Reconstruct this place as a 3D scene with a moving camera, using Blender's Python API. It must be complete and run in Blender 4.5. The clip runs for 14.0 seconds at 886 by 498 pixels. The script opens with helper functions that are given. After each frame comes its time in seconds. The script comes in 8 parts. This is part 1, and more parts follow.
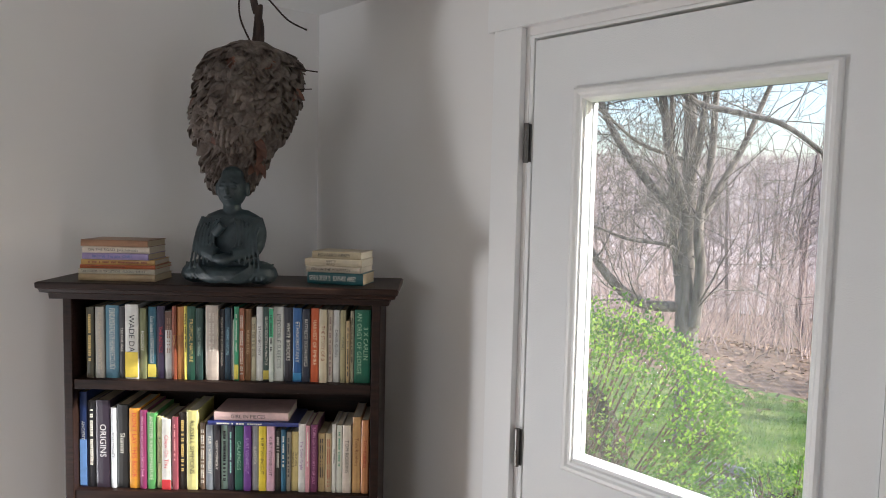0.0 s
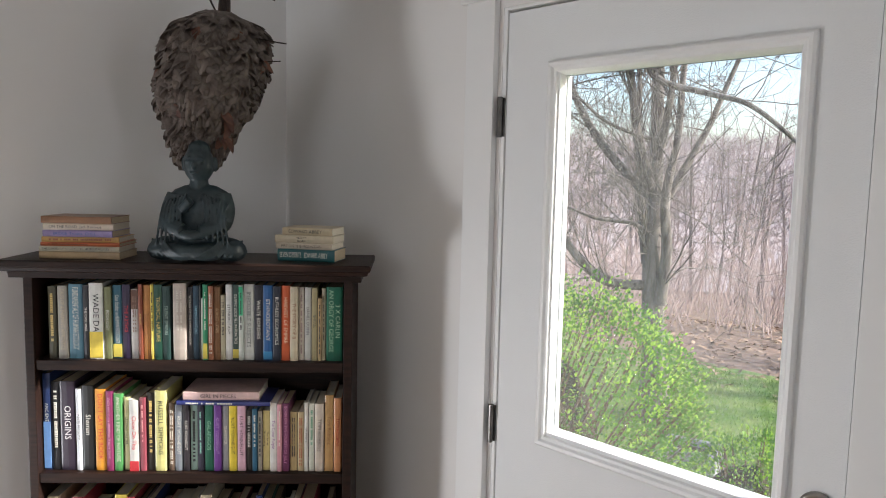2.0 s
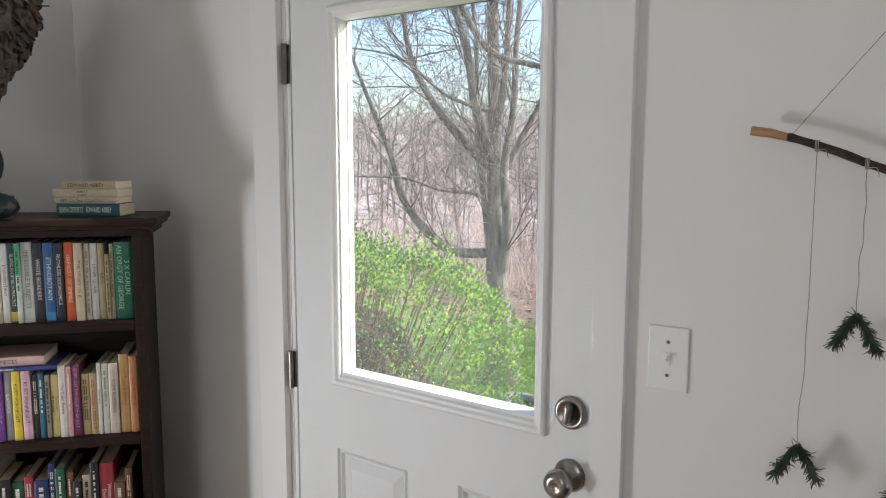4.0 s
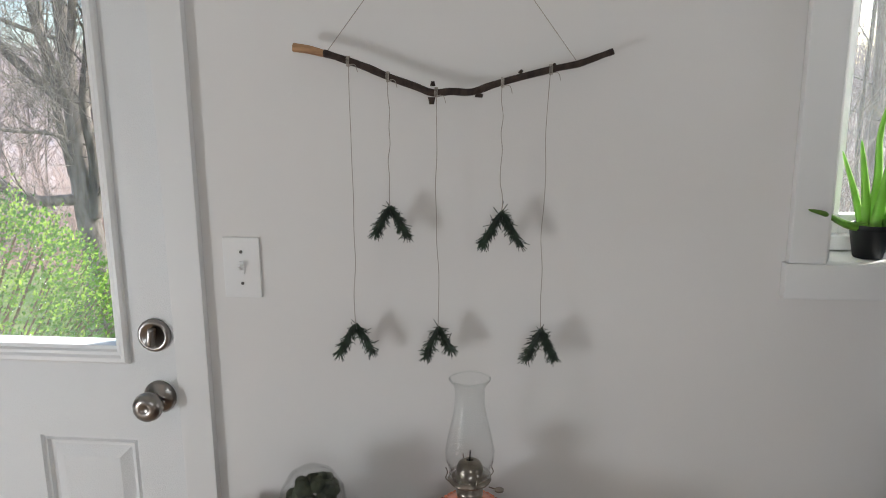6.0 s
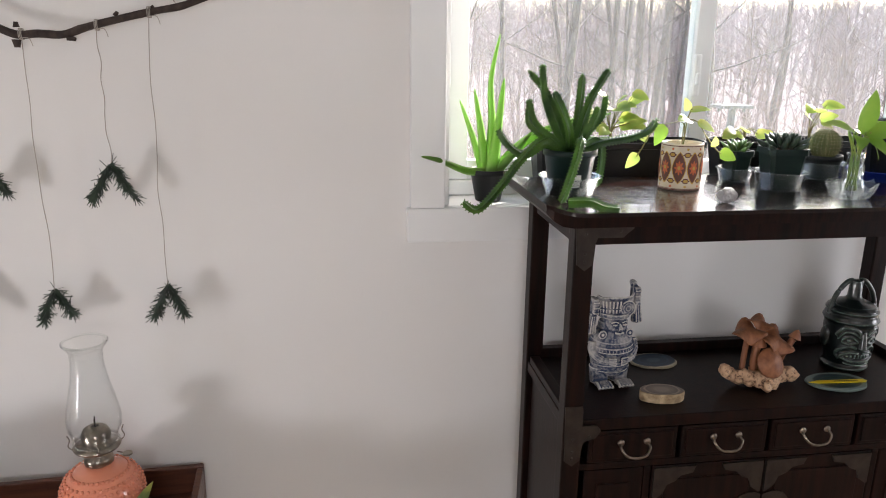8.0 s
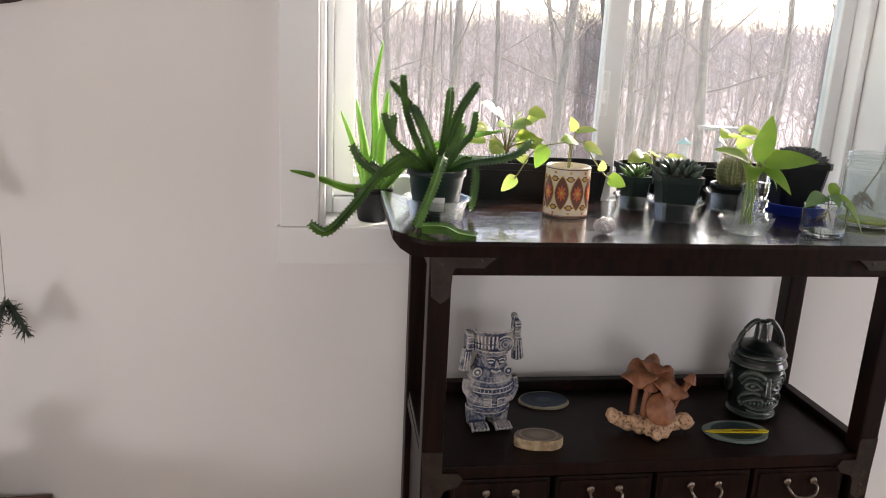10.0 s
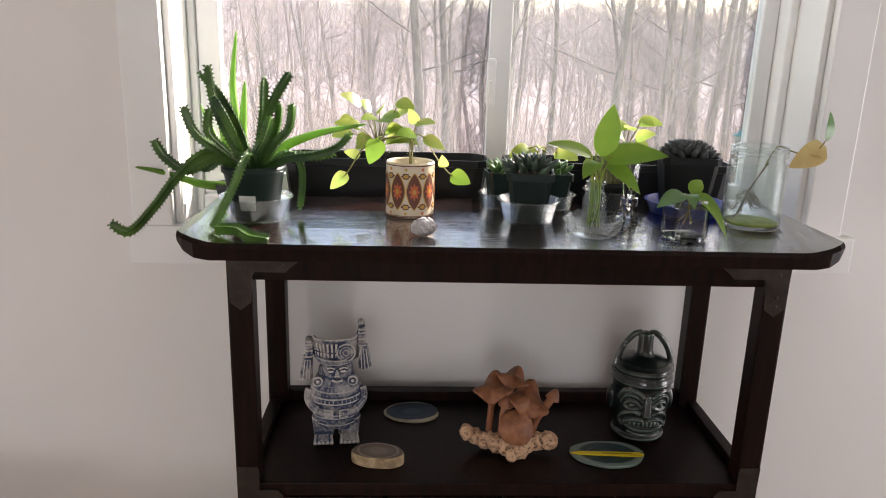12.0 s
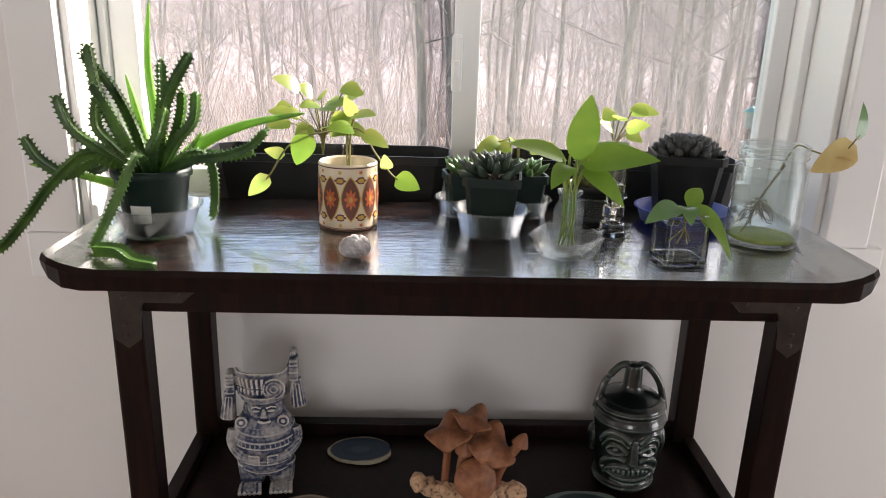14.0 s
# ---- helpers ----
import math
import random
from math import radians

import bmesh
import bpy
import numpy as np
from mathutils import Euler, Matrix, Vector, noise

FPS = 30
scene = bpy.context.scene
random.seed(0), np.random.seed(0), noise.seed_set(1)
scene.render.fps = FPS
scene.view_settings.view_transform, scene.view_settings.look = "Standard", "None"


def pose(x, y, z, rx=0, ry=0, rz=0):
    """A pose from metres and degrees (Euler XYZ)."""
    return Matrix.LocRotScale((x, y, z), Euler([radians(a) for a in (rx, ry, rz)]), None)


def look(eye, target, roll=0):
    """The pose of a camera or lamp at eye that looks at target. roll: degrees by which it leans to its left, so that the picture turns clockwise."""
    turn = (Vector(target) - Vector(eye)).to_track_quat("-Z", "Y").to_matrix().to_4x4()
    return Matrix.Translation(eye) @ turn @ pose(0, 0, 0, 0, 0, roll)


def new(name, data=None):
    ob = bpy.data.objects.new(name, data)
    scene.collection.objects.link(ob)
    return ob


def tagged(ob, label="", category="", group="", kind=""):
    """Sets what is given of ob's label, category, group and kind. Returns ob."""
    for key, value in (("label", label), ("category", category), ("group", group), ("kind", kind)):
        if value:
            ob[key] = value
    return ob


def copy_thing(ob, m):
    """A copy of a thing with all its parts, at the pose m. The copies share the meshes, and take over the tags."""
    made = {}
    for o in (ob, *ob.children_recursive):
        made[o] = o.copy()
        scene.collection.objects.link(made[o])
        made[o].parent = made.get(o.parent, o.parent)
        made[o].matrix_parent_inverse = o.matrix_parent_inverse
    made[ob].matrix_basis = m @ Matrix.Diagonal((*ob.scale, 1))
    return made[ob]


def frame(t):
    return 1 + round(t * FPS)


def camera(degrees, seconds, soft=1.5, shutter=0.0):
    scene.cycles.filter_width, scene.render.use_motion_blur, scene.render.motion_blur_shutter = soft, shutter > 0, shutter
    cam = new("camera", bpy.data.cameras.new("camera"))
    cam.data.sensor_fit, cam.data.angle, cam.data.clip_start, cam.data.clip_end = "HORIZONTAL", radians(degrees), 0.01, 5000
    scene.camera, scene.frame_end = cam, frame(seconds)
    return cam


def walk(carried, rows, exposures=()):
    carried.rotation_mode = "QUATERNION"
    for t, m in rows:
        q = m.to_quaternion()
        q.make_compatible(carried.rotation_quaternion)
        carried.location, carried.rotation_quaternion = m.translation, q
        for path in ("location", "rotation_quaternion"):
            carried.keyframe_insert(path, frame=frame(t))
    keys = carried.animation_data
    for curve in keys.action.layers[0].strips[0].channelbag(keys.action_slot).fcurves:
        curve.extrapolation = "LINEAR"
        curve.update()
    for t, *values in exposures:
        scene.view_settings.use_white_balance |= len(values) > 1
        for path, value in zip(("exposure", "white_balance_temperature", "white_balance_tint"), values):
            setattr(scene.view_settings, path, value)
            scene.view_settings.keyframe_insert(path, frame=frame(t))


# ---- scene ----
cam = camera(62.0, 14.0, soft=1.0)
PATH = [
    (0, (0.308, 0.214, 1.66), (-1.192, 1.528, 1.51), 1.3),
    (0.5, (0.306, 0.216, 1.657), (-1.188, 1.537, 1.499), 1.3),
    (1, (0.295, 0.215, 1.653), (-1.185, 1.549, 1.481), 1.4),
    (1.5, (0.288, 0.213, 1.649), (-1.173, 1.566, 1.466), 1.5),
    (2, (0.286, 0.217, 1.646), (-1.151, 1.593, 1.446), 1.3),
    (2.2, (0.28, 0.212, 1.645), (-1.137, 1.608, 1.436), 1.3),
    (4.3, (0.49, 0.309, 1.557), (-0.57, 1.983, 1.287), -0.2),
    (4.5, (0.514, 0.313, 1.558), (-0.469, 2.029, 1.262), -0.4),
    (5, (0.535, 0.301, 1.531), (-0.227, 2.124, 1.224), -0.1),
    (5.5, (0.518, 0.268, 1.532), (0.039, 2.176, 1.171), -0.2),
    (6, (0.546, 0.263, 1.526), (0.344, 2.21, 1.116), -0.4),
    (6.5, (0.608, 0.275, 1.53), (0.659, 2.22, 1.067), -0.0),
    (6.7, (0.658, 0.274, 1.51), (0.771, 2.221, 1.065), 0.1),
    (6.9, (0.699, 0.275, 1.522), (0.874, 2.213, 1.058), 0.7),
    (7, (0.718, 0.276, 1.526), (0.915, 2.204, 1.034), 0.3),
    (7.5, (0.805, 0.276, 1.526), (1.08, 2.187, 1.002), 0.6),
    (8, (0.873, 0.266, 1.523), (1.16, 2.171, 0.987), 0.7),
    (8.2, (0.887, 0.258, 1.509), (1.184, 2.167, 0.994), 1.1),
    (10.3, (1.131, 0.363, 1.528), (1.425, 2.275, 1.022), 2.9),
    (10.5, (1.158, 0.376, 1.532), (1.458, 2.286, 1.022), 2.9),
    (11, (1.291, 0.389, 1.535), (1.517, 2.308, 1.02), 2.7),
    (11.5, (1.389, 0.388, 1.527), (1.542, 2.314, 1.013), 2.1),
    (12, (1.443, 0.388, 1.526), (1.535, 2.315, 0.997), 1.7),
    (12.5, (1.469, 0.397, 1.519), (1.535, 2.32, 0.975), 1.3),
    (13, (1.494, 0.443, 1.516), (1.553, 2.36, 0.951), 1.3),
    (13.5, (1.518, 0.522, 1.525), (1.589, 2.436, 0.948), 1.6),
    (14, (1.523, 0.572, 1.531), (1.596, 2.479, 0.933), 1.8),
]
EXPOSURES = [(0, 1.35, 6100, 10), (2.2, 1.35, 6100, 10), (5, 1.35, 6000, 7), (6.5, 1.55, 6050, 8), (8, 1.95, 6250, 13), (11, 1.75, 6550, 16), (14, 1.75, 6550, 15)]
walk(cam, [(t, look(eye, target, roll)) for t, eye, target, roll in PATH], EXPOSURES)

# ---- sky, sun, unseen fill lamps ----
world = bpy.data.worlds.new("world")
scene.world = world
world.use_nodes = True
wn = world.node_tree.nodes
sky = wn.new("ShaderNodeTexSky")
sky.sky_type = "NISHITA"
sky.sun_disc = False
sky.sun_elevation = radians(28)
sky.sun_rotation = radians(53)
sky.air_density, sky.dust_density, sky.ozone_density = 1.0, 2.5, 1.0
wn["Background"].inputs["Strength"].default_value = 0.15
world.node_tree.links.new(sky.outputs[0], wn["Background"].inputs["Color"])

sun_data = bpy.data.lights.new("sun", "SUN")
sun_data.energy, sun_data.angle, sun_data.color = 4.5, radians(0.6), (1.0, 0.93, 0.84)
sun = new("sun", sun_data)
sun.matrix_world = look((0, 0, 0), (-0.80, -0.59, -0.53)) @ pose(0, 0, 0)
sun.location = (6, 6, 6)


def fill_light(name, at, to, w, h, power, color):
    d = bpy.data.lights.new(name, "AREA")
    d.shape, d.size, d.size_y, d.energy, d.color = "RECTANGLE", w, h, power, color
    ob = new(name, d)
    ob.matrix_world = look(at, to)
    return ob


# Unseen added lamp for a low, bright source near the west wall.
fill_light("fill_light_low_west", (-1.84, -0.25, 0.62), (0.5, 1.5, 1.25), 0.40, 0.5, 10, (1.0, 0.98, 0.97))
# Added lamp at the closed south wall, lifting the room from behind.
fill_light("fill_light_back", (0.9, -2.62, 1.75), (0.0, 0.8, 1.0), 1.3, 0.8, 9, (0.97, 0.98, 1.0))
# Added lamp at the closed east wall, brightening the wall opposite.
fill_light("fill_light_east", (3.52, 0.80, 1.15), (-1.89, 0.3, 1.35), 0.7, 0.9, 4.5, (0.98, 0.98, 1.0))


# ---- materials ----
def mat(name, color, rough=0.6, metal=0.0, ior=1.5, color2=None, scale=8.0, stretch=(1, 1, 1), bump=0.0, bump_scale=60.0,
        random_tint=0.0, coat=0.0, trans=0.0, fine=0.15, spec=0.5, soft=(0.35, 0.65), rough_to=None):
    m = bpy.data.materials.new(name)
    m.use_nodes = True
    nt = m.node_tree
    n, l = nt.nodes, nt.links
    b = n["Principled BSDF"]
    b.inputs["Roughness"].default_value = rough
    b.inputs["Metallic"].default_value = metal
    b.inputs["IOR"].default_value = ior
    b.inputs["Specular IOR Level"].default_value = spec
    b.inputs["Coat Weight"].default_value = coat
    b.inputs["Transmission Weight"].default_value = trans
    tc = n.new("ShaderNodeTexCoord")
    mp = n.new("ShaderNodeMapping")
    mp.inputs["Scale"].default_value = stretch
    l.new(tc.outputs["Object"], mp.inputs["Vector"])
    c1 = (*color, 1)
    c2 = (*(color2 or [c * (1 - fine) for c in color]), 1)
    n1 = n.new("ShaderNodeTexNoise")
    n1.inputs["Scale"].default_value, n1.inputs["Detail"].default_value = scale, 6
    l.new(mp.outputs[0], n1.inputs["Vector"])
    ramp = n.new("ShaderNodeMapRange")
    ramp.inputs["From Min"].default_value, ramp.inputs["From Max"].default_value = soft
    l.new(n1.outputs["Fac"], ramp.inputs["Value"])
    mix = n.new("ShaderNodeMix")
    mix.data_type = "RGBA"
    mix.inputs["A"].default_value, mix.inputs["B"].default_value = c1, c2
    l.new(ramp.outputs[0], mix.inputs["Factor"])
    out = mix.outputs["Result"]
    if random_tint:
        oi = n.new("ShaderNodeObjectInfo")
        hs = n.new("ShaderNodeHueSaturation")
        mr = n.new("ShaderNodeMapRange")
        mr.inputs["To Min"].default_value, mr.inputs["To Max"].default_value = 1 - random_tint, 1 + random_tint
        l.new(oi.outputs["Random"], mr.inputs["Value"])
        l.new(mr.outputs[0], hs.inputs["Value"])
        l.new(out, hs.inputs["Color"])
        out = hs.outputs["Color"]
    l.new(out, b.inputs["Base Color"])
    if rough_to:
        rr = n.new("ShaderNodeMapRange")
        rr.inputs["To Min"].default_value, rr.inputs["To Max"].default_value = rough, rough_to
        l.new(ramp.outputs[0], rr.inputs["Value"])
        l.new(rr.outputs[0], b.inputs["Roughness"])
    if bump:
        n2 = n.new("ShaderNodeTexNoise")
        n2.inputs["Scale"].default_value, n2.inputs["Detail"].default_value = bump_scale, 5
        l.new(mp.outputs[0], n2.inputs["Vector"])
        bp = n.new("ShaderNodeBump")
        bp.inputs["Strength"].default_value, bp.inputs["Distance"].default_value = bump, 0.004
        l.new(n2.outputs["Fac"], bp.inputs["Height"])
        l.new(bp.outputs[0], b.inputs["Normal"])
    return m


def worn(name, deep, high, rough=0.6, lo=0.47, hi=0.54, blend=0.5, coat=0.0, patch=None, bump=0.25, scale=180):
    """Blends deep in the hollows into high on the ridges, broken up by grain."""
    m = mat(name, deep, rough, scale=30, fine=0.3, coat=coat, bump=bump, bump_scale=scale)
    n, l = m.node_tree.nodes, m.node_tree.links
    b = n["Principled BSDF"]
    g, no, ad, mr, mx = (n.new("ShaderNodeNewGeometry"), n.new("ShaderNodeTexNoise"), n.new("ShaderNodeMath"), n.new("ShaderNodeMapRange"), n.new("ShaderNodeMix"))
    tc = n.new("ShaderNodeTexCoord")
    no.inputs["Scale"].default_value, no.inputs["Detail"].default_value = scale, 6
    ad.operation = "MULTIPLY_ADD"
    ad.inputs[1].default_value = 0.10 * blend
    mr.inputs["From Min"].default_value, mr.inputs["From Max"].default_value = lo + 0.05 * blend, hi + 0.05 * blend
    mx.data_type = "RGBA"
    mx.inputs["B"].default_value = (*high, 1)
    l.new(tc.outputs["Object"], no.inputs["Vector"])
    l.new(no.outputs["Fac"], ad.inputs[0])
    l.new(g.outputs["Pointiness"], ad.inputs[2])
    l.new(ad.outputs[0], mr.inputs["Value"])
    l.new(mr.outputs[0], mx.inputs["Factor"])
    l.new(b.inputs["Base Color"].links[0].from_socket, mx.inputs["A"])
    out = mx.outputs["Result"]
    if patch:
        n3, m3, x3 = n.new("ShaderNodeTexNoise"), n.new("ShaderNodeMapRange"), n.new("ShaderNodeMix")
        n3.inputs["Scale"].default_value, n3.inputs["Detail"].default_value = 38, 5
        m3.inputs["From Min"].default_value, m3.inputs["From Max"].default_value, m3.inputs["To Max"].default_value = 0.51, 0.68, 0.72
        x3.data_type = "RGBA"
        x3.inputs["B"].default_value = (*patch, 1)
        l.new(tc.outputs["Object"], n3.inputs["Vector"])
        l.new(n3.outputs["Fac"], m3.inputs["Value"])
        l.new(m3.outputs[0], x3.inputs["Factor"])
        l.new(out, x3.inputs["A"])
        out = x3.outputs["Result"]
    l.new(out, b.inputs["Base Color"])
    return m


def thin_glass(name, tint=(1, 1, 1), rough=0.0, ior=1.45, haze=0.0):
    """A thin wall of clear glass: see-through, with a gloss that grows at its edges, and a little haze."""
    m = bpy.data.materials.new(name)
    m.use_nodes = True
    n, l = m.node_tree.nodes, m.node_tree.links
    n.remove(n["Principled BSDF"])
    t, g, mx, f = (n.new("ShaderNodeBsdfTransparent"), n.new("ShaderNodeBsdfGlossy"),
                   n.new("ShaderNodeMixShader"), n.new("ShaderNodeLayerWeight"))
    p, q = n.new("ShaderNodeMath"), n.new("ShaderNodeMath")
    t.inputs["Color"].default_value = (*tint, 1)
    g.inputs["Roughness"].default_value = rough
    f.inputs["Blend"].default_value = 0.5
    p.operation, q.operation = "POWER", "MULTIPLY_ADD"
    p.inputs[1].default_value = 4.5
    q.inputs[1].default_value, q.inputs[2].default_value = 0.60 * (ior - 0.5), 0.014
    l.new(f.outputs["Facing"], p.inputs[0])
    l.new(p.outputs[0], q.inputs[0])
    l.new(q.outputs[0], mx.inputs["Fac"])
    l.new(t.outputs[0], mx.inputs[1])
    l.new(g.outputs[0], mx.inputs[2])
    if haze:
        d, tr, m2, m3 = n.new("ShaderNodeBsdfDiffuse"), n.new("ShaderNodeBsdfTranslucent"), n.new("ShaderNodeMixShader"), n.new("ShaderNodeMixShader")
        d.inputs["Color"].default_value = tr.inputs["Color"].default_value = (0.85, 0.88, 0.87, 1)
        m2.inputs["Fac"].default_value = 0.6
        m3.inputs["Fac"].default_value = haze
        l.new(d.outputs[0], m2.inputs[1])
        l.new(tr.outputs[0], m2.inputs[2])
        l.new(mx.outputs[0], m3.inputs[1])
        l.new(m2.outputs[0], m3.inputs[2])
        l.new(m3.outputs[0], n["Material Output"].inputs["Surface"])
    else:
        l.new(mx.outputs[0], n["Material Output"].inputs["Surface"])
    return m


def glass_mat(name, tint=(1, 1, 1), rough=0.0, ior=1.45):
    m = bpy.data.materials.new(name)
    m.use_nodes = True
    b = m.node_tree.nodes["Principled BSDF"]
    b.inputs["Base Color"].default_value = (*tint, 1)
    b.inputs["Transmission Weight"].default_value = 1.0
    b.inputs["Roughness"].default_value = rough
    b.inputs["IOR"].default_value = ior
    return m


def pane_mat(lo, hi):
    """Thin window glass: clear, with a Fresnel gloss and faint dust."""
    m = bpy.data.materials.new("window_glass")
    m.use_nodes = True
    n, l = m.node_tree.nodes, m.node_tree.links
    n.remove(n["Principled BSDF"])
    t, g, mx, f = (n.new("ShaderNodeBsdfTransparent"), n.new("ShaderNodeBsdfGlossy"),
                   n.new("ShaderNodeMixShader"), n.new("ShaderNodeFresnel"))
    t.inputs["Color"].default_value = (0.96, 0.98, 0.98, 1)
    g.inputs["Roughness"].default_value = 0.02
    f.inputs["IOR"].default_value = 1.02
    l.new(f.outputs[0], mx.inputs["Fac"])
    l.new(t.outputs[0], mx.inputs[1])
    l.new(g.outputs[0], mx.inputs[2])
    d, mx2 = n.new("ShaderNodeBsdfDiffuse"), n.new("ShaderNodeMixShader")
    tr, mx3 = n.new("ShaderNodeBsdfTranslucent"), n.new("ShaderNodeMixShader")
    d.inputs["Color"].default_value = tr.inputs["Color"].default_value = (0.8, 0.8, 0.8, 1)
    tc, no, mr = n.new("ShaderNodeTexCoord"), n.new("ShaderNodeTexNoise"), n.new("ShaderNodeMapRange")
    no.inputs["Scale"].default_value = 5
    mr.inputs["To Min"].default_value, mr.inputs["To Max"].default_value = lo, hi
    l.new(tc.outputs["Object"], no.inputs["Vector"])
    l.new(no.outputs["Fac"], mr.inputs["Value"])
    l.new(mr.outputs[0], mx2.inputs["Fac"])
    l.new(mx.outputs[0], mx2.inputs[1])
    l.new(d.outputs[0], mx3.inputs[1])
    l.new(tr.outputs[0], mx3.inputs[2])
    l.new(mx3.outputs[0], mx2.inputs[2])
    l.new(mx2.outputs[0], n["Material Output"].inputs["Surface"])
    return m


def leaf_mat(name, color, color2, glow=0.45, rough=0.35, scale=14.0, tint=0.0):
    """A thin leaf that lets light through."""
    m = mat(name, color, rough, color2=color2, scale=scale, random_tint=tint)
    n, l = m.node_tree.nodes, m.node_tree.links
    b = n["Principled BSDF"]
    tr, mx = n.new("ShaderNodeBsdfTranslucent"), n.new("ShaderNodeMixShader")
    src = b.inputs["Base Color"].links[0].from_socket
    br = n.new("ShaderNodeHueSaturation")
    br.inputs["Value"].default_value, br.inputs["Saturation"].default_value = 1.8, 0.95
    l.new(src, br.inputs["Color"])
    l.new(br.outputs[0], tr.inputs["Color"])
    mx.inputs["Fac"].default_value = glow
    l.new(b.outputs[0], mx.inputs[1])
    l.new(tr.outputs[0], mx.inputs[2])
    l.new(mx.outputs[0], n["Material Output"].inputs["Surface"])
    return m


WALL = mat("wall_paint", (0.76, 0.745, 0.725), 0.85, scale=1.6, fine=0.03, bump=0.045, bump_scale=260)
CEIL = mat("ceiling_paint", (0.75, 0.74, 0.72), 0.9, scale=2, fine=0.03, bump=0.1, bump_scale=200)
TRIM = mat("trim_paint", (0.78, 0.78, 0.77), 0.42, scale=3, fine=0.03, bump=0.06, bump_scale=60)
DOORP = mat("door_paint", (0.76, 0.77, 0.77), 0.5, scale=2.5, fine=0.04, bump=0.25, bump_scale=340)
VINYL = mat("white_vinyl", (0.82, 0.83, 0.83), 0.35, scale=3, fine=0.02)
FLOORW = mat("oak_floor", (0.40, 0.28, 0.18), 0.4, color2=(0.30, 0.20, 0.12), scale=6, stretch=(1.2, 14, 1), random_tint=0.25, bump=0.1)
DARKW = mat("dark_walnut", (0.026, 0.013, 0.009), 0.45, color2=(0.011, 0.006, 0.005), scale=9, stretch=(1.2, 14, 14), bump=0.12, bump_scale=26, spec=0.2)
GLASSP = pane_mat(0.02, 0.06)
DUSTYP = pane_mat(0.05, 0.13)
CLEAR = thin_glass("clear_glass", (0.99, 0.995, 0.995), 0.02, 1.3)
WATERY = thin_glass("wet_glass", (0.93, 0.95, 0.94), 0.03, 2.6, 0.04)
CHIM = thin_glass("chimney_glass", (0.985, 0.99, 0.99), 0.015, 2.0, 0.003)
HEAVY = glass_mat("heavy_glass", (0.98, 1.0, 0.99))
STEEL = mat("satin_nickel", (0.36, 0.34, 0.32), 0.28, 1.0, scale=30, fine=0.2)
HINGE = mat("dark_nickel", (0.22, 0.21, 0.20), 0.4, 1.0, scale=40, fine=0.3)
BLACKP = mat("black_plastic", (0.009, 0.010, 0.011), 0.45, scale=10, fine=0.3, bump=0.05, spec=0.25)
GRASS = mat("lawn_green", (0.11, 0.18, 0.03), 0.9, color2=(0.20, 0.24, 0.06), scale=3, bump=0.6, bump_scale=60)
LITTER = mat("leaf_litter", (0.30, 0.19, 0.13), 0.95, color2=(0.17, 0.11, 0.08), scale=7, bump=0.8, bump_scale=30)


# ---- mesh helpers ----
def box(bm, lo, hi, bevel=0.0):
    made = bmesh.ops.create_cube(bm, size=1)["verts"]
    for v in made:
        v.co = Vector([(lo[i] + hi[i]) / 2 + v.co[i] * (hi[i] - lo[i]) for i in range(3)])
    if bevel:
        edges = {e for v in made for e in v.link_edges}
        bmesh.ops.bevel(bm, geom=list(edges), offset=bevel, segments=2, affect="EDGES", profile=0.6)
    return made


def mesh_of(name, bm, material, smooth=False):
    bmesh.ops.recalc_face_normals(bm, faces=bm.faces)
    me = bpy.data.meshes.new(name)
    bm.to_mesh(me)
    bm.free()
    me.materials.append(material)
    if smooth:
        me.polygons.foreach_set("use_smooth", [True] * len(me.polygons))
    return me


def part(name, bm, material, parent=None, label="", smooth=False, kind=""):
    ob = new(name, mesh_of(name, bm, material, smooth))
    ob.parent = parent
    return tagged(ob, label=label, kind=kind)


def boxpart(name, lo, hi, material, parent=None, bevel=0.0, label="", kind=""):
    bm = bmesh.new()
    box(bm, lo, hi, bevel)
    return part(name, bm, material, parent, label, kind=kind)


def thing(name, at, rz=0.0, label="", category="", group="", kind=""):
    ob = new(name)
    ob.matrix_world = pose(*at, 0, 0, rz)
    ob.empty_display_size = 0.05
    return tagged(ob, label, category, group, kind)


def lathe(bm, profile, n=32, at=(0, 0, 0), closed=False):
    """Turn (r, z) pairs round the z axis."""
    rings = []
    for r, z in profile:
        if r < 1e-6:
            rings.append([bm.verts.new((at[0], at[1], at[2] + z))])
        else:
            rings.append([bm.verts.new((at[0] + r * math.cos(2 * math.pi * k / n), at[1] + r * math.sin(2 * math.pi * k / n), at[2] + z)) for k in range(n)])
    pairs = list(zip(rings, rings[1:])) + ([(rings[-1], rings[0])] if closed else [])
    for a, b in pairs:
        for k in range(n):
            p = [a[k % len(a)], a[(k + 1) % len(a)], b[(k + 1) % len(b)], b[k % len(b)]]
            q = []
            for v in p:
                if v not in q:
                    q.append(v)
            if len(q) > 2:
                bm.faces.new(q)


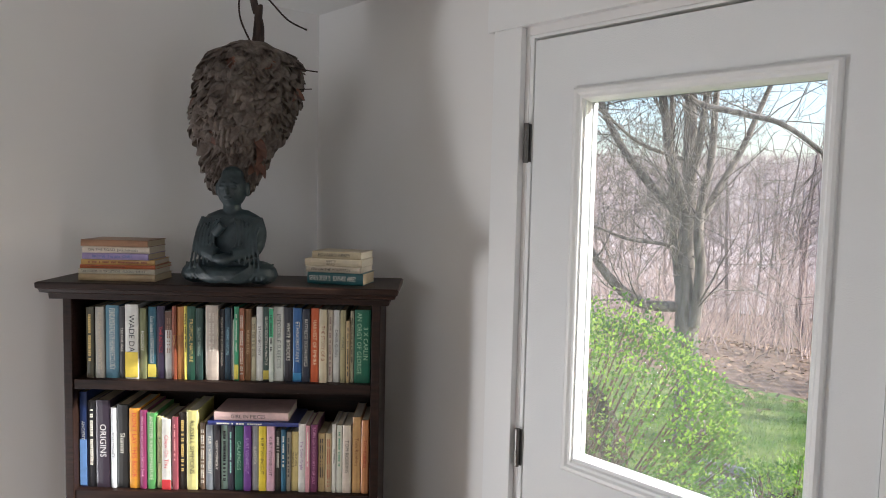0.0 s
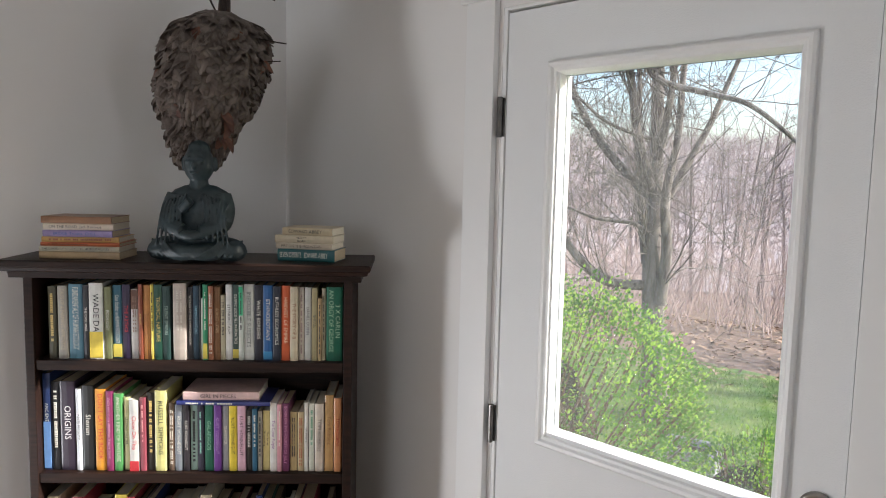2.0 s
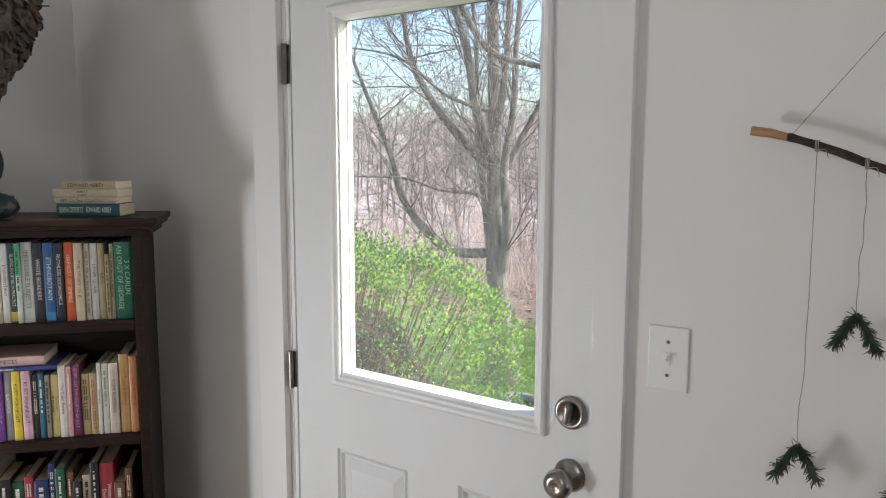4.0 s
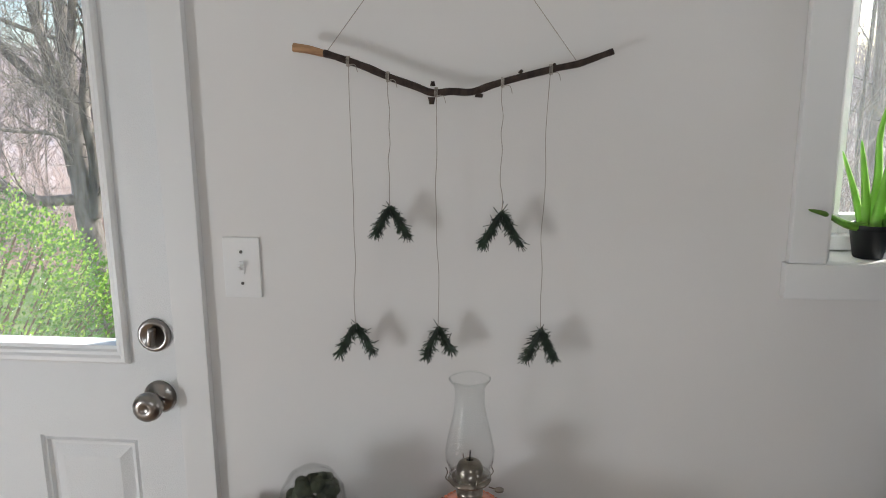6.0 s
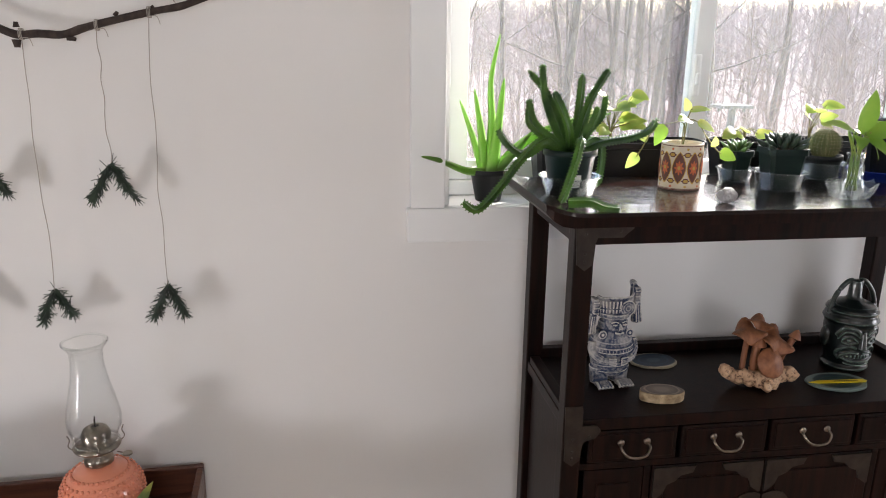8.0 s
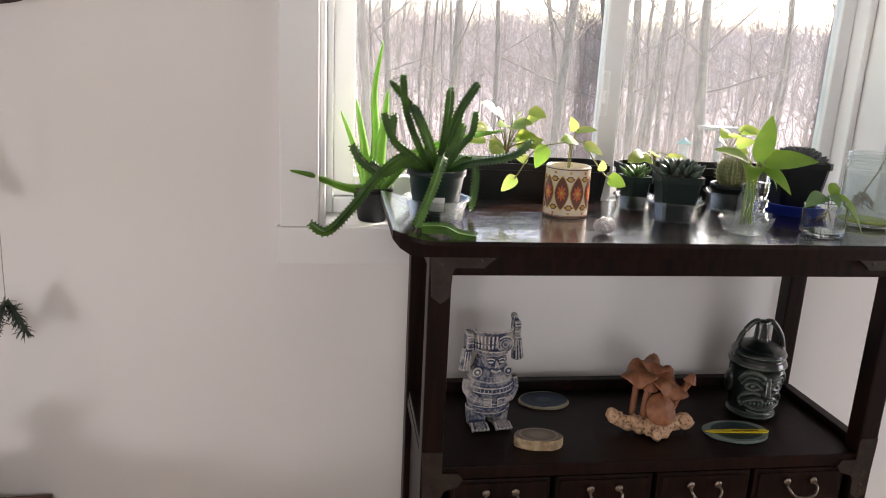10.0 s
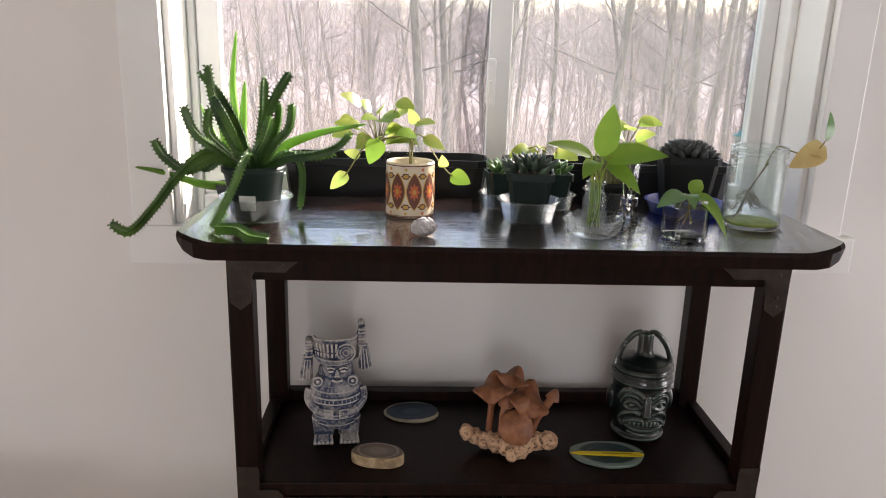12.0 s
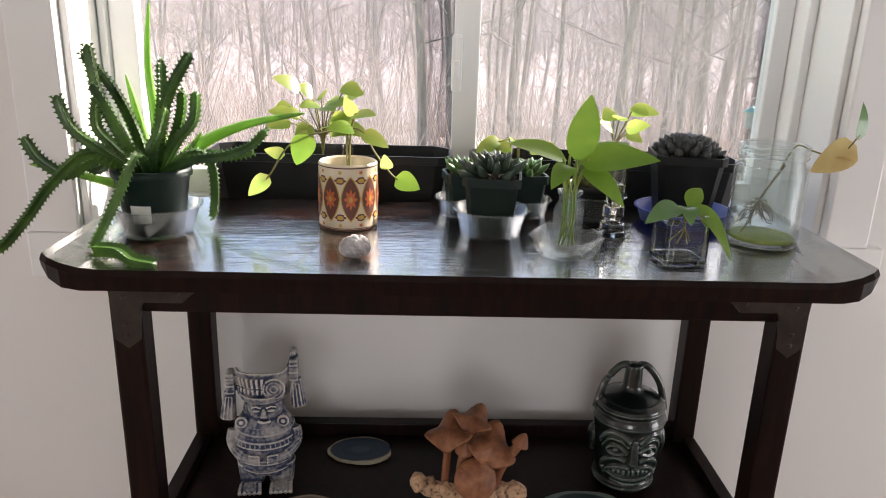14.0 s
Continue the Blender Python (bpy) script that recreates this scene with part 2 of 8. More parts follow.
def tube(bm, pts, radii, n=8, cap=True):
    """A tube through points with a radius at each."""
    pts = [Vector(p) for p in pts]
    if isinstance(radii, (int, float)):
        radii = [radii] * len(pts)
    ref = Vector((0.31, 0.17, 0.93))
    rings = []
    for i, p in enumerate(pts):
        d = (pts[min(i + 1, len(pts) - 1)] - pts[max(i - 1, 0)]).normalized()
        if abs(d.dot(ref)) > 0.95:
            ref = Vector((0.9, 0.3, 0.1))
        u = d.cross(ref).normalized()
        w = d.cross(u)
        rings.append([bm.verts.new(p + (u * math.cos(2 * math.pi * k / n) + w * math.sin(2 * math.pi * k / n)) * radii[i]) for k in range(n)])
    for a, b in zip(rings, rings[1:]):
        for k in range(n):
            bm.faces.new((a[k], a[(k + 1) % n], b[(k + 1) % n], b[k]))
    if cap:
        bm.faces.new(rings[0][::-1])
        bm.faces.new(rings[-1])


def smooth_path(pts, steps=6):
    """Catmull-Rom through points."""
    pts = [Vector(p) for p in pts]
    out = []
    for i in range(len(pts) - 1):
        p0, p1, p2, p3 = pts[max(i - 1, 0)], pts[i], pts[i + 1], pts[min(i + 2, len(pts) - 1)]
        for k in range(steps):
            t = k / steps
            out.append(0.5 * ((2 * p1) + (p2 - p0) * t + (2 * p0 - 5 * p1 + 4 * p2 - p3) * t * t + (3 * p1 - p0 - 3 * p2 + p3) * t ** 3))
    out.append(pts[-1])
    return out


# ---- the room ----
WX0, WX1, WY0, WY1, H = -1.89, 3.6, -2.7, 1.56, 2.25
WT = 0.14
D0, D1, DTOP = -0.925, -0.095, 2.045
N0, N1, NZ0, NZ1 = 1.068, 2.093, 1.24, 2.12


def wall_piece(bm, x0, x1, y0, y1, z0, z1):
    box(bm, (x0, y0, z0), (x1, y1, z1))


bm = bmesh.new()
for x0, x1, z0, z1 in ((WX0, D0, -0.0, H), (D0, D1, DTOP, H), (D1, N0, 0.0, H), (N0, N1, 0.0, NZ0 - 0.017), (N0, N1, NZ1, H), (N1, WX1, 0.0, H)):
    wall_piece(bm, x0, x1, WY1, WY1 + WT, z0, z1)
part("wall_north", bm, WALL, kind="structure")
boxpart("wall_west", (WX0 - WT, WY0 - WT, 0), (WX0, WY1 + WT, H), WALL, kind="structure")
boxpart("wall_east", (WX1, WY0 - WT, 0), (WX1 + WT, WY1 + WT, H), WALL, kind="structure")
boxpart("wall_south", (WX0, WY0 - WT, 0), (WX1, WY0, H), WALL, kind="structure")
boxpart("ceiling", (WX0 - WT, WY0 - WT, H), (WX1 + WT, WY1 + WT, H + 0.15), CEIL, kind="structure")
boxpart("floor", (WX0 - WT, WY0 - WT, -0.12), (WX1 + WT, WY1 + WT, -0.002), FLOORW, kind="structure")

# door casing and jamb
CASE = 0.019
for nm, lo, hi in (("door_casing_side", (D0 - 0.105, WY1 - CASE, 0), (D0 - 0.012, WY1 - 0.0005, DTOP + 0.02)),
                   ("door_casing_side", (D1 - 0.008, WY1 - CASE, 0), (D1 + 0.055, WY1 - 0.0005, DTOP + 0.02)),
                   ("door_casing_head", (D0 - 0.125, WY1 - CASE - 0.004, DTOP + 0.02), (D1 + 0.075, WY1 - 0.0005, DTOP + 0.14)),
                   ("door_jamb", (D0, WY1 + 0.001, 0), (D0 + 0.012, WY1 + WT - 0.002, DTOP)),
                   ("door_jamb", (D1 - 0.012, WY1 + 0.001, 0), (D1, WY1 + WT - 0.002, DTOP)),
                   ("door_jamb_head", (D0 + 0.012, WY1 + 0.001, DTOP - 0.008), (D1 - 0.012, WY1 + WT - 0.002, DTOP)),
                   ("door_stop", (D0 + 0.0125, WY1 + 0.05, 0), (D1 - 0.0125, WY1 + 0.075, 0.03))):
    boxpart(nm, lo, hi, TRIM, bevel=0.002, kind="structure")

# the door: slab with a tall pane and two raised panels
DX0, DX1, DY0, DY1 = D0 + 0.017, D1 - 0.015, WY1 + 0.002, WY1 + 0.046
GX0, GX1, GZ0, GZ1 = -0.752, -0.222, 1.05, 1.885
door = thing("door_1", (DX0, DY0, 0.012), label="white painted panelled entry door, closed, with a tall clear glass pane", category="door", kind="structure")


def local(v):
    return (v[0] - DX0, v[1] - DY0, v[2] - 0.012)


PANELS = ((-0.775, -0.554, 0.25, 0.855), (-0.415, -0.205, 0.25, 0.855))
bm = bmesh.new()
xs = [DX0, GX0, PANELS[0][0], PANELS[0][1], PANELS[1][0], PANELS[1][1], GX1, DX1]
for x0, x1, z0, z1 in ((DX0, GX0, 0.895, 2.03), (GX1, DX1, 0.895, 2.03), (GX0, GX1, 0.895, GZ0), (GX0, GX1, GZ1, 2.03),
                       (DX0, DX1, 0.012, 0.25), (DX0, PANELS[0][0], 0.25, 0.855), (PANELS[0][1], PANELS[1][0], 0.25, 0.855),
                       (PANELS[1][1], DX1, 0.25, 0.855), (DX0, DX1, 0.855, 0.895)):
    box(bm, local((x0, DY0, z0)), local((x1, DY1, z1)))
bmesh.ops.remove_doubles(bm, verts=bm.verts, dist=0.0002)
part("door_slab", bm, DOORP, door)


def frame_ring(bm, x0, x1, z0, z1, prof):
    """A mitred moulding round a rectangle: prof is (inset, y) pairs."""
    loops = []
    for d, y in prof:
        loops.append([bm.verts.new(local((x, y, z))) for x, z in ((x0 + d, z0 + d), (x1 - d, z0 + d), (x1 - d, z1 - d), (x0 + d, z1 - d))])
    for a, b in zip(loops, loops[1:]):
        for k in range(4):
            bm.faces.new((a[k], a[(k + 1) % 4], b[(k + 1) % 4], b[k]))


for x0, x1, z0, z1 in PANELS:
    bm = bmesh.new()
    prof = [(0, DY0), (0.003, DY0 + 0.007), (0.007, DY0 + 0.008), (0.011, DY0 + 0.003), (0.015, DY0 + 0.011), (0.022, DY0 + 0.012), (0.045, DY0 + 0.002)]
    frame_ring(bm, x0, x1, z0, z1, prof)
    d = 0.045
    bm.faces.new([bm.verts.new(local((x, DY0 + 0.002, z))) for x, z in ((x0 + d, z0 + d), (x1 - d, z0 + d), (x1 - d, z1 - d), (x0 + d, z1 - d))])
    bmesh.ops.remove_doubles(bm, verts=bm.verts, dist=0.0001)
    part("raised_panel", bm, DOORP, door)
bm = bmesh.new()
frame_ring(bm, -0.782, -0.204, 1.015, 1.907, [(0, DY0 - 0.001), (0.001, DY0 - 0.009), (0.006, DY0 - 0.013), (0.013, DY0 - 0.012), (0.018, DY0 - 0.007), (0.024, DY0 - 0.006), (0.029, DY0 + 0.003), (0.033, DY0 + 0.016)])
glz = part("glazing_frame", bm, TRIM, door, "white moulded plastic glazing frame")
dpane = boxpart("pane", local((GX0 - 0.005, DY0 + 0.018, GZ0 - 0.005)), local((GX1 + 0.005, DY0 + 0.022, GZ1 + 0.005)), GLASSP, door, label="clear glass pane")
dpane.visible_shadow = False
bm = bmesh.new()
frame_ring(bm, -0.782, -0.204, 1.015, 1.907, [(0, DY1 + 0.001), (0.001, DY1 + 0.010), (0.02, DY1 + 0.010), (0.033, DY1 - 0.018)])
part("outer_glazing_frame", bm, TRIM, door)
for z in (0.22, 0.985 + 0.045, 1.787):
    bm = bmesh.new()
    tube(bm, [local((D0 + 0.004, DY0 - 0.011, z - 0.048)), local((D0 + 0.004, DY0 - 0.011, z + 0.048))], 0.0065, 10)
    box(bm, local((D0 - 0.008, DY0 - 0.005, z - 0.046)), local((D0 + 0.012, DY0 + 0.0, z + 0.046)))
    for q in (-0.016, 0.016):
        lathe(bm, [(0.0072, q - 0.001), (0.0072, q + 0.001)], 10, local((D0 + 0.004, DY0 - 0.011, z)))
    part("hinge", bm, HINGE, door, "dark nickel butt hinge")


def spun_y(bm, profile, n=28):
    """Turn (r, depth) pairs round the -y axis."""
    lathe(bm, profile, n)
    for v in bm.verts:
        v.co = Vector((v.co.x, -v.co.z, v.co.y))


def place(ob, v):
    ob.location = local(v)
    return ob


bm = bmesh.new()
spun_y(bm, [(0, 0.0), (0.033, 0.0), (0.033, 0.006), (0.030, 0.010), (0.024, 0.011), (0.022, 0.008), (0.0, 0.008)])
plate = place(part("deadbolt", bm, STEEL, door, "satin nickel deadbolt rose", True), (-0.150, DY0, 1.075))
bm = bmesh.new()
box(bm, (-0.006, -0.026, -0.018), (0.006, -0.008, 0.018), 0.004)
turn = part("thumb_turn", bm, STEEL, plate, smooth=True)
turn.rotation_euler = (0, radians(8), 0)
bm = bmesh.new()
spun_y(bm, [(0, 0.0), (0.033, 0.0), (0.033, 0.004), (0.028, 0.009), (0.014, 0.011), (0.012, 0.024), (0.016, 0.032), (0.026, 0.040), (0.029, 0.052), (0.026, 0.062), (0.016, 0.067), (0.008, 0.067), (0.007, 0.066), (0, 0.066)])
place(part("door_handle", bm, STEEL, door, "round satin nickel door knob", True), (-0.150, DY0, 0.948))

# window casing, sill, sliding sashes
for nm, lo, hi in (("window_casing_side", (N0 - 0.062, WY1 - CASE, NZ0), (N0, WY1 - 0.0005, NZ1)),
                   ("window_casing_side", (N1, WY1 - CASE, NZ0), (N1 + 0.062, WY1 - 0.0005, NZ1)),
                   ("window_casing_head", (N0 - 0.08, WY1 - CASE - 0.004, NZ1), (N1 + 0.08, WY1 - 0.0005, NZ1 + 0.1)),
                   ("window_apron", (N0 - 0.068, WY1 - CASE - 0.004, NZ0 - 0.062), (N1 + 0.085, WY1 - 0.0005, NZ0)),
                   ("window_sill", (N0, WY1 + 0.0005, NZ0 - 0.016), (N1, WY1 + 0.105, NZ0)),
                   ("window_jamb", (N0, WY1 - 0.0, NZ0 + 0.0005), (N0 + 0.010, WY1 + 0.087, NZ1)),
                   ("window_jamb", (N1 - 0.010, WY1 - 0.0, NZ0 + 0.0005), (N1, WY1 + 0.087, NZ1)),
                   ("window_jamb_head", (N0 + 0.010, WY1 - 0.015, NZ1 - 0.01), (N1 - 0.010, WY1 + 0.087, NZ1))):
    boxpart(nm, lo, hi, TRIM, bevel=0.0025, kind="structure")
win = thing("window_1", (N0, WY1 + 0.088, NZ0), label="white vinyl sliding window with two sashes over a painted sill", category="window", kind="structure")


def sash(x0, x1, y0, y1, z0, z1, w):
    bm = bmesh.new()
    for lo, hi in (((x0, y0, z0), (x0 + w, y1, z1)), ((x1 - w, y0, z0), (x1, y1, z1)), ((x0 + w, y0, z0), (x1 - w, y1, z0 + w)), ((x0 + w, y0, z1 - w), (x1 - w, y1, z1))):
        box(bm, lo, hi, 0.002)
    f = part("window_frame", bm, VINYL, win)
    pn = boxpart("pane", (x0 + w - 0.004, (y0 + y1) / 2 - 0.002, z0 + w - 0.004), (x1 - w + 0.004, (y0 + y1) / 2 + 0.002, z1 - w + 0.004), DUSTYP, f, label="clear dusty glass pane")
    pn.visible_shadow = False
    return f


WW, WH = N1 - N0, NZ1 - NZ0
bm = bmesh.new()
for lo, hi in (((0.010, 0, 0.002), (0.022, 0.07, WH)), ((WW - 0.024, 0, 0.002), (WW - 0.010, 0.07, WH)), ((0.022, 0, 0.002), (WW - 0.024, 0.07, 0.03)), ((0.022, 0, WH - 0.03), (WW - 0.024, 0.07, WH))):
    box(bm, lo, hi, 0.003)
part("outer_frame", bm, VINYL, win)
sash(0.023, 0.540, 0.008, 0.034, 0.032, WH - 0.032, 0.036)
sash(0.513, WW - 0.025, 0.038, 0.064, 0.032, WH - 0.032, 0.026)
bm = bmesh.new()
box(bm, (0.500, -0.004, 0.19), (0.515, 0.008, 0.27), 0.005)
box(bm, (0.503, -0.012, 0.212), (0.511, -0.002, 0.235), 0.003)
part("latch", bm, VINYL, win, "white vinyl sash latch")


# ---- the ground and the distance outside ----
G = -0.9


def ground_z(x, y):
    d = math.hypot(x, y)
    return G + 0.03 * math.sin(x * 1.3) * math.cos(y * 0.9) - max(0, min(d - 12, 22)) * 0.12


bm = bmesh.new()
radii = [0.0, 1.5, 3] + [3.0 * 1.14 ** k for k in range(1, 42)]
rows = []
for r in radii:
    rows.append([bm.verts.new((r * math.sin(a), WY1 + r * math.cos(a), ground_z(r * math.sin(a), r * math.cos(a)) if r < 150 else ground_z(0, 150)))
                 for a in [2 * math.pi * k / 72 for k in range(72)]] if r else [bm.verts.new((0, WY1, G))])
for a, b in zip(rows, rows[1:]):
    for k in range(72):
        q = [b[k], b[(k + 1) % 72], a[(k + 1) % len(a)], a[k % len(a)]]
        bm.faces.new(q if len(a) > 1 else q[:3])
part("ground", bm, LITTER, kind="structure", smooth=True)


# ---- more helpers for the things ----
def ball(bm, c, r, rot=(0, 0, 0), sub=2):
    """An ellipsoid with radii r."""
    m = Matrix.Translation(c) @ Euler([radians(a) for a in rot]).to_matrix().to_4x4() @ Matrix.Diagonal((*r, 1))
    bmesh.ops.create_icosphere(bm, subdivisions=sub, radius=1, matrix=m)


def carved(name, bm, material, parent, voxel, label="", bumps=0.0, bump_size=0.02, kind=""):
    """Overlapping solids melted into one skin."""
    ob = part(name, bm, material, parent, label, True, kind)
    r = ob.modifiers.new("melt", "REMESH")
    r.mode, r.voxel_size, r.use_smooth_shade = "VOXEL", voxel, True
    s = ob.modifiers.new("smooth", "SMOOTH")
    s.factor, s.iterations = 0.5, 3
    if bumps:
        t = bpy.data.textures.new(name + "_relief", "CLOUDS")
        t.noise_scale, t.noise_depth = bump_size, 3
        d = ob.modifiers.new("relief", "DISPLACE")
        d.texture, d.strength, d.mid_level = t, bumps, 0.5
    return ob


TEXT_INK = {}


def ink(rgb):
    if rgb not in TEXT_INK:
        TEXT_INK[rgb] = mat("print_ink", rgb, 0.5, fine=0.08, scale=30)
    return TEXT_INK[rgb]


def lettering(name, words, size, m, rgb, parent, fit=None):
    """Flat printed words as a mesh, centred, shrunk to a length."""
    c = bpy.data.curves.new(name, "FONT")
    c.body, c.size, c.align_x, c.align_y, c.resolution_u = words, size, "CENTER", "CENTER", 2
    tmp = bpy.data.objects.new(name, c)
    me = bpy.data.meshes.new_from_object(tmp)
    bpy.data.objects.remove(tmp)
    if len(me.vertices) == 0:
        return None
    co = np.empty(len(me.vertices) * 3)
    me.vertices.foreach_get("co", co)
    co = co.reshape(-1, 3)
    length = co[:, 0].max() - co[:, 0].min()
    if fit and length > fit:
        co[:, 0] *= fit / length
    me.vertices.foreach_set("co", co.ravel())
    me.transform(m)
    me.materials.append(ink(rgb))
    ob = new(name, me)
    ob.parent = parent
    return ob


# ---- bookcase across the corner ----
BC = thing("bookcase", (-1.704, 0.728, 0.0), 49.0, "dark-stained wooden bookcase with a moulded top, full of books", "bookcase")
BW, BD = 0.762, 0.205
for x0 in (-0.022, BW):
    boxpart("side_panel", (x0, 0, 0.0), (x0 + 0.022, BD, 1.375), DARKW, BC, 0.002)
boxpart("back_panel", (0.0, BD - 0.006, 0.03), (BW, BD, 1.375), DARKW, BC)
for z in (1.165, 0.873, 0.585, 0.297, 0.06):
    boxpart("shelf", (0.0005, 0.004, z - 0.026), (BW - 0.0005, BD - 0.0065, z), DARKW, BC, 0.002)
boxpart("plinth", (0.0005, 0.012, 0.0), (BW - 0.0005, 0.026, 0.034), DARKW, BC)
bm = bmesh.new()
o, d = 0.058, 0.045
prof = [(1.3755, 0.022), (1.390, 0.024), (1.394, 0.038), (1.402, 0.040), (1.405, d), (1.417, d + 0.001), (1.420, d - 0.003)]
rows = []
for z, e in prof:
    rows.append([bm.verts.new(p) for p in ((-0.022 - e, -e, z), (BW + 0.022 + e, -e, z), (BW + 0.022 + e, BD, z), (-0.022 - e, BD, z))])
for a, b in zip(rows, rows[1:]):
    for k in range(4):
        bm.faces.new((a[k], a[(k + 1) % 4], b[(k + 1) % 4], b[k]))
bm.faces.new(rows[0][::-1])
bm.faces.new(rows[-1])
part("moulded_top", bm, DARKW, BC)

PAPER = mat("page_paper", (0.62, 0.52, 0.36), 0.9, color2=(0.50, 0.40, 0.26), scale=40, stretch=(60, 1, 1), bump=0.3, bump_scale=300)
PAPERW = mat("white_page_paper", (0.72, 0.67, 0.56), 0.9, color2=(0.62, 0.56, 0.44), scale=40, stretch=(60, 1, 1))
COVERS = {}


def cover_mat(rgb):
    if rgb not in COVERS:
        COVERS[rgb] = mat("book_cover", rgb, 0.38, fine=0.16, scale=55, bump=0.08, bump_scale=90)
    return COVERS[rgb]


def book(m, w, h, d, rgb, words="", rgb2=(0.8, 0.8, 0.8), size=0.6, band=None, label="", turned=False, group="", name="book"):
    """A book standing at m's origin: thickness along x, spine towards -y, height along z."""
    ob = new(name)
    ob.matrix_world = m
    tagged(ob, label, "book", group)
    cm = cover_mat(rgb)
    bm = bmesh.new()
    t = 0.0012
    r = min(0.002, w * 0.15)
    out = [(0, d), (0, r), (w * 0.12, 0.0005), (w * 0.5, -0.0004), (w * 0.88, 0.0005), (w, r), (w, d), (w - t, d), (w - t, r + t), (t, r + t), (t, d)]
    lo = [bm.verts.new((x, y, 0)) for x, y in out]
    hi = [bm.verts.new((x, y, h)) for x, y in out]
    n = len(out)
    for k in range(n):
        bm.faces.new((lo[k], lo[(k + 1) % n], hi[(k + 1) % n], hi[k]))
    bm.faces.new(lo[::-1])
    bm.faces.new(hi)
    c = part("cover", bm, cm, ob)
    boxpart("page_block", (t * 1.05, r + t * 1.05, 0.0015), (w - t * 1.05, d - 0.002, h - 0.0015), PAPER if rgb[0] < 0.5 else PAPERW, ob)
    if band:
        z0, z1, col = band
        boxpart("label", (0.0008, -0.0012, h * z0), (w - 0.0008, 0.0004, h * z1), cover_mat(col), ob)
    if words == "|":
        bm = bmesh.new()
        z, k = h * 0.90, int(w * 90000 + h * 7000)
        rg2 = random.Random(k)
        lines = rg2.choice([((0.38, 0.60),), ((0.28, 0.44), (0.58, 0.70)), ((0.34, 0.66),)])
        stop = h * rg2.choice([0.1, 0.25, 0.4])
        while z > stop:
            s = h * rg2.uniform(0.010, 0.024)
            for u0, u1 in lines:
                box(bm, (w * u0, -0.0013, z - s), (w * u1, 0.0002, z))
            z -= s + h * (0.006 if rg2.random() < 0.8 else 0.035)
        part("spine_print", bm, ink(rgb2), ob, kind="stuff")
    elif words:
        for row, text in enumerate(words.split("/")):
            rows_n = len(words.split("/"))
            sz = w * size / (rows_n ** 0.6)
            mm = Matrix(((0, 1, 0, w / 2 + (0 if rows_n == 1 else (rows_n / 2 - 0.5 - row) * sz * 1.0)), (0, 0, -1, -0.0010), (-1, 0, 0, h * 0.54), (0, 0, 0, 1)))
            lettering("spine_print", text, sz, mm, rgb2, ob, h * 0.84 if band is None else h * 0.66)
    return ob


